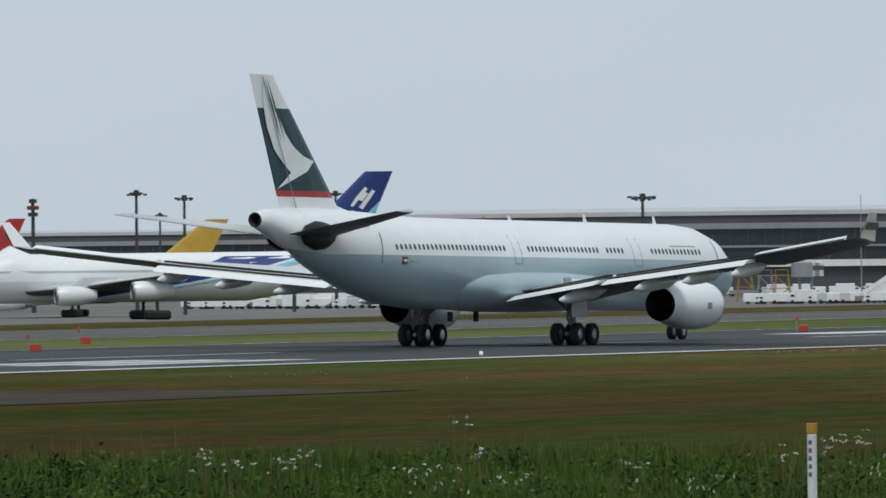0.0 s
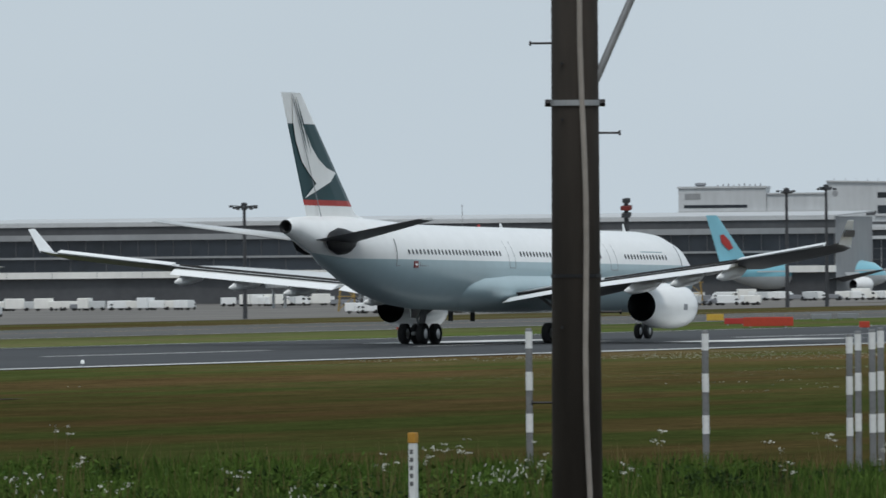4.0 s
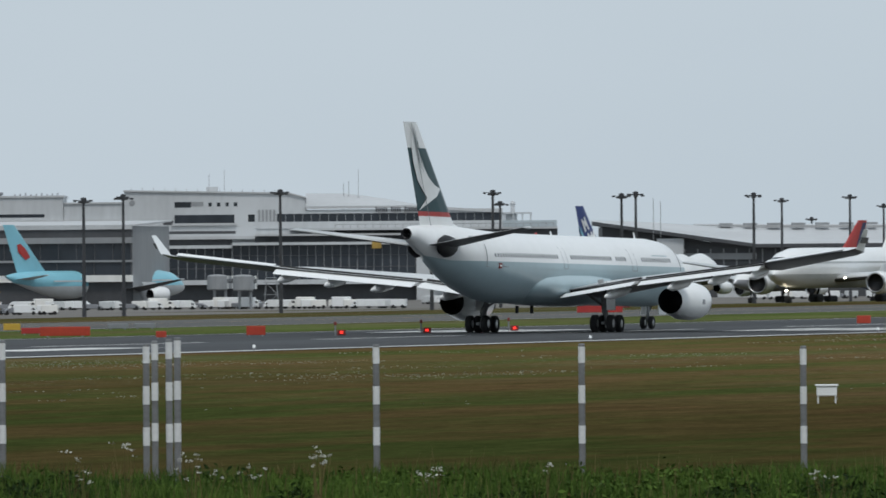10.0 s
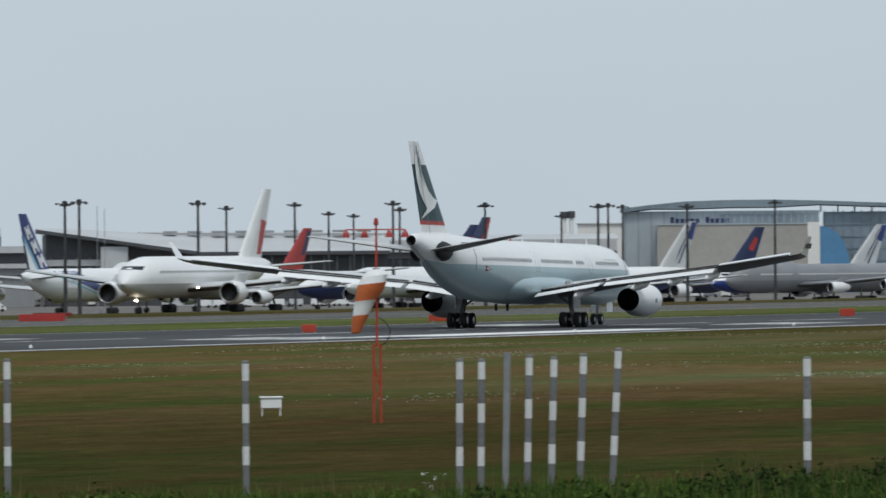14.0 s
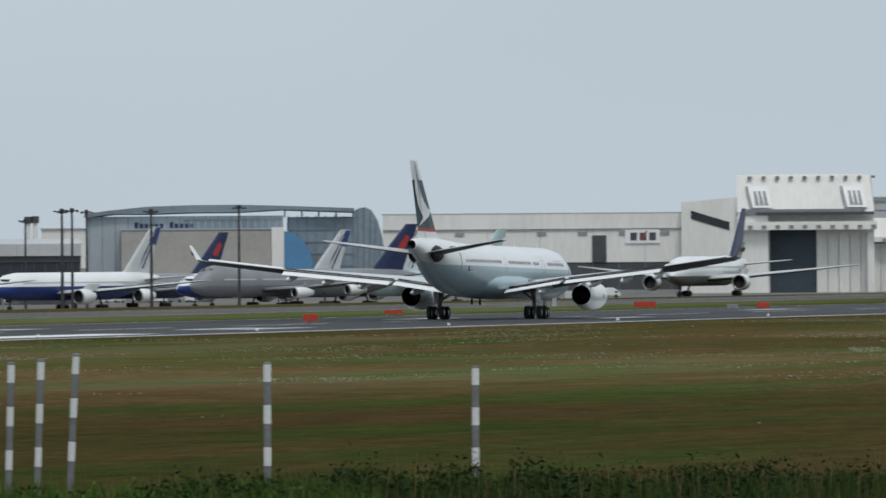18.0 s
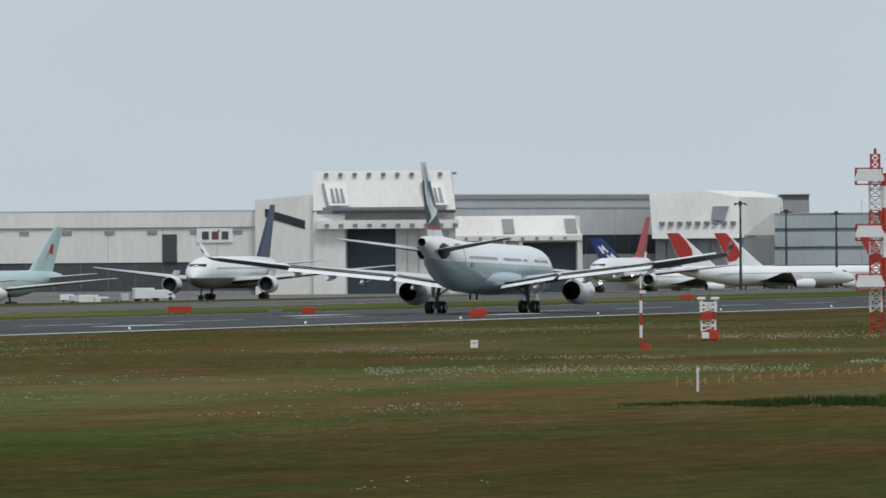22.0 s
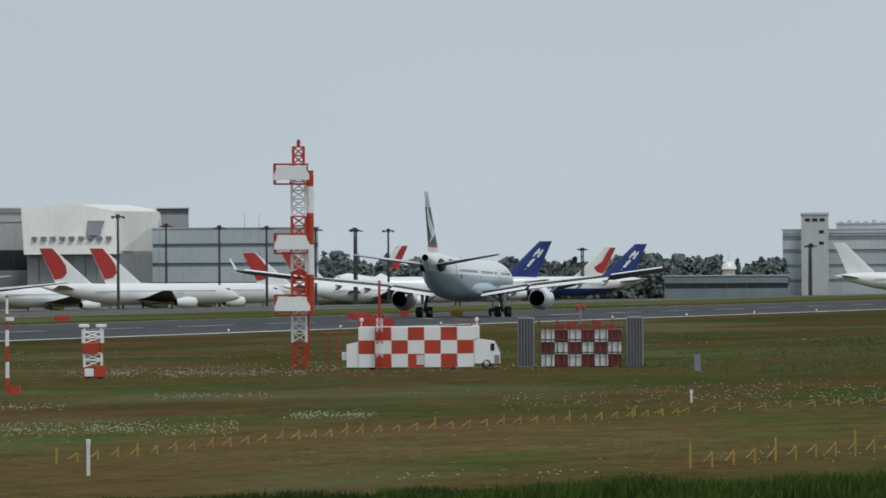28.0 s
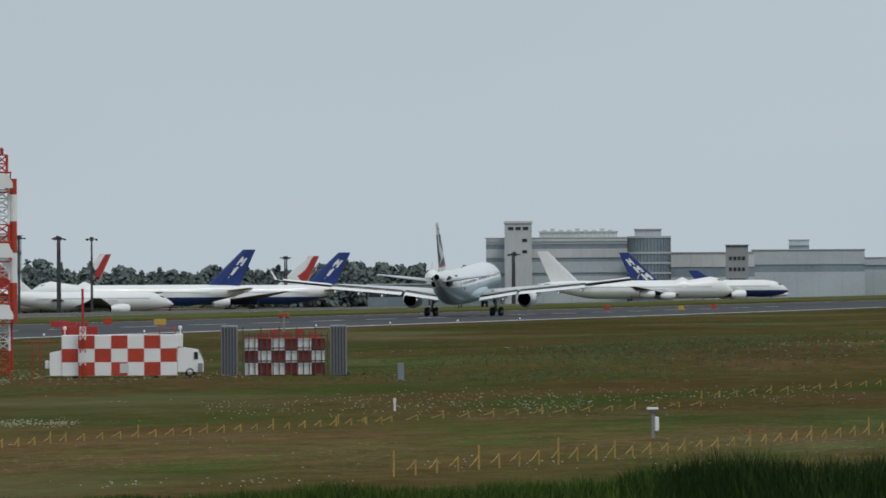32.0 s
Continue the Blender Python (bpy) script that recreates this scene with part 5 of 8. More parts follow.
tower = building("office_tower", "white stair tower with small windows", (-568.6, 4034.3, -4.50, 7.63, 10.5, 32.0), ((0, 1, 0.2, M_TERM, 0),), 14)
part("crown", box(-0.3, 10.8, -0.5, 14.3, 32.0, 32.6), M_TERM, tower)
add_windows(tower, ((1.0, 9.5, 29.2, 30.4, 3, 0.2), (6.5, 9.0, 24.6, 25.8, 1, 0.2), (6.5, 9.0, 20.2, 21.4, 1, 0.2)))
plant = building("rooftop_plant", "louvred white rooftop plant screen", (-557.2, 4051.0, -4.45, 7.28, 30.2, 28.6), ((0, 0.02, 0.5, M_TERM, 0), (0.02, 0.16, 0.2, M_TERM, 1.6), (0.16, 1, 0.1, M_BLDGBLUE, 0)), 20)
for k in range(9):
    part("roof_duct", box(1.0 + 3.2 * k, 2.8 + 3.2 * k, 4, 8, 28.6, 29.2 + 0.5 * (k % 3 == 1)), M_TERM, plant)
drum = holder("glass_office", "round dark-glazed office block with pale floor rings", "building", m=pose(-520.4, 4030.4, -3.93, 0, 0, 6.87))
part("core", lathe([(-1, 8.2), (25.6, 8.2), (25.7, 0.1)], "z", 28, (8.4, 9, 0)), M_HANGGLASS, drum, "dark curved glazing")
for z in (3.5, 7.4, 11.3, 15.2, 19.1, 25.2):
    part("floor_ring", lathe([(z, 8.2), (z, 8.45), (z + 0.75, 8.45), (z + 0.75, 8.2)], "z", 28, (8.4, 9, 0)), M_BLDGBLUE, drum)
for k in range(20):
    a = math.pi * (1.0 + k / 19)
    part("mullion", rod((8.4 + 8.3 * math.cos(a), 9 + 8.3 * math.sin(a), 0), (8.4 + 8.3 * math.cos(a), 9 + 8.3 * math.sin(a), 25.2), 0.09, None, 4), M_BLDGDARK, drum)
cap = building("roof_house", "white roof house on the office block", (-518.8, 4040.7, -3.90, 6.87, 10.3, 28.8), ((0, 1, 0, M_TERM, 0),), 14)
building("office_wing", "long low pale office wing", (-507.7, 4062.2, -3.66, 6.50, 32.9, 19.5), ((0, 0.3, 0.2, M_TERM, 8), (0.3, 0.5, -0.1, M_HANGGLASS, 5), (0.5, 1, 0, M_TERM, 8)), 30)
grey_t = building("grey_office", "plain grey-brown office block", (-479.4, 4005.1, -2.92, 6.35, 8.6, 21.4), ((0, 0.04, 0.3, M_BLDGDARK, 0), (0.04, 1, 0, M_BLDGGREY, 3)), 20)
add_windows(grey_t, ((1.0, 7.6, 15.4, 16.8, 4, 0.0), (1.0, 7.6, 11.2, 12.6, 4, 0.0), (1.0, 7.6, 7.0, 8.4, 4, 0.0)))
building("blue_office", "pale blue industrial building with roof plant", (-502.3, 4304.4, -3.53, 5.94, 46.6, 20.9), ((0, 0.3, 0.2, M_BLDGBLUE, 9), (0.3, 0.45, -0.1, M_HANGGLASS, 7), (0.45, 1, 0, M_BLDGBLUE, 9)), 40)
building("blue_office", "pale blue plant tower", (-488.1, 4316.0, -3.16, 5.99, 8.4, 24.6), ((0, 0.1, 0.3, M_BLDGBLUE, 3), (0.1, 0.16, -0.1, M_HANGGLASS, 3), (0.16, 1, 0, M_BLDGBLUE, 3)), 20)
building("blue_office", "pale blue far warehouse", (-463.2, 4358.7, -2.45, 5.34, 42.4, 16.5), ((0, 0.2, 0.3, M_BLDGBLUE, 6), (0.2, 0.32, -0.1, M_HANGGLASS, 5), (0.32, 1, 0, M_BLDGBLUE, 6)), 40)
building("cargo_shed", "long low grey cargo shed", (-667.4, 4131.0, -4.50, 8.36, 80.8, 9.0), ((0, 0.25, 0.6, M_ROOF, 0), (0.25, 0.6, 0, M_FACADE, 6), (0.6, 1, 0, M_BLDGGREY, 10)), 30)


# ---- floodlight masts ----
def mast(spot, wide=False):
    x, y, z, h = spot
    m = holder("floodlight_mast", "tall dark steel floodlight mast with lamps on a cross-head", "light mast", group="apron floodlight masts", m=pose(x, y, z, 0, 0, (x * 7 + y * 3) % 90))
    w = 1.5 if wide else 1.0
    part("shaft", rod((0, 0, 0), (0, 0, h - 1.1), 0.36, 0.22, 10), M_MAST, m)
    part("hub", lathe([(h - 1.2, 0.2), (h - 1.1, 0.46), (h - 0.25, 0.5), (h - 0.1, 0.1)], "z", 10), M_MAST, m)
    for k in range(6):
        a = 2 * math.pi * k / 6
        r = (1.25 + 0.2 * (k % 2)) * w
        ca, sa = math.cos(a), math.sin(a)
        dz = -0.2 + 0.22 * (k % 3 == 0)
        arm = part("arm", rod((0.3 * ca, 0.3 * sa, h - 0.7), (r * ca, r * sa, h - 0.62 + dz), 0.07, None, 5), M_MAST, m)
        part("lamp_head", box(r * ca - 0.27, r * ca + 0.27, r * sa - 0.24, r * sa + 0.24, h - 0.85 + dz, h - 0.56 + dz, bevel=0.05), M_MAST, arm)
        part("lamp_glass", box(r * ca - 0.2, r * ca + 0.2, r * sa - 0.18, r * sa + 0.18, h - 0.9 + dz, h - 0.853 + dz), M_LAMPGLASS, arm)
    return m


for spot in ((-837.423, 1479.433, -4.5, 21.84), (-879.917, 1570.269, -4.5, 21.69), (-810.324, 1379.629, -4.45, 20.895), (-828.684, 1426.809, -4.49, 20.315), (-1160.095, 1985.996, -4.50, 19.970), (-761.184, 1463.933, -4.19, 19.162), (-679.116, 1503.763, -3.39, 20.236), (-668.964, 1497.360, -3.26, 20.558), (-648.839, 1517.072, -3.01, 20.996),
             (-644.366, 1573.147, -2.95, 21.075), (-641.941, 1595.717, -2.92, 21.006), (-745.070, 1856.036, -4.15, 21.870), (-631.771, 1631.982, -2.79, 20.306), (-640.210, 1660.883, -2.90, 20.900), (-627.162, 1687.207, -2.73, 20.492),
             (-726.054, 1970.494, -4.19, 22.672), (-891.512, 2442.377, -4.50, 20.766), (-705.584, 1956.668, -4.4, 23.39), (-772.791, 2166.286, -4.50, 22.631), (-800.663, 2262.507, -4.50, 22.548), (-643.206, 1840.866, -3.02, 21.347), (-691.323, 1982.945, -3.89, 21.815), (-626.003, 1846.786, -2.80, 20.637),
             (-752.796, 2278.881, -4.50, 22.111), (-620.312, 1901.371, -2.83, 20.536), (-664.728, 2044.660, -3.72, 22.4), (-738.6, 2283.5, -4.50, 24.2), (-618.187, 1954.570, -2.91, 20.742), (-644.728, 2103.408, -3.60, 23.020),
             (-533.153, 2620.194, -3.18, 21.661), (-520.455, 2622.732, -2.92, 20.877), (-509.158, 2624.933, -2.68, 20.410), (-497.432, 2627.160, -2.42, 19.781), (-505.569, 2727.356, -2.93, 20.370),
             (-508.025, 2738.132, -3.03, 20.725), (-499.523, 2739.665, -2.83, 20.185), (-575.460, 3538.093, -4.50, 18.575), (-446.925, 3152.666, -1.97, 15.665), (-576.063, 3537.998, -4.50, 18.566), (-419.785, 2954.515, -1.21, 14.714)):
    mast(spot)
mast((-691.957, 1330.863, -3.53, 17.953), True)
mast((-504.066, 2421.997, -2.04, 21.589))

# ---- parked and taxiing aircraft ----
LETTERS = []
for cu, cv in ((0.27, 0.22), (0.38, 0.46), (0.53, 0.7)):
    for du, dv, wu in ((-0.17, -0.03, 0.11), (0.07, -0.06, 0.11)):
        LETTERS.append((((cu + du, cv + dv - 0.06), (cu + du + wu, cv + dv - 0.085), (cu + du + wu + 0.05, cv + dv + 0.125), (cu + du + 0.05, cv + dv + 0.15)), M_WHITE))
    LETTERS.append((((cu - 0.05, cv - 0.03), (cu + 0.06, cv - 0.05), (cu + 0.09, cv + 0.04), (cu - 0.02, cv + 0.06)), M_WHITE))
CARGOFIN = LETTERS + [(((0.66, 0.05), (0.99, 0.05), (0.99, 0.52)), M_WHITE), (((0.56, 0.05), (0.65, 0.05), (0.99, 0.54), (0.99, 0.66)), M_CYAN)]
SWIRL = ((((0.1, 0.72), (0.98, 0.62), (0.98, 0.98), (0.12, 0.98)), M_BLUE),) + tuple((((0.22 + 0.2 * i, 0.14), (0.29 + 0.2 * i, 0.14), (0.33 + 0.19 * i, 0.42), (0.5 + 0.16 * i, 0.9), (0.43 + 0.16 * i, 0.9), (0.25 + 0.19 * i, 0.45)), M_NAVY) for i in range(3))
PATCH = ((((0.4, 0.5), (0.75, 0.45), (0.78, 0.72), (0.46, 0.78)), M_RED),)
LEAF = ((((0.2, 0.3), (0.45, 0.2), (0.5, 0.45), (0.75, 0.4), (0.6, 0.62), (0.35, 0.66)), M_RED),)
DISC = ((((0.3, 0.35), (0.55, 0.3), (0.7, 0.45), (0.62, 0.6), (0.4, 0.62), (0.28, 0.5)), M_RED),)
LOWRED = ((((0.05, 0.08), (0.95, 0.08), (0.97, 0.22), (0.07, 0.22)), M_WHITE),)
ARC = ((((0.08, 0.99), (0.98, 0.99), (0.98, 0.2), (0.72, 0.24), (0.48, 0.36), (0.28, 0.55), (0.14, 0.78)), M_RED),)


def swoosh(L, zc, R):
    """Blue diagonal band on both flanks of the cargo jets."""
    out = []
    for s in (1, -1):
        for lead, wide, zlow, material, nm in ((0.0, 9.0, -2.6, M_BLUE, "blue_swoosh"), (-3.4, 2.2, -2.2, M_CYAN, "light_blue_stripe")):
            rings = []
            for k in range(11):
                dz = 2.7 + (zlow - 2.7) * k / 10
                xa = 13.0 + lead + 3.4 * (2.7 - dz) + 0.35 * (2.7 - dz) ** 2
                ring = []
                for x, out_by in ((xa, 0.05), (xa + wide * 0.5, 0.05), (xa + wide * (1.15 - 0.06 * k), 0.05), (xa + wide * (1.15 - 0.06 * k), -0.1), (xa, -0.1)):
                    f, up = float(np.interp(x, [9, 15, 20], [0.6, 0.87, 1.0])), float(np.interp(x, [9, 15, 20], [1.05, 0.4, 0.0]))
                    ring.append((x, s * (R * f * math.sqrt(max(0.04, 1 - ((dz - up) / (R * f)) ** 2)) + out_by), zc + dz))
                rings.append(ring)
            out.append((nm, loft(rings), material))
    return out


airliner("cargo_jumbo", "white four-engined cargo jet with blue tail and swoosh", "jumbo", (-633.19, 1145.67, -2.81), 221, M_WHITE, M_WHITE, 5.2, M_BLUE, CARGOFIN, extra=swoosh(70, 5.6, 3.25))
airliner("cargo_jumbo", "white four-engined cargo jet with blue fin, tail towards the runway", "jumbo", (-690.64, 1759.29, -3.52), 88, M_WHITE, M_WHITE, 5.2, M_BLUE, CARGOFIN, extra=swoosh(70, 5.6, 3.25))
airliner("parked_airliner", "parked airliner with a plain yellow tail fin", "mid_twin", (-807.28, 1404.53, -4.44), 205, M_WHITE, M_NAVY, 4.2, M_YELLOW)
airliner("parked_airliner", "parked white airliner with a red tail fin", "wide_twin", (-1135.58, 1884.27, -4.50), 205, M_WHITE, M_WHITE, 5.0, M_RED, LOWRED)
airliner("parked_airliner", "sky-blue airliner parked nose to the terminal pier", "wide_twin", (-894.28, 1937.58, -4.50), 76, M_CYAN, M_WING, 5.0, M_CYAN, DISC)
airliner("parked_airliner", "parked white airliner with a dark and red tail fin", "wide_twin", (-653.51, 1931.44, -3.34), 262, M_WHITE, M_WHITE, 5.0, M_NAVY, ((((0.55, 0.05), (0.98, 0.05), (0.98, 0.98), (0.7, 0.98)), M_RED),))
airliner("parked_airliner", "parked airliner with dark blue and red fin", "mid_twin", (-651.54, 1816.70, -3.08), 262, M_WHITE, M_GREY, 4.5, M_RED, ((((0.1, 0.45), (0.9, 0.45), (0.9, 0.95), (0.1, 0.95)), M_NAVY),))
airliner("parked_airliner", "parked white airliner with dark blue fin", "wide_twin", (-708.45, 2087.04, -4.24), 250, M_WHITE, M_NAVY, 5.0, M_NAVY, PATCH)
airliner("parked_airliner", "white and blue airliner with a streaked fin", "wide_twin", (-665.58, 2111.59, -3.87), 252, M_WHITE, M_BLUE, 5.3, M_WING, SWIRL, group="parked blue and white airliners")
airliner("parked_airliner", "grey airliner with a dark blue fin and red patch", "wide_twin", (-721.26, 2344.57, -4.50), 246, M_GREY, M_NAVY, 5.0, M_NAVY, PATCH, group="parked grey airliners", wing=M_GREY)
airliner("parked_airliner", "white and blue airliner with a streaked fin", "wide_twin", (-672.43, 2286.16, -4.29), 246, M_WHITE, M_BLUE, 5.3, M_WING, SWIRL, group="parked blue and white airliners")
airliner("parked_airliner", "grey jumbo with a dark blue fin and red patch", "jumbo", (-650.55, 2268.56, -4.04), 236, M_GREY, M_GREY, 5.0, M_NAVY, PATCH, group="parked grey airliners", wing=M_GREY)
airliner("parked_airliner", "white and blue airliner with a streaked fin", "wide_twin", (-665.25, 2330.93, -4.31), 246, M_WHITE, M_BLUE, 5.3, M_WING, SWIRL, group="parked blue and white airliners")
airliner("parked_airliner", "pale mint airliner with a red leaf-like shape on its fin", "wide_twin", (-649.75, 2344.82, -4.20), 252, M_MINT, M_MINT, 5.0, M_MINT, LEAF)
airliner("parked_airliner", "parked white airliner with a blue lettered fin", "mid_twin", (-607.47, 2719.89, -4.49), 48, M_WHITE, M_WHITE, 4.5, M_BLUE, LETTERS)
for label, kind, where, hd in (("white airliner with a red tail, parked in the row", "mid_twin", (-555.91, 2578.66, -3.50), 40), ("white airliner with a red tail, parked in the row", "mid_twin", (-550.49, 2611.51, -3.50), 40),
                               ("white airliner with a red tail, parked in the row", "mid_twin", (-556.54, 2837.81, -4.31), 34), ("white airliner with a red tail, parked in the row", "mid_twin", (-543.93, 2825.98, -4.10), 34),
                               ("white jumbo with a red tail, parked before the trees", "jumbo", (-626.46, 3488.00, -4.50), 190), ("white airliner with a red tail beside a blue-tailed jet", "wide_twin", (-565.03, 3542.76, -4.49), 192)):
    airliner("parked_airliner", label, kind, where, hd, M_WHITE, M_WHITE, 5.0, M_WHITE, ARC, group="parked red-tailed airliners")
airliner("parked_airliner", "white jumbo with blue cheat line and lettered blue fin", "jumbo", (-533.54, 3212.63, -4.17), 192, M_WHITE, M_BLUE, 5.0, M_BLUE, LETTERS, group="parked blue-tailed airliners")
airliner("parked_airliner", "white airliner with blue stripe and lettered blue fin", "wide_twin", (-523.09, 3335.72, -3.99), 196, M_WHITE, M_BLUE, 4.6, M_BLUE, LETTERS, group="parked blue-tailed airliners")
airliner("parked_airliner", "plain white four-engined cargo jet without markings", "jumbo", (-515.18, 3724.66, -3.82), 14, M_WHITE, M_WHITE, 5.0, M_WHITE)
airliner("parked_airliner", "airliner with a lettered blue fin behind the white jet", "wide_twin", (-496.68, 3811.71, -3.38), 22, M_WHITE, M_BLUE, 4.6, M_BLUE, LETTERS, group="parked blue-tailed airliners")
airliner("parked_airliner", "far narrow-body airliner with a blue fin", "narrow_twin", (-492.10, 3990.0, -3.26), 16, M_WHITE, M_WHITE, 3.2, M_BLUE)

# three jets that taxi the other way, nose towards the viewer
taxi_a = airliner("taxiing_airliner", "white twin jet with an orange-red fin, taxiing with lights on", "wide_twin", (-513.80, 1409.26, -1.24), 270, M_WHITE, M_WING, 4.4, M_WHITE, ((((0.15, 0.1), (0.9, 0.1), (0.95, 0.55), (0.3, 0.6)), M_RED),), lights=True)
taxi_b = airliner("taxiing_airliner", "white and grey twin jet with a dark blue fin, taxiing", "wide_twin", (-510.99, 2027.48, -1.47), 270, M_WHITE, M_GREY, 4.3, M_NAVY)
taxi_c = airliner("taxiing_airliner", "white twin jet with a red fin, taxiing with lights on", "mid_twin", (-475.46, 2188.86, -1.15), 270, M_WHITE, M_WING, 4.0, M_RED, LOWRED, lights=True)

# ---- things beside the runway ----
def checker(b, x0, x1, y, z0, z1, cols, rows, paint=M_ORANGE):
    w, h = (x1 - x0) / cols, (z1 - z0) / rows
    for i in range(cols):
        for j in range(rows):
            part("checker_panel", box(x0 + w * i + 0.01, x0 + w * (i + 1) - 0.01, y - 0.04, y, z0 + h * j + 0.01, z0 + h * (j + 1) - 0.01), paint if (i + j) % 2 else M_WHITE, b)


def lattice(b, z0, z1, half, material, step=0.8, r=0.052):
    """One painted stage of a lattice tower."""
    bm = bmesh.new()
    c = [(-half, -half), (half, -half), (half, half), (-half, half)]
    for x, y in c:
        rod((x, y, z0), (x, y, z1), r * 1.4, None, 5, bm)
    n = max(1, round((z1 - z0) / step))
    for k in range(n):
        za, zb = z0 + (z1 - z0) * k / n, z0 + (z1 - z0) * (k + 1) / n
        for i in range(4):
            p, q = c[i], c[(i + 1) % 4]
            if k % 2:
                p, q = q, p
            rod((*p, za), (*q, zb), r * 0.8, None, 4, bm)
            rod((*p, zb), (*q, zb), r * 0.8, None, 4, bm)
    part("lattice_stage", bm, material, b)


gx, gy, gz = (-175.10, 889.90, -0.00)
glide = holder("glide_slope_tower", "red and white lattice aerial tower with three antenna boxes", "antenna tower", m=pose(gx, gy, gz, 0, 0, 8))
HT = 14.1
for k, (a, b) in enumerate(((0, 1.7), (1.7, 4.0), (4.0, 6.2), (6.2, 7.9), (7.9, 9.7), (9.7, 11.9), (11.9, HT))):
    lattice(glide, a, b, 0.44 if k < 6 else 0.33, M_ORANGE if k % 2 == 0 else M_WHITE, 0.55, 0.055)
for z in (3.7, 7.6, 12.0):
    part("antenna_box", loft([[(x, y, z + dz) for x, y in ((-0.4 - w, -1.35), (-0.4 + w, -1.35), (-0.4 + w, -0.5), (-0.4 - w, -0.5))] for w, dz in ((1.12, 0.0), (1.12, 0.3), (0.9, 0.8), (0.84, 0.9))]), M_WHITE, glide, "white flared antenna box")
    bm = bmesh.new()
    for zz in (z - 0.25, z + 1.0):
        for a, b in (((-1.5, -1.3), (0.6, -1.3)), ((-1.5, -1.3), (-1.5, 0.4)), ((-1.5, 0.4), (0.6, 0.4))):
            rod((*a, zz), (*b, zz), 0.05, None, 4, bm)
    for p in ((-1.5, -1.3), (-0.45, -1.3), (0.6, -1.3), (-1.5, 0.4)):
        rod((*p, z - 0.25), (*p, z + 1.0), 0.05, None, 4, bm)
    part("guard_rail", bm, M_RED, glide, "red guard rail")
for k, (a, b) in enumerate(((3.5, 6.0), (6.0, 7.9), (7.9, 9.9), (9.9, 11.6), (11.6, 12.6))):
    part("mast_column", rod((0.7, 0.1, a), (0.7, 0.1, b), 0.24, None, 12), M_ORANGE if k % 2 == 0 else M_WHITE, glide)
part("ladder", box(0.5, 0.62, 0.25, 0.4, 0.5, 12.4), M_ORANGE, glide)
part("top_lamp", lathe([(HT, 0.04), (HT + 0.1, 0.12), (HT + 0.4, 0.12), (HT + 0.5, 0.02)], "z", 8), M_RED, glide)

tx, ty, tz = (-171.10, 884.50, -0.00)
truck = holder("shelter_truck", "white truck with a red and white checkered box body", "truck", m=pose(tx, ty, tz, 0, 0, 9))
part("box_body", box(0.75, 8.0, 0, 2.5, 0.12, 2.7, bevel=0.04), M_WHITE, truck)
checker(truck, 0.76, 7.99, 0, 0.14, 2.68, 7, 3)
part("side_locker", loft([[(0.745, 0.15, 0.15), (0.745, 2.3, 0.15), (0.745, 2.3, 1.75), (0.745, 0.15, 1.75)], [(0.0, 0.15, 0.15), (0.0, 2.3, 0.15), (0.0, 2.3, 1.6), (0.0, 0.15, 1.6)]]), M_WHITE, truck)
part("coupling", box(-0.3, -0.003, 0.5, 1.6, 0.6, 1.1, bevel=0.03), M_WHITE, truck)
cab = part("cab", loft([[(8.03, 0.1, 0.35), (8.03, 2.4, 0.35), (8.03, 2.4, 1.95), (8.03, 0.1, 1.95)], [(9.3, 0.1, 0.35), (9.3, 2.4, 0.35), (9.3, 2.4, 1.75), (9.3, 0.1, 1.75)], [(9.65, 0.15, 0.35), (9.65, 2.35, 0.35), (9.65, 2.35, 1.0), (9.65, 0.15, 1.0)]]), M_WHITE, truck, "white truck cab")
part("windscreen", plate([(9.34, 0.25, 1.68), (9.34, 2.25, 1.68), (9.66, 2.2, 1.08), (9.66, 0.3, 1.08)], (0.9, 0, 0.4), 0.02), M_GLASS, cab)
part("side_window", box(9.05, 9.3, 0.06, 0.1, 1.15, 1.6), M_GLASS, cab)
part("step", box(9.3, 9.6, 0.0, 0.1, 0.4, 0.9), M_GREY, cab)
part("cab_wall", box(7.85, 8.35, 0.05, 2.4, 1.9, 2.75, bevel=0.04), M_WHITE, truck)
for x in (1.6, 6.6, 8.8):
    for y in (0.2, 2.1):
        wheel(truck, "wheel", x, y, 0.32, 0.32, 0.2)
part("roof_rail", rod((6.9, 0.1, 2.7), (6.9, 0.1, 3.1), 0.03, None, 5, rod((7.9, 0.1, 2.7), (7.9, 0.1, 3.1), 0.03, None, 5, rod((6.9, 0.1, 3.1), (7.9, 0.1, 3.1), 0.03, None, 5))), M_RED, truck)
for x in (0.95, 8.2):
    part("roof_post", rod((x, 0.3, 1.9 if x > 8 else 2.7), (x, 0.3, 3.0), 0.035, None, 6), M_WHITE, truck)
    part("roof_globe", lathe([(3.0, 0.03), (3.05, 0.12), (3.2, 0.12), (3.26, 0.03)], "z", 10, (x, 0.3, 0)), M_WHITE, truck)
part("hatch", box(4.4, 4.95, -0.07, -0.042, 0.3, 0.9), M_WING, truck)
field_mast = holder("monitor_mast", "slim mast, white lattice below and red rod above", "mast", m=pose(tx, ty, tz, 0, 0, 9) @ Matrix.Translation((2.1, -0.7, 0)))
for k in range(4):
    lattice(field_mast, 0.8 * k, 0.8 * k + 0.8, 0.17, M_WHITE if k % 2 else M_ORANGE, 0.4, 0.022)
part("red_rod", rod((0, 0, 3.2), (0, 0, 5.6), 0.09, 0.075, 8), M_RED, field_mast)
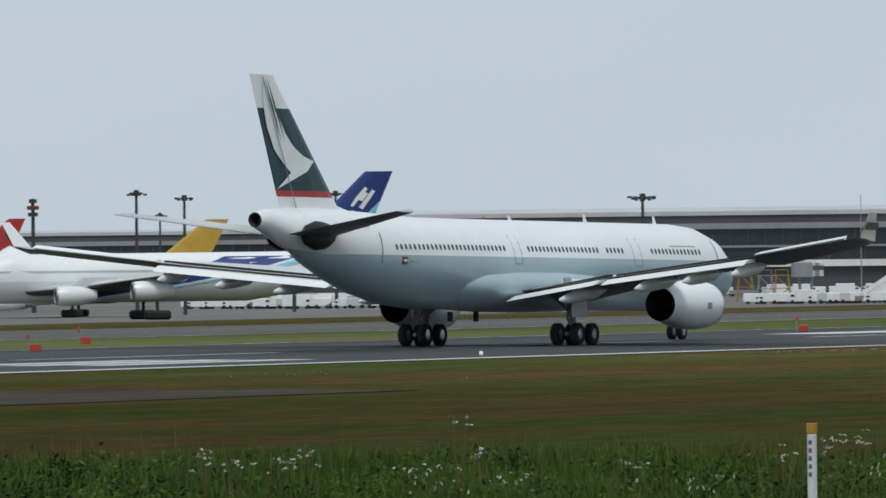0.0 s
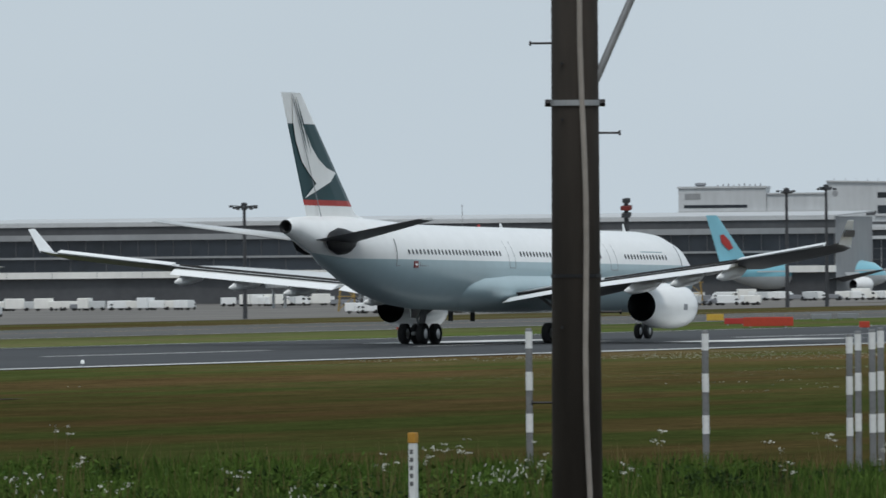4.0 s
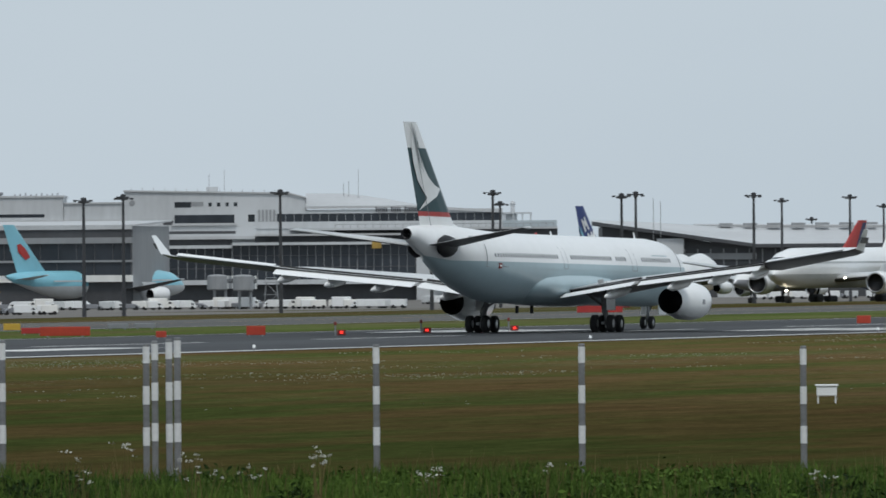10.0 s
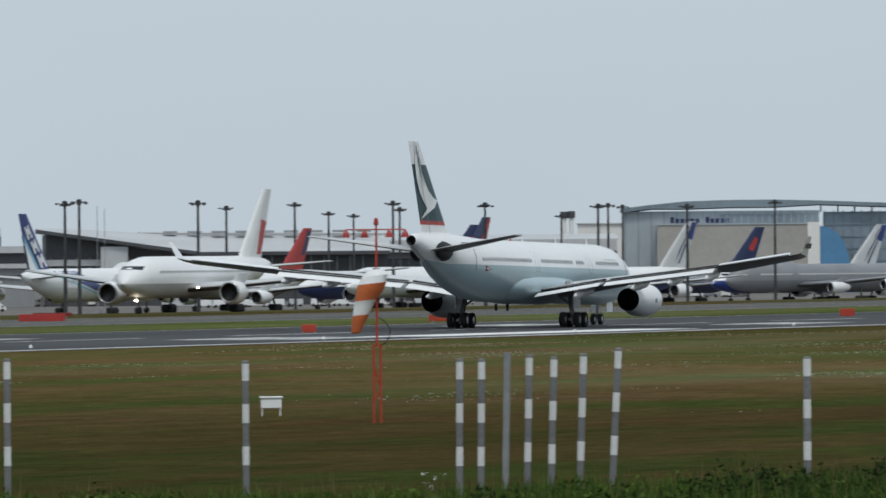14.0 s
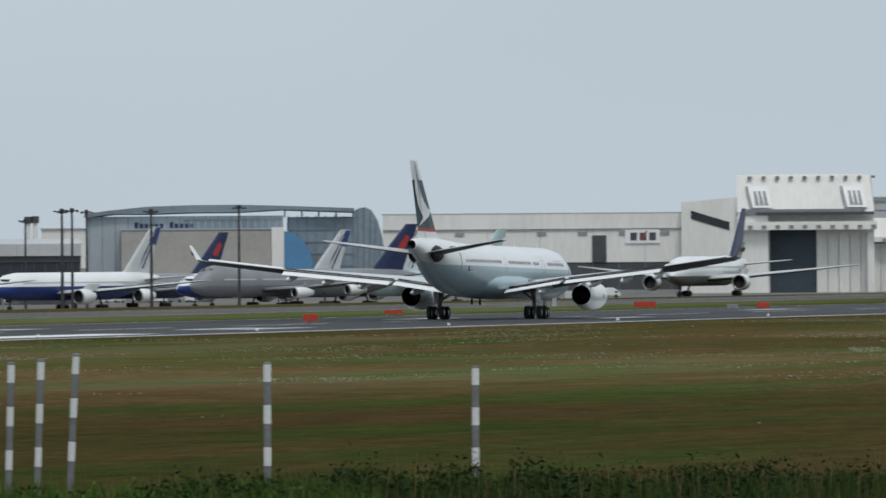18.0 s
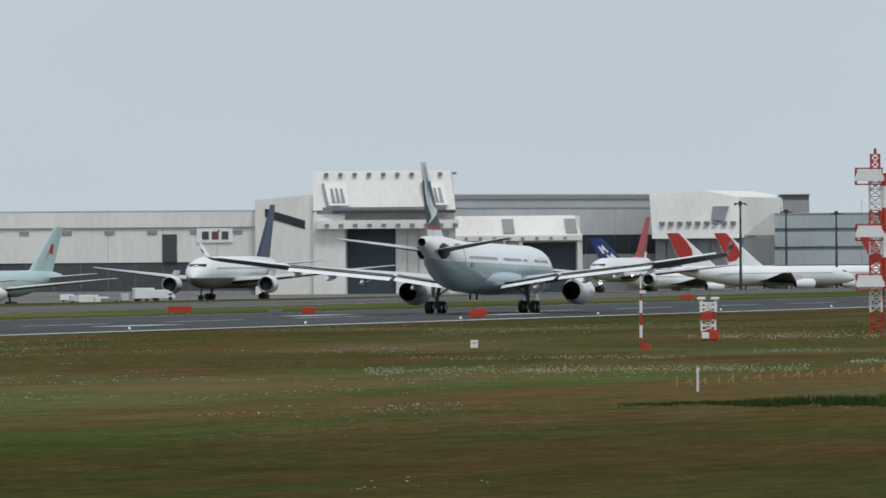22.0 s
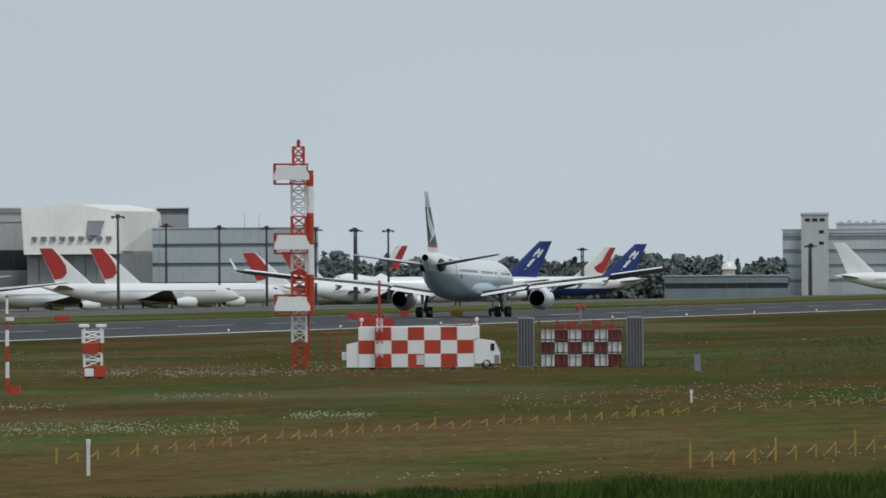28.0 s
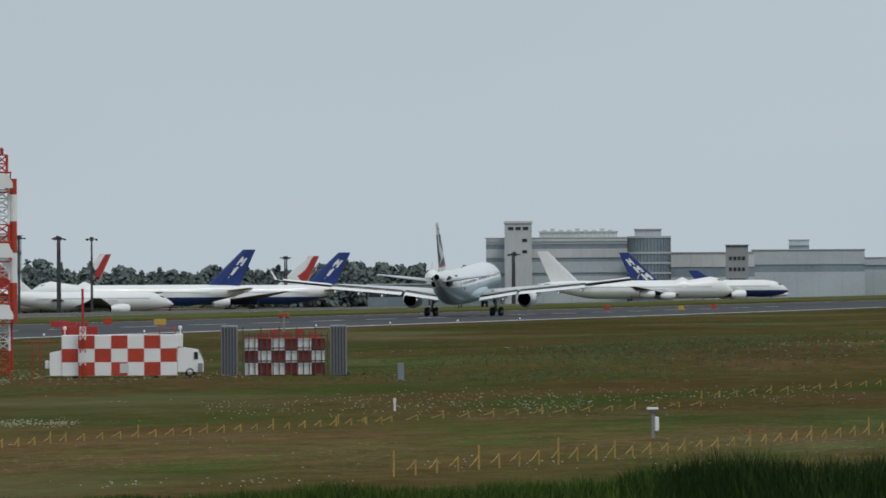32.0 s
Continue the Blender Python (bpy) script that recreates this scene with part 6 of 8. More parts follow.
for x in (-0.25, 0.25):
    part("lamp", lathe([(3.2, 0.04), (3.3, 0.12), (3.5, 0.1), (3.55, 0.02)], "z", 8, (x, 0, 0)), M_RED, field_mast)
part("lamp_arm", rod((-0.3, 0, 3.22), (0.3, 0, 3.22), 0.04, None, 5), M_STEEL, field_mast)
post = holder("pipe_frame", "rust-red pipe frame between tower and truck", "frame", m=pose(tx, ty, tz, 0, 0, 9))
for x in (-0.6, -1.1):
    part("upright", rod((x, 0.5, 0), (x, 0.5, 2.3), 0.05, None, 6), M_RUST, post)
part("crossbar", rod((-1.6, 0.5, 2.3), (0.3, 0.5, 2.3), 0.05, None, 6), M_RUST, post)

hx, hy, hz = (-161.80, 894.20, -0.00)
shelter = holder("equipment_shelter", "checkered equipment shelter between dark louvred screens", "shelter", m=pose(hx, hy, hz, 0, 0, 9))
part("body", box(1.5, 6.6, 0.5, 2.8, 0, 2.4, bevel=0.04), M_RUST, shelter)
checker(shelter, 1.5, 6.6, 0.5, 0.05, 2.36, 6, 3, M_MAROON)
for x0, x1 in ((0.0, 1.05), (6.95, 8.0)):
    scr = part("screen", box(x0, x1, 0.0, 3.0, 0, 3.2, bevel=0.04), M_GREY, shelter, "dark grey louvred screen")
    for k in range(5):
        part("louvre", box(x0 + 0.08 + k * 0.19, x0 + 0.2 + k * 0.19, -0.06, -0.003, 0.1, 3.1), M_BLDGDARK, scr)
for x in (2.6, 3.4, 4.2, 5.0, 5.9):
    part("roof_unit", box(x - 0.3, x + 0.3, 1.0, 1.8, 2.4, 2.95 if x in (3.4, 5.0) else 2.75), M_RUST, shelter)
for k in range(15):
    part("guard_bar", box(1.35 + 0.385 * k, 1.42 + 0.385 * k, 0.2, 0.27, 0, 2.75 if k % 3 else 3.1), M_BLDGDARK, shelter)
for z in (0.9, 1.72, 2.5):
    part("guard_rail", box(1.3, 6.8, 0.27, 0.33, z, z + 0.07), M_BLDGDARK, shelter)
part("lamp_pole", rod((4.0, 2.0, 2.4), (4.0, 2.0, 3.7), 0.05, None, 6), M_STEEL, shelter)
for s in (-0.2, 0.2):
    part("lamp", lathe([(3.65, 0.05), (3.75, 0.14), (3.95, 0.12), (4.0, 0.02)], "z", 8, (4.0 + s, 2.0, 0)), M_ORANGE, shelter)

lx, ly, lz = (-177.60, 838.00, -0.00)
lowt = holder("camera_frame", "low red and white frame with white cameras on top", "frame", m=pose(lx, ly, lz, 0, 0, 12))
for k, (a, b) in enumerate(((0, 0.7), (0.7, 1.5), (1.5, 2.1), (2.1, 2.75))):
    lattice(lowt, a, b, 0.5, M_ORANGE if k % 2 == 0 else M_WHITE, 0.35, 0.06)
part("cabinet", box(0.1, 0.75, -0.85, -0.55, 0.1, 0.8, bevel=0.03), M_ORANGE, lowt)
part("upper_cabinet", box(-0.55, 0.3, -0.7, -0.52, 1.5, 2.1, bevel=0.03), M_ORANGE, lowt)
part("white_cabinet", box(-0.5, 0.05, -0.72, -0.54, 0.15, 0.62, bevel=0.03), M_WHITE, lowt)
for x in (-0.6, 0.6):
    part("deck_rail", rod((x, -0.55, 2.1), (x, -0.55, 2.9), 0.05, None, 5), M_WHITE, lowt)
for s in (-1, 1):
    part("camera_housing", box(s * 0.5 - 0.32, s * 0.5 + 0.3, -0.15, 0.15, 3.0, 3.2, bevel=0.04), M_WHITE, lowt)
    part("camera_post", rod((s * 0.45, 0, 2.75), (s * 0.5, 0, 3.0), 0.05, None, 5), M_WHITE, lowt)

mx, my, mz = (-167.60, 769.00, -0.00)
monitor = holder("striped_mast", "slim red and white monitor mast with a red box", "mast", m=pose(mx, my, mz))
for k in range(6):
    part("mast_section", rod((0, 0, k * 0.82), (0, 0, (k + 1) * 0.82), 0.1 if k < 4 else 0.07, None, 8), M_ORANGE if k % 2 == 0 else M_WHITE, monitor)
part("top_ball", lathe([(4.92, 0.03), (5.0, 0.1), (5.1, 0.03)], "z", 8), M_RED, monitor)
part("box", box(0.2, 0.65, -0.2, 0.2, 0, 0.45), M_ORANGE, monitor)
part("camera", box(-0.05, 0.35, -0.12, 0.12, 3.75, 3.95), M_WHITE, monitor)

# windsock
wx, wy, wz = (-127.70, 363.20, -0.00)
wind = holder("windsock_mast", "orange lattice windsock mast with a lit cross-frame", "windsock mast", m=pose(wx, wy, wz, 0, 0, 18))
for x in (-0.13, 0.13):
    for y in (-0.1, 0.1):
        part("leg", rod((x, y, 0), (x, y, 3.0), 0.045, None, 6), M_ORANGE, wind)
part("cross_brace", rod((-0.13, -0.1, 0.8), (0.13, -0.1, 1.3), 0.03, None, 5, rod((0.13, -0.1, 1.3), (-0.13, -0.1, 2.2), 0.03, None, 5)), M_ORANGE, wind)
part("pole", rod((0, 0, 2.9), (0, 0, 7.5), 0.05, 0.04, 8), M_ORANGE, wind)
part("lamp_arm", rod((-1.15, 0, 7.35), (1.1, 0, 7.35), 0.03, None, 6, rod((0, -0.6, 7.35), (0, 0.6, 7.35), 0.03, None, 6)), M_ORANGE, wind)
for x, y in ((-1.15, 0), (1.1, 0), (-0.45, 0.3), (0.5, -0.3)):
    part("lamp_shade", lathe([(7.05, 0.16), (7.2, 0.12), (7.35, 0.03)], "z", 10, (x, y, 0)), M_RED, wind)
part("beacon", lathe([(7.5, 0.05), (7.55, 0.1), (7.75, 0.08), (7.8, 0.02)], "z", 8), M_RED, wind)
bm = bmesh.new()
prev = None
for k in range(9):
    p = (0.08 + 0.42 * math.sin(math.pi * k / 8) ** 0.7, 0, 4.0 - 0.14 * k)
    if prev:
        rod(prev, p, 0.02, None, 5, bm)
    prev = p
part("cable_loop", bm, M_GAP, wind)
sock = holder("windsock", "limp orange and white striped windsock", "windsock", m=pose(wx, wy, wz, 0, 0, 18))
prof = [(0.04, 5.84, 0.12, 0), (0.02, 5.78, 0.34, 0), (-0.02, 5.6, 0.48, 0), (-0.1, 5.3, 0.54, 0), (-0.2, 5.05, 0.51, 1), (-0.36, 4.66, 0.42, 1), (-0.42, 4.5, 0.37, 0), (-0.55, 4.1, 0.31, 0), (-0.6, 3.95, 0.29, 1), (-0.74, 3.45, 0.19, 1), (-0.75, 3.4, 0.12, 1)]
for k, ((xa, za, ra, ca), (xb, zb, rb, cb)) in enumerate(zip(prof, prof[1:])):
    rings = []
    for x, z, r in ((xa, za, ra), (xb, zb, rb)):
        rings.append([(x - 0.05 + r * math.cos(2 * math.pi * i / 16) * (1 + 0.07 * math.sin(3 * i + 9 * z)), r * math.sin(2 * math.pi * i / 16), z + 0.1 * r * math.cos(2 * math.pi * i / 16)) for i in range(16)])
    part("sock_band", loft(rings, cap=False), M_SOCK if cb else M_WHITE, sock, smooth=True)
part("hoop", lathe([(-0.02, 0.12), (0.02, 0.15), (0.06, 0.12)], "z", 16, (0.0, 0, 5.84)), M_STEEL, sock)

# small boxes, signs and lights along the runway edge
bx, by, bz = (-138.00, 379.70, -0.00)
screen_box = holder("instrument_box", "small white louvred instrument box on legs", "instrument box", m=pose(bx, by, bz, 0, 0, 20))
part("case", box(-0.42, 0.42, -0.3, 0.3, 0.3, 0.7, bevel=0.03), M_WHITE, screen_box)
part("lid", box(-0.47, 0.47, -0.35, 0.35, 0.703, 0.78, bevel=0.02), M_WHITE, screen_box)
for x in (-0.36, 0.36):
    for y in (-0.24, 0.24):
        part("leg", rod((x, y, 0), (x, y, 0.3), 0.03, None, 6), M_WHITE, screen_box)


def marker_board(spot, w, h, paint, label, turn=25):
    x, y, z = spot
    b = holder("marker_board", label, "marker board", m=pose(x, y, z, 0, 0, turn))
    part("board", box(-w / 2, w / 2, -0.15, 0.15, 0.12, h, bevel=0.03), paint, b)
    for s in (-0.35, 0.35):
        part("foot", box(w * s - 0.06, w * s + 0.06, -0.3, 0.3, 0, 0.13), M_GREY, b)
    return b


def edge_light(spot, paint, lit=False):
    x, y, z = spot
    b = holder("obstruction_light", "low orange-red box with a lamp post" if not lit else "lit red lamp box beside the runway", "runway light", m=pose(x, y, z, 0, 0, 25))
    part("box", box(-0.1, 0.55, -0.25, 0.25, 0.05, 0.5, bevel=0.03), paint, b)
    part("stalk", rod((-0.25, 0, 0), (-0.25, 0, 0.85), 0.06, None, 6), M_GREY, b)
    part("lamp", lathe([(0.85, 0.05), (0.9, 0.13), (1.1, 0.1), (1.15, 0.02)], "z", 8, (-0.25, 0, 0)), M_MAROON if lit else paint, b)
    if lit:
        part("lamp_face", box(0.12, 0.32, -0.28, -0.252, 0.2, 0.38), M_REDLIGHT, b)


for spot in ((-314.10, 521.80, -0.00), (-335.90, 564.60, -0.00), (-306.70, 613.60, -0.00), (-308.50, 617.20, -0.00)):
    edge_light(spot, M_ORANGE)
for spot in ((-300.20, 713.40, -0.00), (-300.40, 731.70, -0.00), (-300.20, 750.20, -0.00)):
    edge_light(spot, M_MAROON, True)
for spot, w, h, paint, label in (((-306.60, 711.80, -0.00), 1.5, 0.85, M_ORANGE, "orange-red marker board by the runway"), ((-323.70, 713.00, -0.00), 4.0, 0.85, M_ORANGE, "long orange-red marker board"), ((-337.30, 736.40, -0.00), 1.8, 0.6, M_RED, "red sign board with unreadable letters"),
                                 ((-356.40, 773.90, -0.01), 1.5, 0.7, M_YELLOW, "yellow sign board beside the taxiway"), ((-352.10, 786.80, -0.01), 1.8, 0.55, M_GREY, "dark grey sign back beside the taxiway"), ((-352.00, 792.40, -0.01), 1.8, 0.55, M_GREY, "dark grey sign back beside the taxiway"),
                                 ((-307.40, 695.10, -0.00), 0.8, 0.6, M_ORANGE, "small orange-red box beside the taxiway"), ((-454.90, 1170.70, -0.59), 5.0, 0.6, M_MAROON, "red sign board on the far grass"), ((-389.30, 998.80, -0.12), 5.0, 0.9, M_RED, "red sign board on the far grass"),
                                 ((-324.50, 943.80, -0.00), 3.0, 0.8, M_ORANGE, "orange-red marker board by the runway"), ((-288.30, 802.80, -0.00), 1.2, 0.8, M_ORANGE, "orange-red marker board by the runway"),
                                 ((-293.60, 981.90, -0.00), 1.5, 0.9, M_ORANGE, "orange-red marker board by the runway"), ((-297.60, 1191.30, -0.00), 1.5, 0.9, M_ORANGE, "orange-red marker board by the runway"), ((-267.20, 1145.10, -0.00), 1.5, 0.9, M_ORANGE, "orange-red marker board by the runway"), ((-323.40, 1115.90, -0.00), 2.2, 0.6, M_ORANGE, "low orange-red board beside the taxiway"),
                                 ((-323.60, 1232.90, -0.00), 2.8, 0.9, M_ORANGE, "orange-red marker board by the runway"), ((-258.80, 1108.10, -0.00), 1.6, 0.9, M_ORANGE, "orange-red marker board by the runway"), ((-303.90, 1200.90, -0.00), 1.4, 0.6, M_GREY, "dark grey sign back beside the taxiway"),
                                 ((-246.60, 1314.90, -0.00), 4.0, 1.2, M_RED, "red sign board with pale bars"), ((-287.70, 1529.00, -0.00), 2.4, 0.9, M_RED, "red sign board by the far runway"), ((-282.50, 1575.70, -0.00), 1.6, 0.9, M_YELLOW, "small yellow sign board"), ((-322.80, 1510.90, -0.00), 2.0, 0.8, M_ORANGE, "orange-red marker board by the runway"),
                                 ((-280.60, 1495.80, -0.00), 2.2, 0.9, M_RED, "red sign board by the far runway"), ((-293.40, 1597.10, -0.00), 1.2, 1.0, M_ORANGE, "orange-red marker board by the runway"), ((-285.20, 2081.60, -0.00), 1.0, 1.0, M_ORANGE, "orange-red marker board by the runway"), ((-268.90, 2060.40, -0.00), 1.0, 0.9, M_YELLOW, "small yellow sign board"), ((-268.90, 2112.70, -0.00), 1.0, 0.9, M_ORANGE, "orange-red marker board by the runway")):
    marker_board(spot, w, h, paint, label)
sg = (-181.80, 781.00, -0.00)
sign = holder("distance_sign", "small white two-panel sign on the grass", "sign", m=pose(*sg, 0, 0, 12))
for x in (-0.13, 0.13):
    part("panel", box(x - 0.12, x + 0.12, -0.08, 0.08, 0.1, 0.62), M_WHITE, sign)
part("bar", box(-0.22, 0.22, -0.1, -0.082, 0.4, 0.44), M_GREY, sign)
gb = (-145.60, 862.40, -0.00)
grey = holder("grey_cabinet", "slim blue-grey equipment cabinet", "cabinet", m=pose(*gb, 0, 0, 9))
part("case", box(-0.19, 0.19, -0.2, 0.2, 0.03, 1.05, bevel=0.02), M_HANG, grey)
part("plinth", box(-0.3, 0.3, -0.25, 0.25, 0, 0.03), M_GREY, grey)

for k in range(22):
    y = 420 + 60 * k
    x = -259.6 + 0.01 * (y - 500)
    lamp = holder("runway_edge_light", "small white dome light on the runway edge", "runway light", group="runway edge lights", m=pose(x, y, lie(x, y)))
    part("stem", rod((0, 0, 0), (0, 0, 0.22), 0.05, None, 6), M_GREY, lamp)
    part("dome", lathe([(0.22, 0.11), (0.34, 0.11), (0.42, 0.06), (0.44, 0.01)], "z", 10), M_WHITE, lamp)

# ---- fence posts on the bank ----
def post_at(x, y, top, lean=0.0, r=0.056, k=0.955, plain=False):
    z = lie(x, y)
    h = (top - z) / math.cos(radians(lean))
    foot = x - (top - z) * math.tan(radians(lean))
    p = holder("fence_post", "plain galvanised pipe among the banded fence posts" if plain else "round grey fence post with white reflective bands", "post", group="banded fence posts", m=pose(foot, y, z, 0, lean, 0))
    part("shaft", rod((0, 0, -0.05), (0, 0, h - 0.003), r, r, 12), M_STEEL if plain else M_POST, p, smooth=False)
    part("cap", rod((0, 0, h - 0.002), (0, 0, h + 0.025), r * 1.02, r * 0.8, 12), M_POST, p)
    for a, b in ((0.03, 0.33 * k), (0.74 * k, 1.07 * k), (1.48 * k, 1.81 * k)):
        part("white_band", rod((0, 0, h - b), (0, 0, h - a), r + 0.003, None, 12), M_STEEL if plain else M_POSTWHITE, p)


for x, y, top, lean in ((-71.857, 148.532, 4.835, 0), (-69.595, 150.707, 4.763, 0), (-68.186, 153.540, 4.668, 0.15), (-69.268, 156.342, 4.690, 0.1), (-67.024, 151.868, 4.758, -0.1), (-66.087, 150.095, 4.802, 0.1), (-65.340, 156.942, 4.607, 0), (-62.767, 160.138, 4.571, 0), (-60.510, 165.271, 4.466, 0)):
    post_at(x, y, top, lean)
for n, (x, y, top, lean) in enumerate(((-55.84, 162.69, 4.507, 0.5), (-55.5, 162.8, 4.504, 0.8), (-55.1, 162.93, 4.599, 1.3), (-54.76, 163.05, 4.567, 1.5), (-54.38, 163.18, 4.534, 1.8), (-53.92, 163.33, 4.579, 2.2), (-53.38, 163.51, 4.664, 3.2))):
    post_at(x, y, top, lean, plain=n == 2)
for x, y, top, lean in ((-69.28, 226.62, 3.847, 0.2), (-67.41, 237.59, 3.614, 0.2)):
    post_at(x, y, top, lean, 0.088, 1.3)

# ---- utility pole ----
ux, uy = (-30.185, 63.157, -0.00, 6.217)[:2]
uz = lie(ux, uy)
pole = holder("utility_pole", "tall weathered dark concrete utility pole", "utility pole", m=pose(ux, uy, uz, 0, 0.2, 25))
part("shaft", rod((0, 0, -0.2), (0, 0, 9.5), 0.185, 0.148, 24), M_POLE, pole, smooth=True)
zc = 7.189 - uz
zd = 5.955 - uz
collar = part("collar", rod((0, 0, zc - 0.02), (0, 0, zc + 0.02), 0.185, None, 20), M_STEEL, pole, "steel pole band")
for s in (-1, 1):
    part("bolt", rod((s * 0.16, -0.03, zc), (s * 0.215, -0.03, zc), 0.026, None, 8), M_DARKMETAL, collar)
part("lower_band", rod((0, 0, zd - 0.012), (0, 0, zd + 0.012), 0.181, None, 20), M_DARKMETAL, pole)
for k, (px_side, zpix) in enumerate(((-1, 7.617), (1, 6.975), (1, 5.697), (-1, 5.052))):
    zz = zpix - uz
    st = part("step_bolt", rod((px_side * 0.15, 0, zz), (px_side * 0.31, 0, zz), 0.009, None, 6), M_DARKMETAL, pole)
    part("bolt_head", rod((px_side * 0.31, 0, zz), (px_side * 0.325, 0, zz), 0.018, None, 8), M_DARKMETAL, st)
rings = []
for k in range(25):
    z = 0.1 + k * 0.36
    c = (0.0 + 0.012 * math.sin(k * 0.9) + 0.1 * (1 - k / 24), -0.183 + 0.022 * k / 24)
    rings.append([(c[0] + 0.02 * math.cos(2 * math.pi * i / 8), c[1] + 0.02 * math.sin(2 * math.pi * i / 8), z) for i in range(8)])
part("cable_conduit", loft(rings), M_CABLE, pole, "pale cable running down the pole")
bk = 7.330 - uz
part("brace", rod((0.14, 0, bk), (1.05, 0, bk + 2.05), 0.028, None, 10), M_STEEL, pole, "slanting steel brace")
for z, x in ((zc + 0.75, 0.14), (zc + 0.28, -0.09), (zc - 0.12, -0.09), (zc - 1.6, -0.1)):
    part("bolt_hole", rod((x, -0.13, z), (x, -0.178, z), 0.011, None, 8), M_GAP, pole)

# marker stakes
for t_s, h, label, cap in (((-49.079, 98.444, -0.00, 4.122), 0, "white square stake with an orange cap in the grass", True), ((-37.143, 165.276, -0.00, 3.493), 0, "white stake with a grey lamp head", False)):
    x, y = t_s[0], t_s[1]
    top = t_s[2] + t_s[3]
    z = lie(x, y)
    st = holder("marker_stake", label, "stake", m=pose(x, y, z))
    part("shaft", box(-0.042, 0.042, -0.042, 0.042, -0.05, top - z - 0.12, bevel=0.008), M_POSTWHITE, st)
    for k in range(5 if cap else 0):
        part("lettering_bar", box(-0.022, 0.018, -0.0445, -0.0422, top - z - 0.24 - 0.09 * k, top - z - 0.19 - 0.09 * k), M_WINGDARK, st)
    part("cap", box(-0.047, 0.047, -0.047, 0.047, top - z - 0.118, top - z, bevel=0.008), M_CAP if cap else M_GREY, st)
for spot, h in (((-121.60, 570.30, -0.00), 1.1), ((-126.20, 727.70, -0.00), 0.6)):
    st = holder("marker_stake", "slim white marker stake in the grass", "stake", m=pose(*spot))
    part("shaft", box(-0.048, 0.048, -0.048, 0.048, -0.05, h - 0.2, bevel=0.008), M_POSTWHITE, st)
    part("cap", box(-0.06, 0.06, -0.06, 0.06, h - 0.2, h, bevel=0.008), M_POSTWHITE, st)


cx, cy, cz = (-104.70, 648.90, -0.00)
field_cam = holder("field_camera", "small grey camera head on a white post in the grass", "camera", m=pose(cx, cy, cz, 0, 0, 10))
part("post", box(-0.06, 0.06, -0.06, 0.06, -0.05, 1.02, bevel=0.01), M_GREY, field_cam)
part("side_box", box(0.065, 0.22, -0.1, 0.1, 0.28, 0.82, bevel=0.02), M_WHITE, field_cam)
part("camera_head", box(-0.1, 0.16, -0.1, 0.1, 0.95, 1.08, bevel=0.02), M_WINGDARK, field_cam)
part("hood", box(-0.24, 0.2, -0.12, 0.12, 1.083, 1.17, bevel=0.02), M_WHITE, field_cam)
# ---- service vehicles and clutter on the apron ----
def van(spot, turn, paint, kind):
    x, y, z = spot
    names = {"van": "white airport service van on the apron", "box": "boxy catering truck on the apron", "cart": "covered baggage cart on the apron", "tug": "low pale towing tractor on the apron", "stairs": "white mobile boarding stairs truck"}
    v = holder({"van": "service_van", "box": "catering_truck", "cart": "baggage_cart", "tug": "tow_tractor", "stairs": "boarding_stairs"}[kind], names[kind], "service vehicle", m=pose(x, y, z + 0.03, 0, 0, turn))
    L, W, H = {"van": (4.6, 1.8, 1.95), "box": (5.4, 2.2, 2.5), "cart": (3.2, 1.6, 1.9), "tug": (4.0, 1.9, 1.3), "stairs": (8.5, 2.2, 1.6)}[kind]
    part("body", box(-L / 2, L * (0.22 if kind != "cart" else 0.5), -W / 2, W / 2, 0.42, H, bevel=0.08), paint, v)
    if kind != "cart":
        cab = part("cab", loft([[(L * 0.225, s * W * 0.48, zz) for s, zz in ((-1, 0.4), (1, 0.4), (1, H * 0.8 if kind == "box" else H), (-1, H * 0.8 if kind == "box" else H))], [(L * 0.4, s * W * 0.47, zz) for s, zz in ((-1, 0.4), (1, 0.4), (1, H * 0.7), (-1, H * 0.7))], [(L * 0.5, s * W * 0.44, zz) for s, zz in ((-1, 0.4), (1, 0.4), (1, H * 0.45), (-1, H * 0.45))]]), paint, v)
        for s in (-1, 1):
            part("side_window", box(L * 0.26, L * 0.38, s * W * 0.485 - 0.015, s * W * 0.485 + 0.015, H * 0.5, H * 0.66), M_GLASS, cab)
        part("windscreen", plate([(L * 0.405, -W * 0.4, H * 0.68), (L * 0.405, W * 0.4, H * 0.68), (L * 0.485, W * 0.38, H * 0.48), (L * 0.485, -W * 0.38, H * 0.48)], (0.8, 0, 0.5), 0.02), M_GLASS, cab)
    for xx in (-L * 0.32, L * 0.32):
        for s in (-1, 1):
            part("wheel", lathe([(-0.12, 0.05), (-0.12, 0.36), (0.12, 0.36), (0.12, 0.05)], "y", 10, (xx, s * W * 0.43, 0.36)), M_TYRE, v)
    if kind == "stairs":
        st = part("stair_flight", plate([(L * 0.15, -0.9, 1.4), (-L * 0.5, -0.9, 5.0), (-L * 0.62, -0.9, 5.0), (-L * 0.62, -0.9, 4.2), (-L * 0.5, -0.9, 3.9), (L * 0.1, -0.9, 0.9)], (0, 1, 0), 1.8), M_WHITE, v, "enclosed white stair flight")
        for k in range(3):
            part("stair_window", box(-L * (0.1 + 0.13 * k), -L * (0.04 + 0.13 * k), -0.95, -0.905, 2.3 + 0.75 * k, 2.9 + 0.75 * k), M_GLASS, st)
    return v


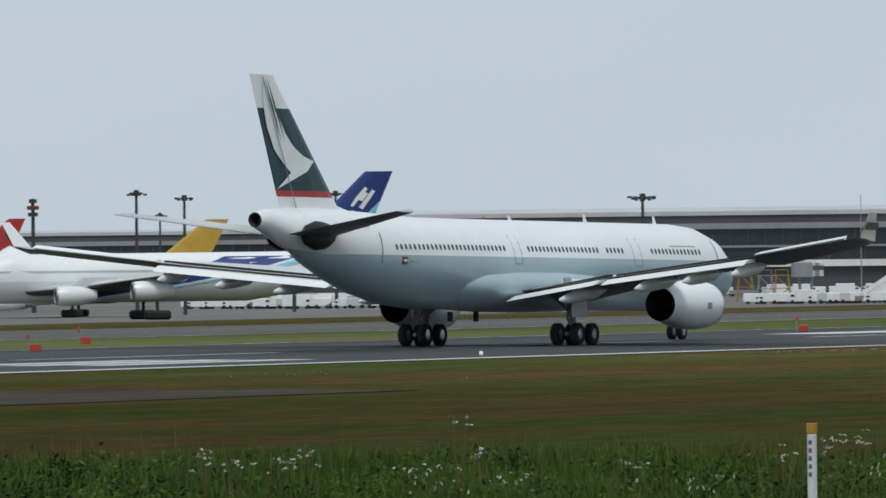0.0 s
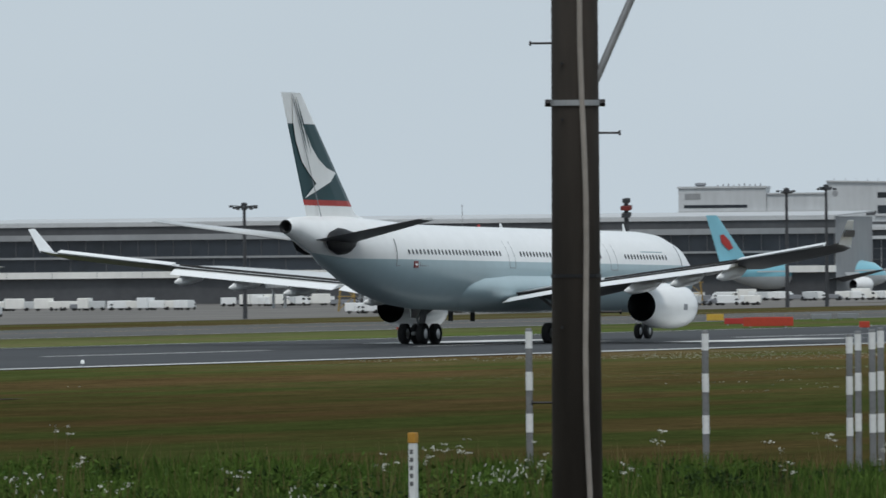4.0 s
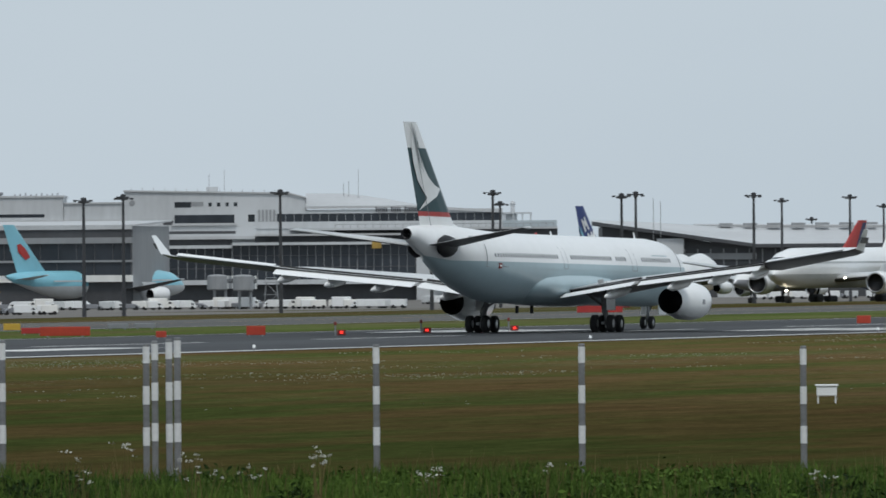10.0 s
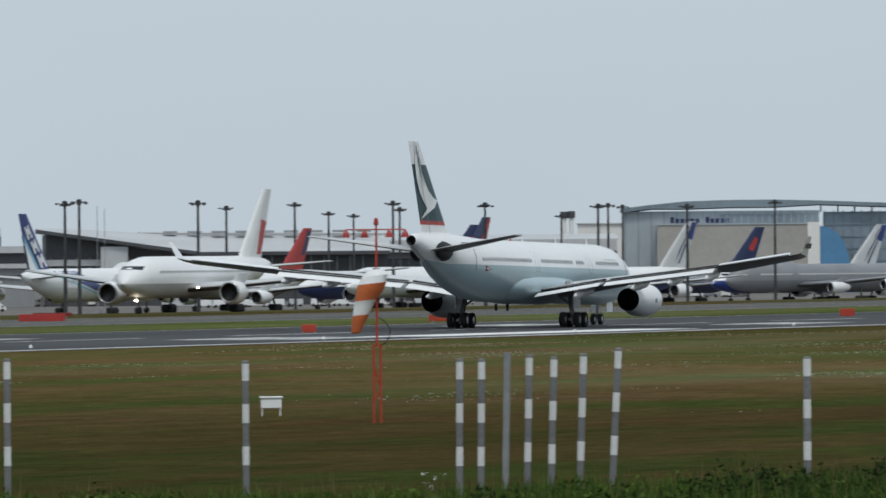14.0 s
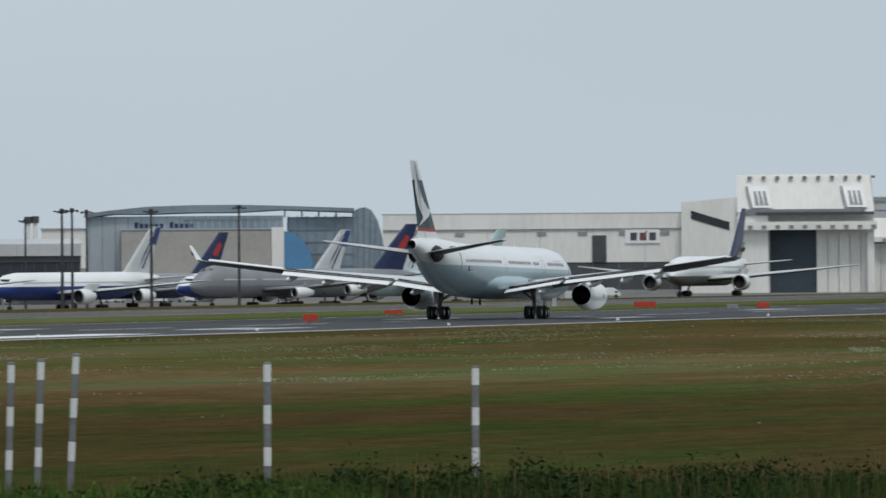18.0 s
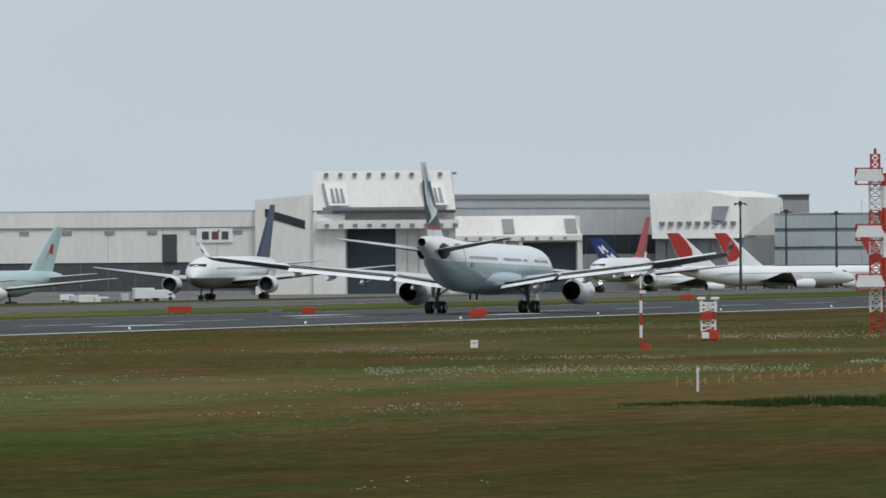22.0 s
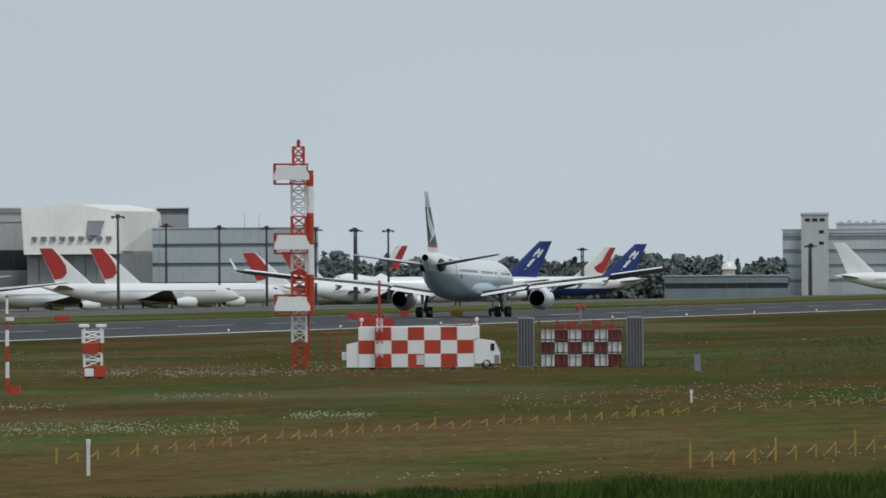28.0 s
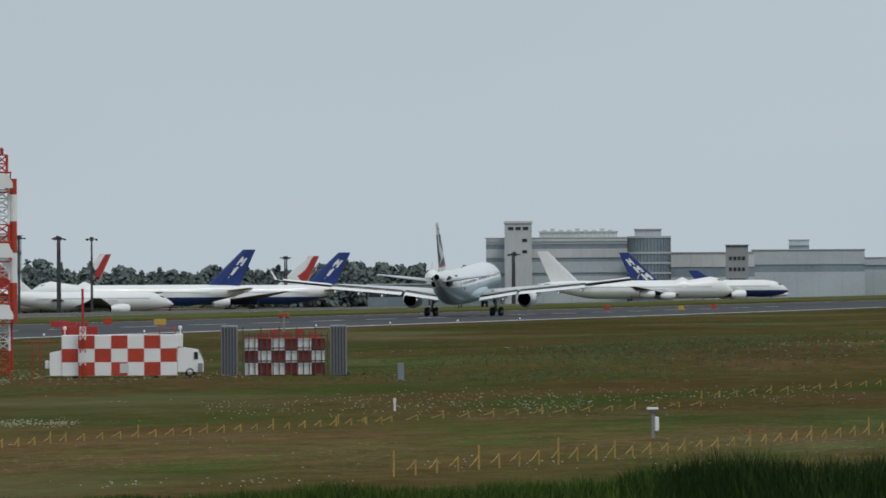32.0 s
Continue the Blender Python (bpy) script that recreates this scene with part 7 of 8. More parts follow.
KINDS = ("van", "box", "cart", "cart", "tug", "van", "cart", "box")
PAINTS = (M_WHITE, M_WHITE, M_WING, M_WHITE, M_GREY, M_WHITE, M_BLDGWHITE, M_BLDGWHITE)
rng = random.Random(5)
for p, q, n in (((-790.20, 1561.40, -4.37), (-740.40, 1512.50, -4.02), 11), ((-908.90, 1565.30, -4.50), (-856.90, 1551.00, -4.50), 14), ((-978.90, 1723.40, -4.50), (-906.10, 1722.20, -4.50), 20), ((-829.50, 1751.50, -4.49), (-784.80, 1726.00, -4.34), 9), ((-955.80, 1828.20, -4.50), (-938.90, 1844.80, -4.50), 8), ((-928.50, 1824.30, -4.50), (-889.20, 1840.50, -4.50), 10), ((-836.00, 1918.80, -4.50), (-790.10, 1911.10, -4.47), 13),
                ((-891.60, 1896.90, -4.50), (-861.70, 1909.60, -4.50), 10), ((-852.20, 1888.60, -4.50), (-828.50, 1921.00, -4.50), 10), ((-921.00, 2320.90, -4.50), (-888.90, 2317.40, -4.50), 7), ((-850.60, 2072.20, -4.50), (-820.80, 2081.00, -4.50), 10), ((-876.40, 2630.90, -4.50), (-804.70, 2603.50, -4.50), 14),
                ((-815.60, 2190.10, -4.50), (-770.20, 2265.60, -4.50), 14), ((-844.20, 3106.30, -4.50), (-825.60, 3119.60, -4.50), 6), ((-745.00, 2685.80, -4.50), (-470.80, 1779.00, -0.75), 7), ((-773.60, 3598.70, -4.50), (-703.70, 3634.40, -4.50), 12)):
    n = round(n * 1.4)
    for k in range(n):
        f = (k + rng.uniform(0.1, 0.9)) / n
        x, y = p[0] + (q[0] - p[0]) * f, p[1] + (q[1] - p[1]) * f
        i = rng.randrange(8)
        van((x, y, lie(x, y)), rng.choice((20, 200, 24, 206, 100, 15)) + rng.uniform(-12, 12), PAINTS[i], KINDS[i])
for spot, turn in (((-753.20, 1531.80, -4.13), 200), ((-865.80, 1790.70, -4.50), 200), ((-806.40, 1648.30, -4.44), 202), ((-750.00, 1606.60, -4.10), 198)):
    van(spot, turn, M_WHITE, "stairs")


def work_frame(spot, paint, h=5.0):
    x, y, z = spot
    f = holder("access_platform", "openwork access platform on the apron", "work platform", m=pose(x, y, z + 0.03, 0, 0, 20))
    for xx in (-1.6, 1.6):
        for yy in (-1.0, 1.0):
            part("upright", rod((xx, yy, 0), (xx * 0.7, yy, h), 0.09, None, 6), paint, f)
    for zz in (h * 0.5, h * 0.98):
        part("deck", box(-1.7, 1.7, -1.1, 1.1, zz, zz + 0.14), paint, f)
    part("diagonal", rod((-1.6, -1.0, 0.2), (1.3, -1.0, h * 0.5), 0.07, None, 5, rod((1.4, -1.0, h * 0.5), (-1.2, -1.0, h), 0.07, None, 5)), paint, f)
    part("rail", rod((-1.2, -1.0, h + 1), (1.2, -1.0, h + 1), 0.06, None, 5, rod((-1.2, -1, h), (-1.2, -1, h + 1), 0.06, None, 5, rod((1.2, -1, h), (1.2, -1, h + 1), 0.06, None, 5))), paint, f)


for spot, paint, h in (((-833.60, 1644.80, -4.50), M_STRAW, 5.5), ((-816.70, 1619.70, -4.47), M_STEEL, 5.0), ((-820.20, 1633.60, -4.48), M_STRAW, 5.0), ((-827.00, 1761.50, -4.49), M_STEEL, 5.0), ((-816.80, 1764.10, -4.47), M_STRAW, 4.5), ((-950.00, 2048.40, -4.50), M_STRAW, 5.0), ((-845.40, 1971.40, -4.50), M_STEEL, 5.5)):
    work_frame(spot, paint, h)


def bridge(spot, turn, n=3):
    """A passenger boarding bridge: sections of tunnel on a wheeled leg, with a round head."""
    x, y, z = spot
    b = holder("boarding_bridge", "pale grey passenger boarding bridge on a steel leg", "boarding bridge", m=pose(x, y, z, 0, 0, turn))
    for k in range(n):
        part("tunnel_section", box(k * 9.0, k * 9.0 + 8.9, -1.5 + 0.12 * k, 1.5 - 0.12 * k, 4.2, 7.0, bevel=0.1), M_BLDGWHITE if k % 2 == 0 else M_BLDGGREY, b)
        part("tunnel_glass", box(k * 9.0 + 0.6, k * 9.0 + 8.3, -1.56 + 0.12 * k, -1.503 + 0.12 * k, 5.5, 6.4), M_FACADE, b)
    part("head", lathe([(4.0, 2.0), (4.2, 2.2), (7.0, 2.2), (7.3, 1.6), (7.4, 0.1)], "z", 16, (-1.2, 0, 0)), M_BLDGGREY, b)
    part("leg", rod((5, -1.2, 0), (5, -1.2, 4.2), 0.3, None, 8, rod((5, 1.2, 0), (5, 1.2, 4.2), 0.3, None, 8)), M_STEEL, b)
    part("leg_beam", box(4.5, 5.5, -1.6, 1.6, 3.9, 4.19), M_STEEL, b)


for spot, turn in (((-907.66, 1759.70, -4.50), 112), ((-884.75, 1771.33, -4.50), 110), ((-821.21, 1900.13, -4.50), 110), ((-846.18, 1943.81, -4.50), 108), ((-810.23, 2045.37, -4.50), 108), ((-820.39, 2062.85, -4.50), 106), ((-702.71, 2105.85, -4.23), 104)):
    bridge(spot, turn)

# slim masts, aerials and red obstruction lattices on the skyline
for spot, w in (((-902.145, 1499.545, -4.50, 20.402), 0.6), ((-682.319, 1447.218, -3.42, 18.349), 0.5), ((-724.786, 1537.754, -3.88, 19.435), 0.5)):
    x, y, z, h = spot
    a = holder("radar_mast", "dark mast with a cluster of dull red drums", "mast", m=pose(x, y, z))
    part("shaft", rod((0, 0, 0), (0, 0, h), 0.45, 0.3, 8), M_MAST, a)
    for zz, r in ((h - 3.2, 1.5 * w), (h - 2.0, 1.8 * w), (h - 0.8, 1.2 * w)):
        part("drum", lathe([(zz, 0.3), (zz + 0.05, r), (zz + 0.7, r), (zz + 0.75, 0.3)], "z", 12), M_MAROON if zz == h - 2.0 else M_MAST, a)
for spot in ((-994.526, 2289.309, -4.5, 33.58), (-998.093, 2287.756, -4.5, 32.46), (-963.189, 2302.669, -4.5, 33.17), (-965.462, 2301.717, -4.5, 30.45), (-966.659, 2301.214, -4.5, 29.89), (-750.525, 1525.356, -4.11, 18.813), (-751.757, 1960.832, -4.35, 22.825), (-750.348, 1961.371, -4.34, 22.225), (-612.217, 3002.098, -4.50, 25.750), (-584.465, 3007.596, -4.50, 27.216), (-588.544, 3006.806, -4.50, 27.744)):
    x, y, z, h = spot
    a = holder("aerial", "thin steel aerial rod on a roof", "aerial", m=pose(x, y, z))
    part("rod", rod((0, 0, 0), (0, 0, h), 0.12, 0.06, 6), M_STEEL, a)
    part("base", box(-0.5, 0.5, -0.5, 0.5, 0, 0.5), M_BLDGGREY, a)
dm = (-502.962, 3377.093, -3.54, 12.589)
dome = holder("radar_dome", "small white radome on a stepped base", "radome", m=pose(dm[0], dm[1], dm[2]))
part("dome", lathe([(dm[3] - 2.6, 2.4), (dm[3] - 1.5, 2.2), (dm[3] - 0.6, 1.4), (dm[3], 0.1)], "z", 20), M_WHITE, dome, smooth=True)
part("spike", rod((0, 0, dm[3]), (0, 0, dm[3] + 2.4), 0.4, 0.12, 8), M_WHITE, dome)
part("base", lathe([(0, 2.0), (dm[3] - 2.9, 2.0), (dm[3] - 2.65, 2.9), (dm[3] - 2.61, 2.4)], "z", 20), M_BLDGWHITE, dome)

# ---- grass, weeds, flowers, trees ----
def polar(az, d, origin=(0.0, 0.0)):
    return origin[0] - d * math.sin(radians(az)), origin[1] + d * math.cos(radians(az))


def rank(az):
    """The bank's growth is tallest towards the pole and thins out past it."""
    return float(np.interp(az, [17.5, 19.0, 24.0, 27.0], [1.0, 0.6, 0.6, 0.9]))


def blades(name, n, az, dist, height, width, material, label, origin=(0.0, 0.0), seed=1, clump=0.0, lean=0.35):
    """Upright bent blades, two triangles and a tip each."""
    rg = np.random.default_rng(seed)
    verts, faces = [], []
    for _ in range(n):
        a, d = rg.uniform(*az), math.sqrt(rg.uniform(dist[0] ** 2, dist[1] ** 2))
        x, y = polar(a, d, origin)
        thick = noise.noise(Vector((x * 0.35, y * 0.35, seed)))
        if clump and thick < rg.uniform(-0.5, 0.5) * clump:
            continue
        z = lie(x, y)
        h = rg.uniform(*height) * (1.0 + 0.5 * thick) * rank(a if origin[1] == 0 else 30)
        w = width * rg.uniform(0.6, 1.4)
        t = rg.uniform(0, math.pi)
        dx, dy = math.cos(t) * w, math.sin(t) * w
        lx, ly = rg.normal(0, lean * h * 0.6), rg.normal(0, lean * h * 0.6)
        k = len(verts)
        verts += [(x - dx, y - dy, z - 0.03), (x + dx, y + dy, z - 0.03), (x + lx * 0.4 + dx * 0.7, y + ly * 0.4 + dy * 0.7, z + h * 0.6), (x + lx * 0.4 - dx * 0.7, y + ly * 0.4 - dy * 0.7, z + h * 0.6), (x + lx, y + ly, z + h)]
        faces += [(k, k + 1, k + 2, k + 3), (k + 3, k + 2, k + 4)]
    return stuff(name, verts, faces, material, label, "grass")


def weeds(name, spots, material, label, seed=2, leaf=0.09, per=130):
    """Leafy weeds and shrubs: leaves set on rising stems. spots: x, y, radius, height."""
    rg = np.random.default_rng(seed)
    verts, faces = [], []
    for x, y, r, h in spots:
        z = lie(x, y)
        for _ in range(per):
            a, q = rg.uniform(0, 2 * math.pi), math.sqrt(rg.uniform(0, 1)) * r
            top = h * (1 - 0.5 * (q / r) ** 2) * rg.uniform(0.5, 1.1)
            zz = z + top * rg.uniform(0.05, 1.0) ** 0.7
            px_, py_ = x + q * math.cos(a), y + q * math.sin(a)
            s = leaf * rg.uniform(0.6, 1.5)
            u = Vector(rg.normal(0, 1, 3)).normalized()
            v = u.cross(Vector(rg.normal(0, 1, 3))).normalized()
            c = Vector((px_, py_, zz))
            k = len(verts)
            verts += [tuple(c - u * s * 1.4), tuple(c + v * s * 0.55), tuple(c + u * s * 1.4), tuple(c - v * s * 0.55)]
            faces.append((k, k + 1, k + 2, k + 3))
    return stuff(name, verts, faces, material, label, "weeds")


blades("tall_grass", 125000, (16.5, 32.5), (122, 162), (0.2, 0.62), 0.012, M_BLADE, "tall green grass on the near bank", seed=3, clump=0.8)
blades("tall_grass", 42000, (10.5, 17.5), (118, 188), (0.18, 0.6), 0.012, M_WEEDGRASS, "dark rank grass on the near bank", seed=4, clump=0.6)
blades("dry_grass", 5000, (11, 32.5), (118, 165), (0.4, 0.95), 0.006, M_STALK, "dry straw-coloured grass stalks", seed=5, lean=0.2)
rg = np.random.default_rng(11)
spots = []
for _ in range(620):
    a, d = rg.uniform(16.8, 32), rg.uniform(124, 156)
    x, y = polar(a, d)
    if noise.noise(Vector((x * 0.12, y * 0.12, 4.0))) > -0.12:
        spots.append((x, y, rg.uniform(0.25, 0.7), rg.uniform(0.3, 0.85) * rank(a)))
weeds("leafy_weeds", spots, M_BLADE, "leafy green weeds among the grass", seed=6, leaf=0.035, per=110)
spots = []
for _ in range(420):
    a, d = rg.uniform(11.2, 18.2), rg.uniform(120, 200)
    x, y = polar(a, d)
    if noise.noise(Vector((x * 0.08, y * 0.08, 9.0))) > 0.02 + 0.05 * (a - 15):
        spots.append((x, y, rg.uniform(0.4, 0.9), rg.uniform(0.25, 0.95)))
for _ in range(200):
    a, d = rg.uniform(17.5, 32), rg.uniform(128, 154)
    x, y = polar(a, d)
    if noise.noise(Vector((x * 0.15, y * 0.15, 12.0))) > 0.08:
        spots.append((x, y, rg.uniform(0.3, 0.8), rg.uniform(0.3, 0.85) * rank(a)))
weeds("dark_weeds", spots, M_WEED, "dark green weeds and low shrubs on the bank", seed=7, leaf=0.034, per=300)

# rank grass in front of the far stretch
NEAR = (-60.23, 278.56)
FRINGE = ((4.6, 5.9, 6.4, 6.9, 7.1, 7.6, 8.1, 8.6, 9.1, 9.6, 10.1, 10.5, 10.8, 11.2, 11.7, 12.6, 14.0),
          (1.6, 1.6, 1.55, 1.3, 0.9, 0.82, 0.8, 0.8, 0.66, 0.56, 0.48, 0.52, 0.55, 0.36, 0.16, 0.07, 0.03))


def fringe(name, n, az, share, width, material, label, seed):
    """A ragged belt of rank grass: its height follows the ditch, its top edge is broken by tussocks."""
    rg6 = np.random.default_rng(seed)
    verts, faces = [], []
    for _ in range(n):
        a, off = rg6.uniform(*az), rg6.normal(0, 4.2)
        d = 259 + off + 7.0 * noise.noise(Vector((a * 1.3, 2.0, 4.0)))
        x, y = polar(a, d, NEAR)
        thick = noise.noise(Vector((x * 0.55, y * 0.25, seed))) + 0.6 * noise.noise(Vector((x * 1.7, y * 0.6, seed)))
        if thick < -0.1 - 0.5 * rg6.uniform() * (a < 8.5):
            continue
        h = float(np.interp(a, FRINGE[0], FRINGE[1])) * math.exp(-(off / 6.5) ** 2) * (1.0 + 0.32 * thick) * rg6.uniform(*share)
        z = lie(x, y)
        w, t = width * rg6.uniform(0.6, 1.4), rg6.uniform(0, math.pi)
        dx, dy = math.cos(t) * w, math.sin(t) * w
        bx, by = rg6.normal(0, 0.2 * h), rg6.normal(0, 0.2 * h)
        k = len(verts)
        verts += [(x - dx, y - dy, z - 0.03), (x + dx, y + dy, z - 0.03), (x + bx * 0.4 + dx * 0.7, y + by * 0.4 + dy * 0.7, z + h * 0.6), (x + bx * 0.4 - dx * 0.7, y + by * 0.4 - dy * 0.7, z + h * 0.6), (x + bx, y + by, z + h)]
        faces += [(k, k + 1, k + 2, k + 3), (k + 3, k + 2, k + 4)]
    stuff(name, verts, faces, material, label, "grass")


fringe("rank_grass", 30000, (4.6, 12.6), (0.45, 0.95), 0.016, M_WEEDGRASS, "dark rank grass along the near ditch", 14)
fringe("rank_grass", 14000, (6.8, 10.2), (0.6, 1.05), 0.014, M_BLADE, "fresh green grass along the near ditch", 15)
fringe("rank_grass", 16000, (4.6, 7.05), (0.4, 1.0), 0.02, M_WEED, "tall dark weeds along the near ditch", 16)


# white umbels: each clump branches into a few loose heads of small florets
rg = np.random.default_rng(19)
verts, faces, sv, sf = [], [], [], []
for x, y, top in ((-64.07, 117.69, 3.76), (-63.8, 117.84, 3.35), (-67.12, 115.98, 3.27), (-66.7, 116.22, 3.2), (-66.1, 116.56, 3.22), (-65.88, 116.69, 3.3), (-64.62, 117.39, 3.1), (-64.29, 117.57, 3.04), (-63.53, 117.98, 3.0), (-63.27, 118.12, 2.96), (-59.45, 120.09, 3.46), (-59.59, 120.02, 3.36), (-59.2, 120.21, 3.42), (-58.23, 120.68, 3.33), (-57.19, 121.18, 3.16), (-61.93, 118.83, 3.12), (-60.14, 119.75, 3.27), (-56.76, 121.38, 3.58), (-55.34, 122.04, 3.45), (-54.64, 122.35, 3.56), (-53.82, 122.72, 3.4), (-53.66, 122.79, 3.22), (-53.06, 123.05, 3.23), (-52.27, 123.38, 3.38), (-50.79, 124.0, 3.19), (-55.19, 122.11, 3.1), (-52.21, 123.41, 3.43), (-50.75, 124.02, 3.22), (-49.35, 124.58, 3.25), (-45.78, 125.94, 3.1), (-43.89, 126.61, 3.35)):
    z = lie(x, y)
    for _ in range(int(rg.integers(4, 9))):
        hx, hy, hz = x + rg.normal(0, 0.11), y + rg.normal(0, 0.11), top + rg.normal(0, 0.07)
        k = len(sv)
        mid = (z + hz) / 2
        sv += [(x - 0.005, y, z), (x + 0.005, y, z), ((x + hx) / 2 + 0.004, (y + hy) / 2, mid), ((x + hx) / 2 - 0.004, (y + hy) / 2, mid), (hx + 0.003, hy, hz), (hx - 0.003, hy, hz)]
        sf += [(k, k + 1, k + 2, k + 3), (k + 3, k + 2, k + 4, k + 5)]
        for _ in range(int(rg.integers(4, 10))):
            c = Vector((hx + rg.normal(0, 0.022), hy + rg.normal(0, 0.022), hz + rg.normal(0, 0.01)))
            u = Vector(rg.normal(0, 1, 3)).normalized() * rg.uniform(0.011, 0.02)
            w = u.cross(Vector(rg.normal(0, 1, 3))).normalized() * rg.uniform(0.008, 0.015)
            k = len(verts)
            verts += [tuple(c - u), tuple(c + w), tuple(c + u), tuple(c - w)]
            faces.append((k, k + 1, k + 2, k + 3))
stuff("white_flowers", verts, faces, M_BLOSSOM, "white umbel flowers over the grass", "flowers")
stuff("flower_stalks", sv, sf, M_STALK, "thin stalks of the white flowers", "stalks")
verts, faces = [], []
for x, y, top, n in ((-57.41, 117.75, 3.14, 27), (-59.45, 115.61, 2.97, 13), (-57.4, 117.76, 3.18, 15), (-62.36, 114.07, 2.91, 8)):
    for _ in range(n):
        c = Vector((x + rg.normal(0, 0.26), y + rg.normal(0, 0.4), top + rg.normal(0, 0.09)))
        up = Vector((rg.normal(0.15, 0.3), rg.normal(0, 0.2), 1)).normalized() * rg.uniform(0.018, 0.042)
        for _ in range(7):
            a = Vector(rg.normal(0, 1, 3)).normalized() * 0.014
            f = rg.uniform(-0.8, 0.5)
            k = len(verts)
            verts += [tuple(c + up * f - a), tuple(c + up * f + a), tuple(c + up * (f + 0.9) + a * 0.4)]
            faces.append((k, k + 1, k + 2))
stuff("white_spikes", verts, faces, M_BLOSSOM, "pale bristly seed heads in drifts in the grass", "flowers")


# tufts over the open meadow
def tufts(name, n, test, size, material, label, seed):
    rg3 = np.random.default_rng(seed)
    verts, faces = [], []
    for _ in range(n):
        a, d = rg3.uniform(6.5, 31.5), 270 + 800 * rg3.uniform(0, 1) ** 1.3
        x, y = polar(a, d)
        if x < -256 + 0.01 * (y - 500) or y < 200 or not test(x, y, rg3):
            continue
        z = lie(x, y)
        w, h = size * rg3.uniform(0.5, 1.5), size * rg3.uniform(0.25, 0.6)
        for j in range(2):
            t = rg3.uniform(0, math.pi)
            dx, dy = math.cos(t) * w * 0.5, math.sin(t) * w * 0.5
            k = len(verts)
            verts += [(x - dx, y - dy, z - 0.02), (x + dx, y + dy, z - 0.02), (x + dx * 0.7 + rg3.normal(0, 0.05), y + dy * 0.7, z + h * rg3.uniform(0.5, 1)), (x + rg3.normal(0, 0.05), y, z + h * rg3.uniform(0.7, 1.2)), (x - dx * 0.7, y - dy * 0.7, z + h * rg3.uniform(0.5, 1))]
            faces.append((k, k + 1, k + 2, k + 3, k + 4))
    stuff(name, verts, faces, material, label, "grass")


def clover(x, y, g):
    far = math.hypot(x - NEAR[0], y - NEAR[1])
    if math.degrees(math.atan2(NEAR[0] - x, y - NEAR[1])) < 14.0 and far < 640 and g.uniform() > (0.03 if far < 350 else 0.12):
        return False
    return y > 360 + g.uniform(0, 120) and noise.noise(Vector((x * 0.07, y * 0.02, 8.0))) + noise.noise(Vector((x * 0.3, y * 0.12, 5.0))) * 0.5 + 0.26 * (y > 500) > g.uniform(0.45, 0.62)


tufts("clover_heads", 190000, clover, 0.072, M_CLOVER, "white clover flowering in drifts", 23)

# denser clover drifts along the old taxi strip
rg7 = np.random.default_rng(29)
verts, faces = [], []
for n, az, dist in ((2600, (11.0, 14.6), (362, 402)), (500, (10.2, 10.7), (404, 428)), (700, (12.0, 14.2), (436, 456)), (1500, (10.6, 12.0), (565, 625)), (700, (9.2, 10.6), (590, 640)), (300, (10.8, 11.5), (470, 490)), (520, (7.2, 9.5), (425, 500)), (480, (5.6, 8.7), (455, 545)), (80, (8.6, 10.4), (285, 298)), (70, (6.2, 8.2), (300, 330))):
    for _ in range(n):
        x, y = polar(rg7.uniform(*az), rg7.triangular(dist[0], sum(dist) / 2, dist[1]), NEAR)
        if noise.noise(Vector((x * 0.5, y * 0.08, 3.0))) + 0.5 * noise.noise(Vector((x * 1.9, y * 0.3, 6.0))) < rg7.uniform(-0.45, 0.25):
            continue
        z, w, h = lie(x, y), rg7.uniform(0.016, 0.045), rg7.uniform(0.05, 0.2)
        for t in (rg7.uniform(-0.6, 0.6), rg7.uniform(0.9, 2.2)):
            dx, dy = math.cos(t) * w, math.sin(t) * w
            k = len(verts)
            verts += [(x - dx, y - dy, z + h - w * 0.4), (x + dx, y + dy, z + h - w * 0.5), (x + dx * 0.6, y + dy * 0.6, z + h + w * 0.4), (x - dx * 0.6, y - dy * 0.6, z + h + w * 0.5)]
            faces.append((k, k + 1, k + 2, k + 3))
stuff("clover_heads", verts, faces, M_CLOVER, "loose white clover heads in long drifts", "flowers")


rg5 = np.random.default_rng(27)
verts, faces = [], []
ridge_line = ((-137.0, 865.0), (-147.0, 980.0), (-155.0, 1125.0), (-159.0, 1250.0))
for _ in range(5200):
    q = rg5.uniform(0, 2.999)
    (xa, ya), (xb, yb) = ridge_line[int(q)], ridge_line[int(q) + 1]
    f = q - int(q)
    x, y = xa + (xb - xa) * f + rg5.normal(0, 7.0), ya + (yb - ya) * f + rg5.normal(0, 16.0)
    z = lie(x, y)
    w, h = rg5.uniform(0.15, 0.5), rg5.uniform(0.06, 0.22)
    t = rg5.uniform(0, math.pi)
    dx, dy = math.cos(t) * w * 0.5, math.sin(t) * w * 0.5
    k = len(verts)
    verts += [(x - dx, y - dy, z - 0.02), (x + dx, y + dy, z - 0.02), (x + dx * 0.6, y + dy * 0.6, z + h), (x - dx * 0.5, y - dy * 0.5, z + h * 0.8)]
    faces.append((k, k + 1, k + 2, k + 3))
stuff("bank_grass", verts, faces, M_BANK, "greener grass on the low bank by the runway", "grass")


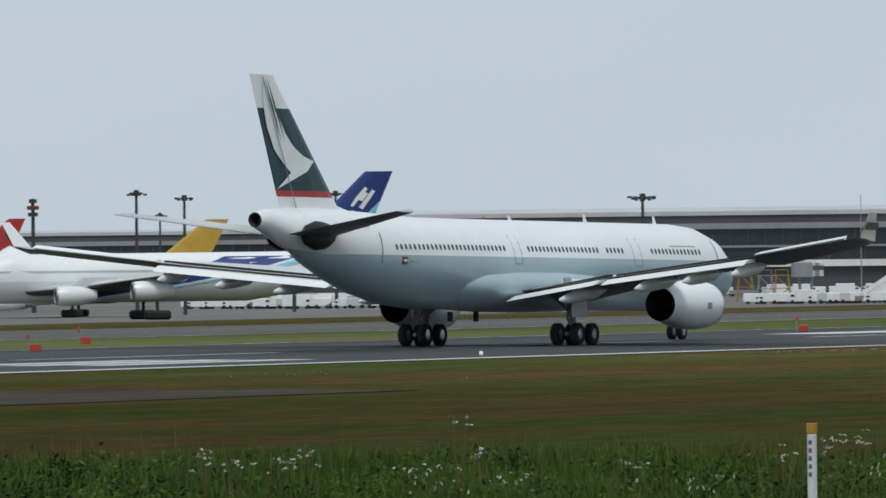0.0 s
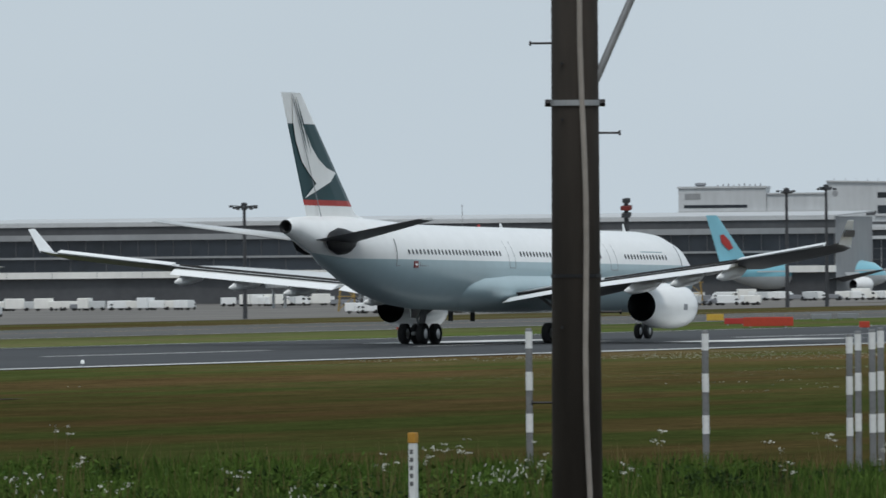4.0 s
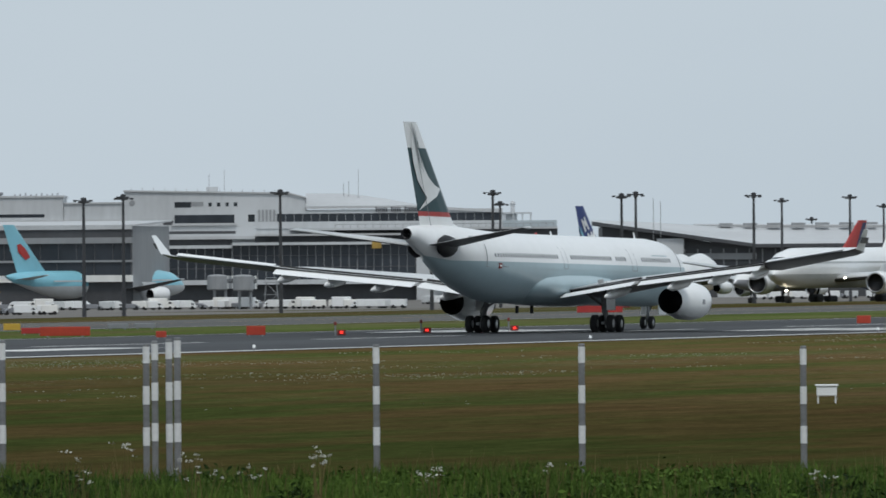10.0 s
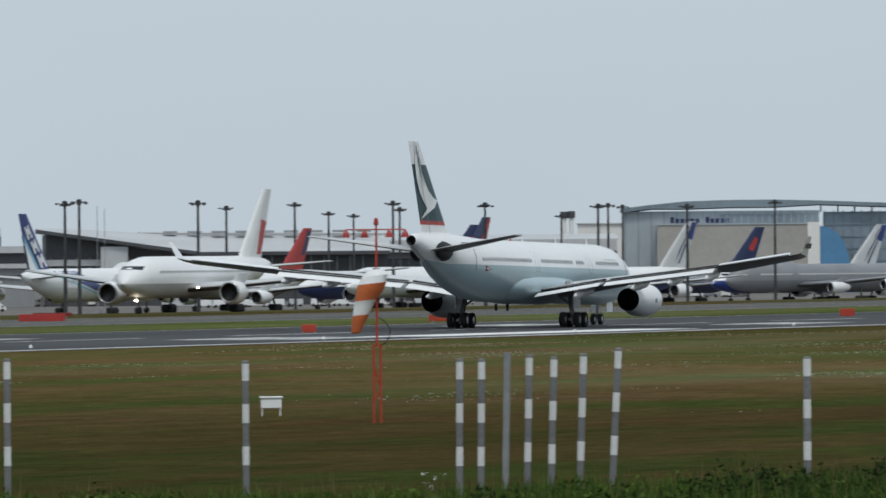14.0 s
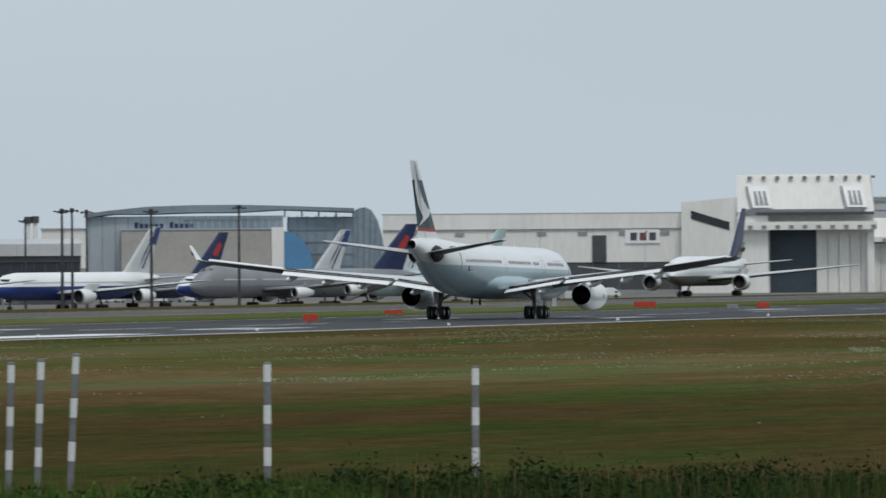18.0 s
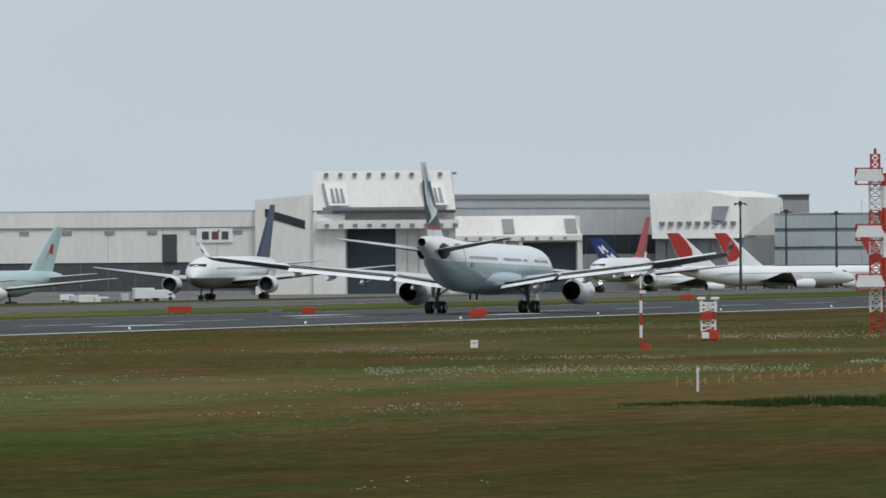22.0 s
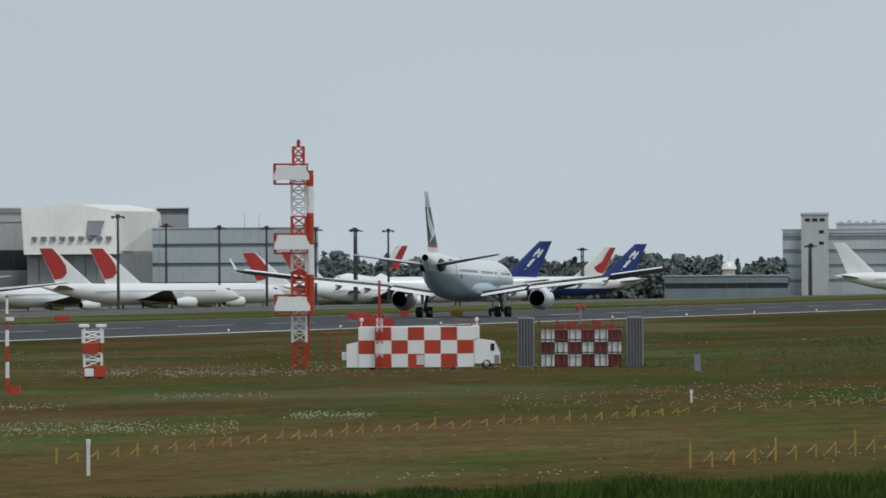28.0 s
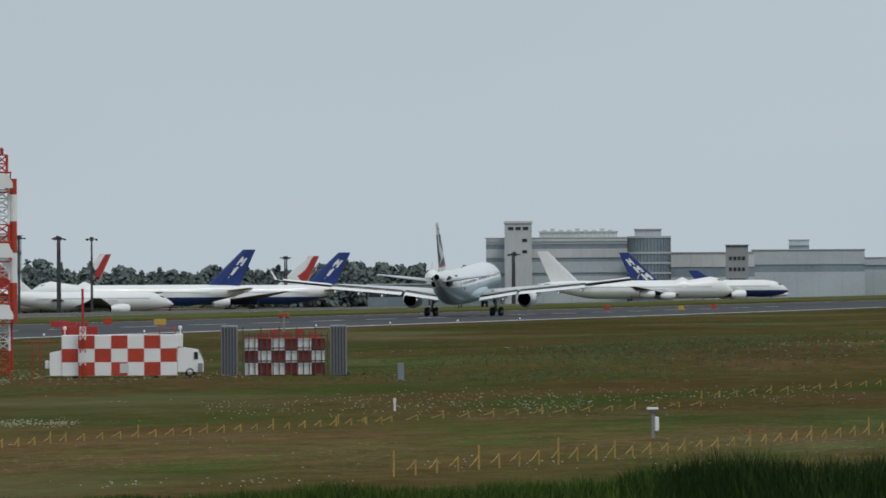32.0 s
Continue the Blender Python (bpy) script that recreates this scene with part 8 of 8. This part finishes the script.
def far_woods(name, runs, material, label, seed):
    """Dark tree tops, each a tapered stack of leaf clumps with gaps."""
    rg4 = np.random.default_rng(seed)
    verts, faces = [], []
    for (p, q, n, h0, h1) in runs:
        for i in range(n):
            f = (i + rg4.uniform(0, 1)) / n
            x, y = p[0] + (q[0] - p[0]) * f, p[1] + (q[1] - p[1]) * f
            y += rg4.uniform(-60, 60)
            z = lie(x, y)
            h = rg4.uniform(h0, h1) * (1 + 0.25 * noise.noise(Vector((x * 0.02, y * 0.02, 0))))
            conifer = rg4.uniform() < 0.55
            k = len(verts)
            verts += [(x - 0.3, y, z), (x + 0.3, y, z), (x, y, z + h * 0.8)]
            faces.append((k, k + 1, k + 2))
            for _ in range(190):
                v = rg4.uniform(0.05, 1.0)
                r = (1.05 - v) * h * 0.26 if conifer else math.sqrt(max(0.02, 1 - ((v - 0.55) / 0.5) ** 2)) * h * 0.3
                a, qd = rg4.uniform(0, 2 * math.pi), math.sqrt(rg4.uniform(0, 1)) * r
                c = Vector((x + qd * math.cos(a), y + qd * math.sin(a), z + v * h))
                outward = Vector((math.cos(a), math.sin(a), 0.6)) + Vector(rg4.normal(0, 0.35, 3))
                u = outward.cross(Vector(rg4.normal(0, 1, 3))).normalized() * rg4.uniform(0.7, 1.5)
                w = outward.cross(u).normalized() * rg4.uniform(0.6, 1.2)
                k = len(verts)
                verts += [tuple(c - u), tuple(c + w), tuple(c + u), tuple(c - w)]
                faces.append((k, k + 1, k + 2, k + 3))
    stuff(name, verts, faces, material, label, "trees")


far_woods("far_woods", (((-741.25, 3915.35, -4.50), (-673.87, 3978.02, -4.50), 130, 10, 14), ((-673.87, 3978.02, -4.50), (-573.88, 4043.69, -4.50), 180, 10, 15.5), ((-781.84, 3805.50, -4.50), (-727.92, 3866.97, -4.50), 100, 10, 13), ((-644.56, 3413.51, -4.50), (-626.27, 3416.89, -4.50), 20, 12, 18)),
          M_FOREST, "dark line of mixed trees behind the airfield, paled by painted haze", 31)

# rope fences: thin faded stakes with sagging rope
def rope_fence(a, b, n, h, label):
    f = holder("rope_fence", label, "fence")
    pts = []
    for i in range(n):
        t = i / (n - 1)
        x, y = a[0] + (b[0] - a[0]) * t, a[1] + (b[1] - a[1]) * t
        z = lie(x, y)
        hh = h * (1.0 if i % 4 else 1.5) * rg.uniform(0.85, 1.15)
        part("stake", rod((x, y, z - 0.05), (x, y, z + hh), 0.032, 0.028, 6), M_STRAW, f)
        pts.append(Vector((x, y, z + h * 0.95)))
    for p, q in zip(pts, pts[1:]):
        slack = q + (p - q) * rg.uniform(0.3, 0.5) - Vector((0, 0, h * rg.uniform(0.55, 0.75)))
        mid = (q + slack) / 2 - Vector((0, 0, h * 0.06))
        part("rope", rod(q, mid, 0.014, None, 4, rod(mid, slack, 0.014, None, 4)), M_STRAW, f)


rope_fence((-104.30, 578.30, -0.00), (-101.10, 608.00, -0.00), 12, 0.5, "low fence of faded yellow stakes and rope")
rope_fence((-101.10, 608.00, -0.00), (-96.80, 657.80, -0.00), 18, 0.4, "low fence of faded yellow stakes and rope")
rope_fence((-126.50, 588.60, -0.00), (-126.60, 644.60, -0.00), 18, 0.32, "faded yellow rope fence across the meadow")
rope_fence((-126.60, 644.60, -0.00), (-121.10, 689.10, -0.00), 20, 0.3, "faded yellow rope fence across the meadow")
rope_fence((-122.60, 686.80, -0.00), (-113.30, 739.50, -0.00), 16, 0.26, "far faded yellow rope fence")
rope_fence((-116.70, 769.30, -0.00), (-113.20, 827.00, -0.00), 12, 0.3, "far faded yellow rope fence")

# ---- what moves ----
def motions():
    run = (
        (0.0, -291.00, 539.93, 0.00, 91.20),
        (0.5, -291.00, 545.40, 0.00, 91.20),
        (1.0, -291.00, 551.38, 0.00, 91.20),
        (2.0, -291.00, 564.28, 0.00, 91.20),
        (3.0, -291.00, 579.11, 0.00, 91.20),
        (3.5, -291.00, 587.22, 0.00, 91.26),
        (5.5, -291.00, 623.75, 0.00, 91.49),
        (6.0, -291.00, 634.01, 0.00, 91.55),
        (7.0, -291.00, 656.20, 0.00, 91.67),
        (8.0, -291.00, 680.18, 0.00, 91.78),
        (9.0, -291.00, 706.38, 0.00, 91.90),
        (10.0, -291.00, 734.31, 0.00, 91.97),
        (11.0, -290.17, 762.14, 0.00, 92.03),
        (12.0, -289.33, 791.49, 0.00, 92.10),
        (13.0, -288.50, 823.04, 0.00, 91.80),
        (14.0, -287.67, 857.15, 0.00, 91.50),
        (14.5, -287.25, 875.14, 0.00, 91.49),
        (16.5, -285.67, 954.47, 0.00, 91.45),
        (17.0, -285.33, 975.01, 0.00, 91.44),
        (18.0, -284.67, 1017.73, 0.00, 91.42),
        (19.0, -284.00, 1069.16, 0.00, 91.40),
        (20.0, -282.67, 1114.31, 0.00, 91.39),
        (21.0, -281.33, 1151.38, 0.00, 91.37),
        (22.0, -280.00, 1200.83, 0.00, 91.35),
        (23.0, -280.40, 1262.63, 0.00, 91.33),
        (24.0, -280.80, 1324.31, 0.00, 91.31),
        (24.5, -281.00, 1354.26, 0.00, 91.30),
        (26.5, -281.80, 1480.42, 0.00, 91.00),
        (27.0, -282.00, 1514.35, 0.00, 91.00),
        (28.0, -281.60, 1575.89, 0.00, 90.60),
        (29.0, -281.20, 1641.12, 0.00, 90.20),
        (30.0, -280.80, 1708.72, 0.00, 90.20),
        (31.0, -280.40, 1778.86, 1.40, 90.20),
        (31.5, -280.20, 1815.25, 2.20, 90.20),
        (32.0, -280.00, 1852.67, 3.00, 90.20),
    )
    walk(jet, [(t, pose(x, y, 0.035, 0, 0.82 - p, h)) for t, x, y, p, h in run])
    for ob, at, speed in ((taxi_a, 14.5, 10.0), (taxi_b, 19.0, 7.5), (taxi_c, 22.0, 7.5)):
        x, y, z = ob.location
        z = lie(x, y) + 0.035
        walk(ob, [(t, pose(x, y - speed * (t - at), z, 0, 0, 270)) for t in (0.0, 8.0, 16.0, 24.0, 32.0)])


motions()
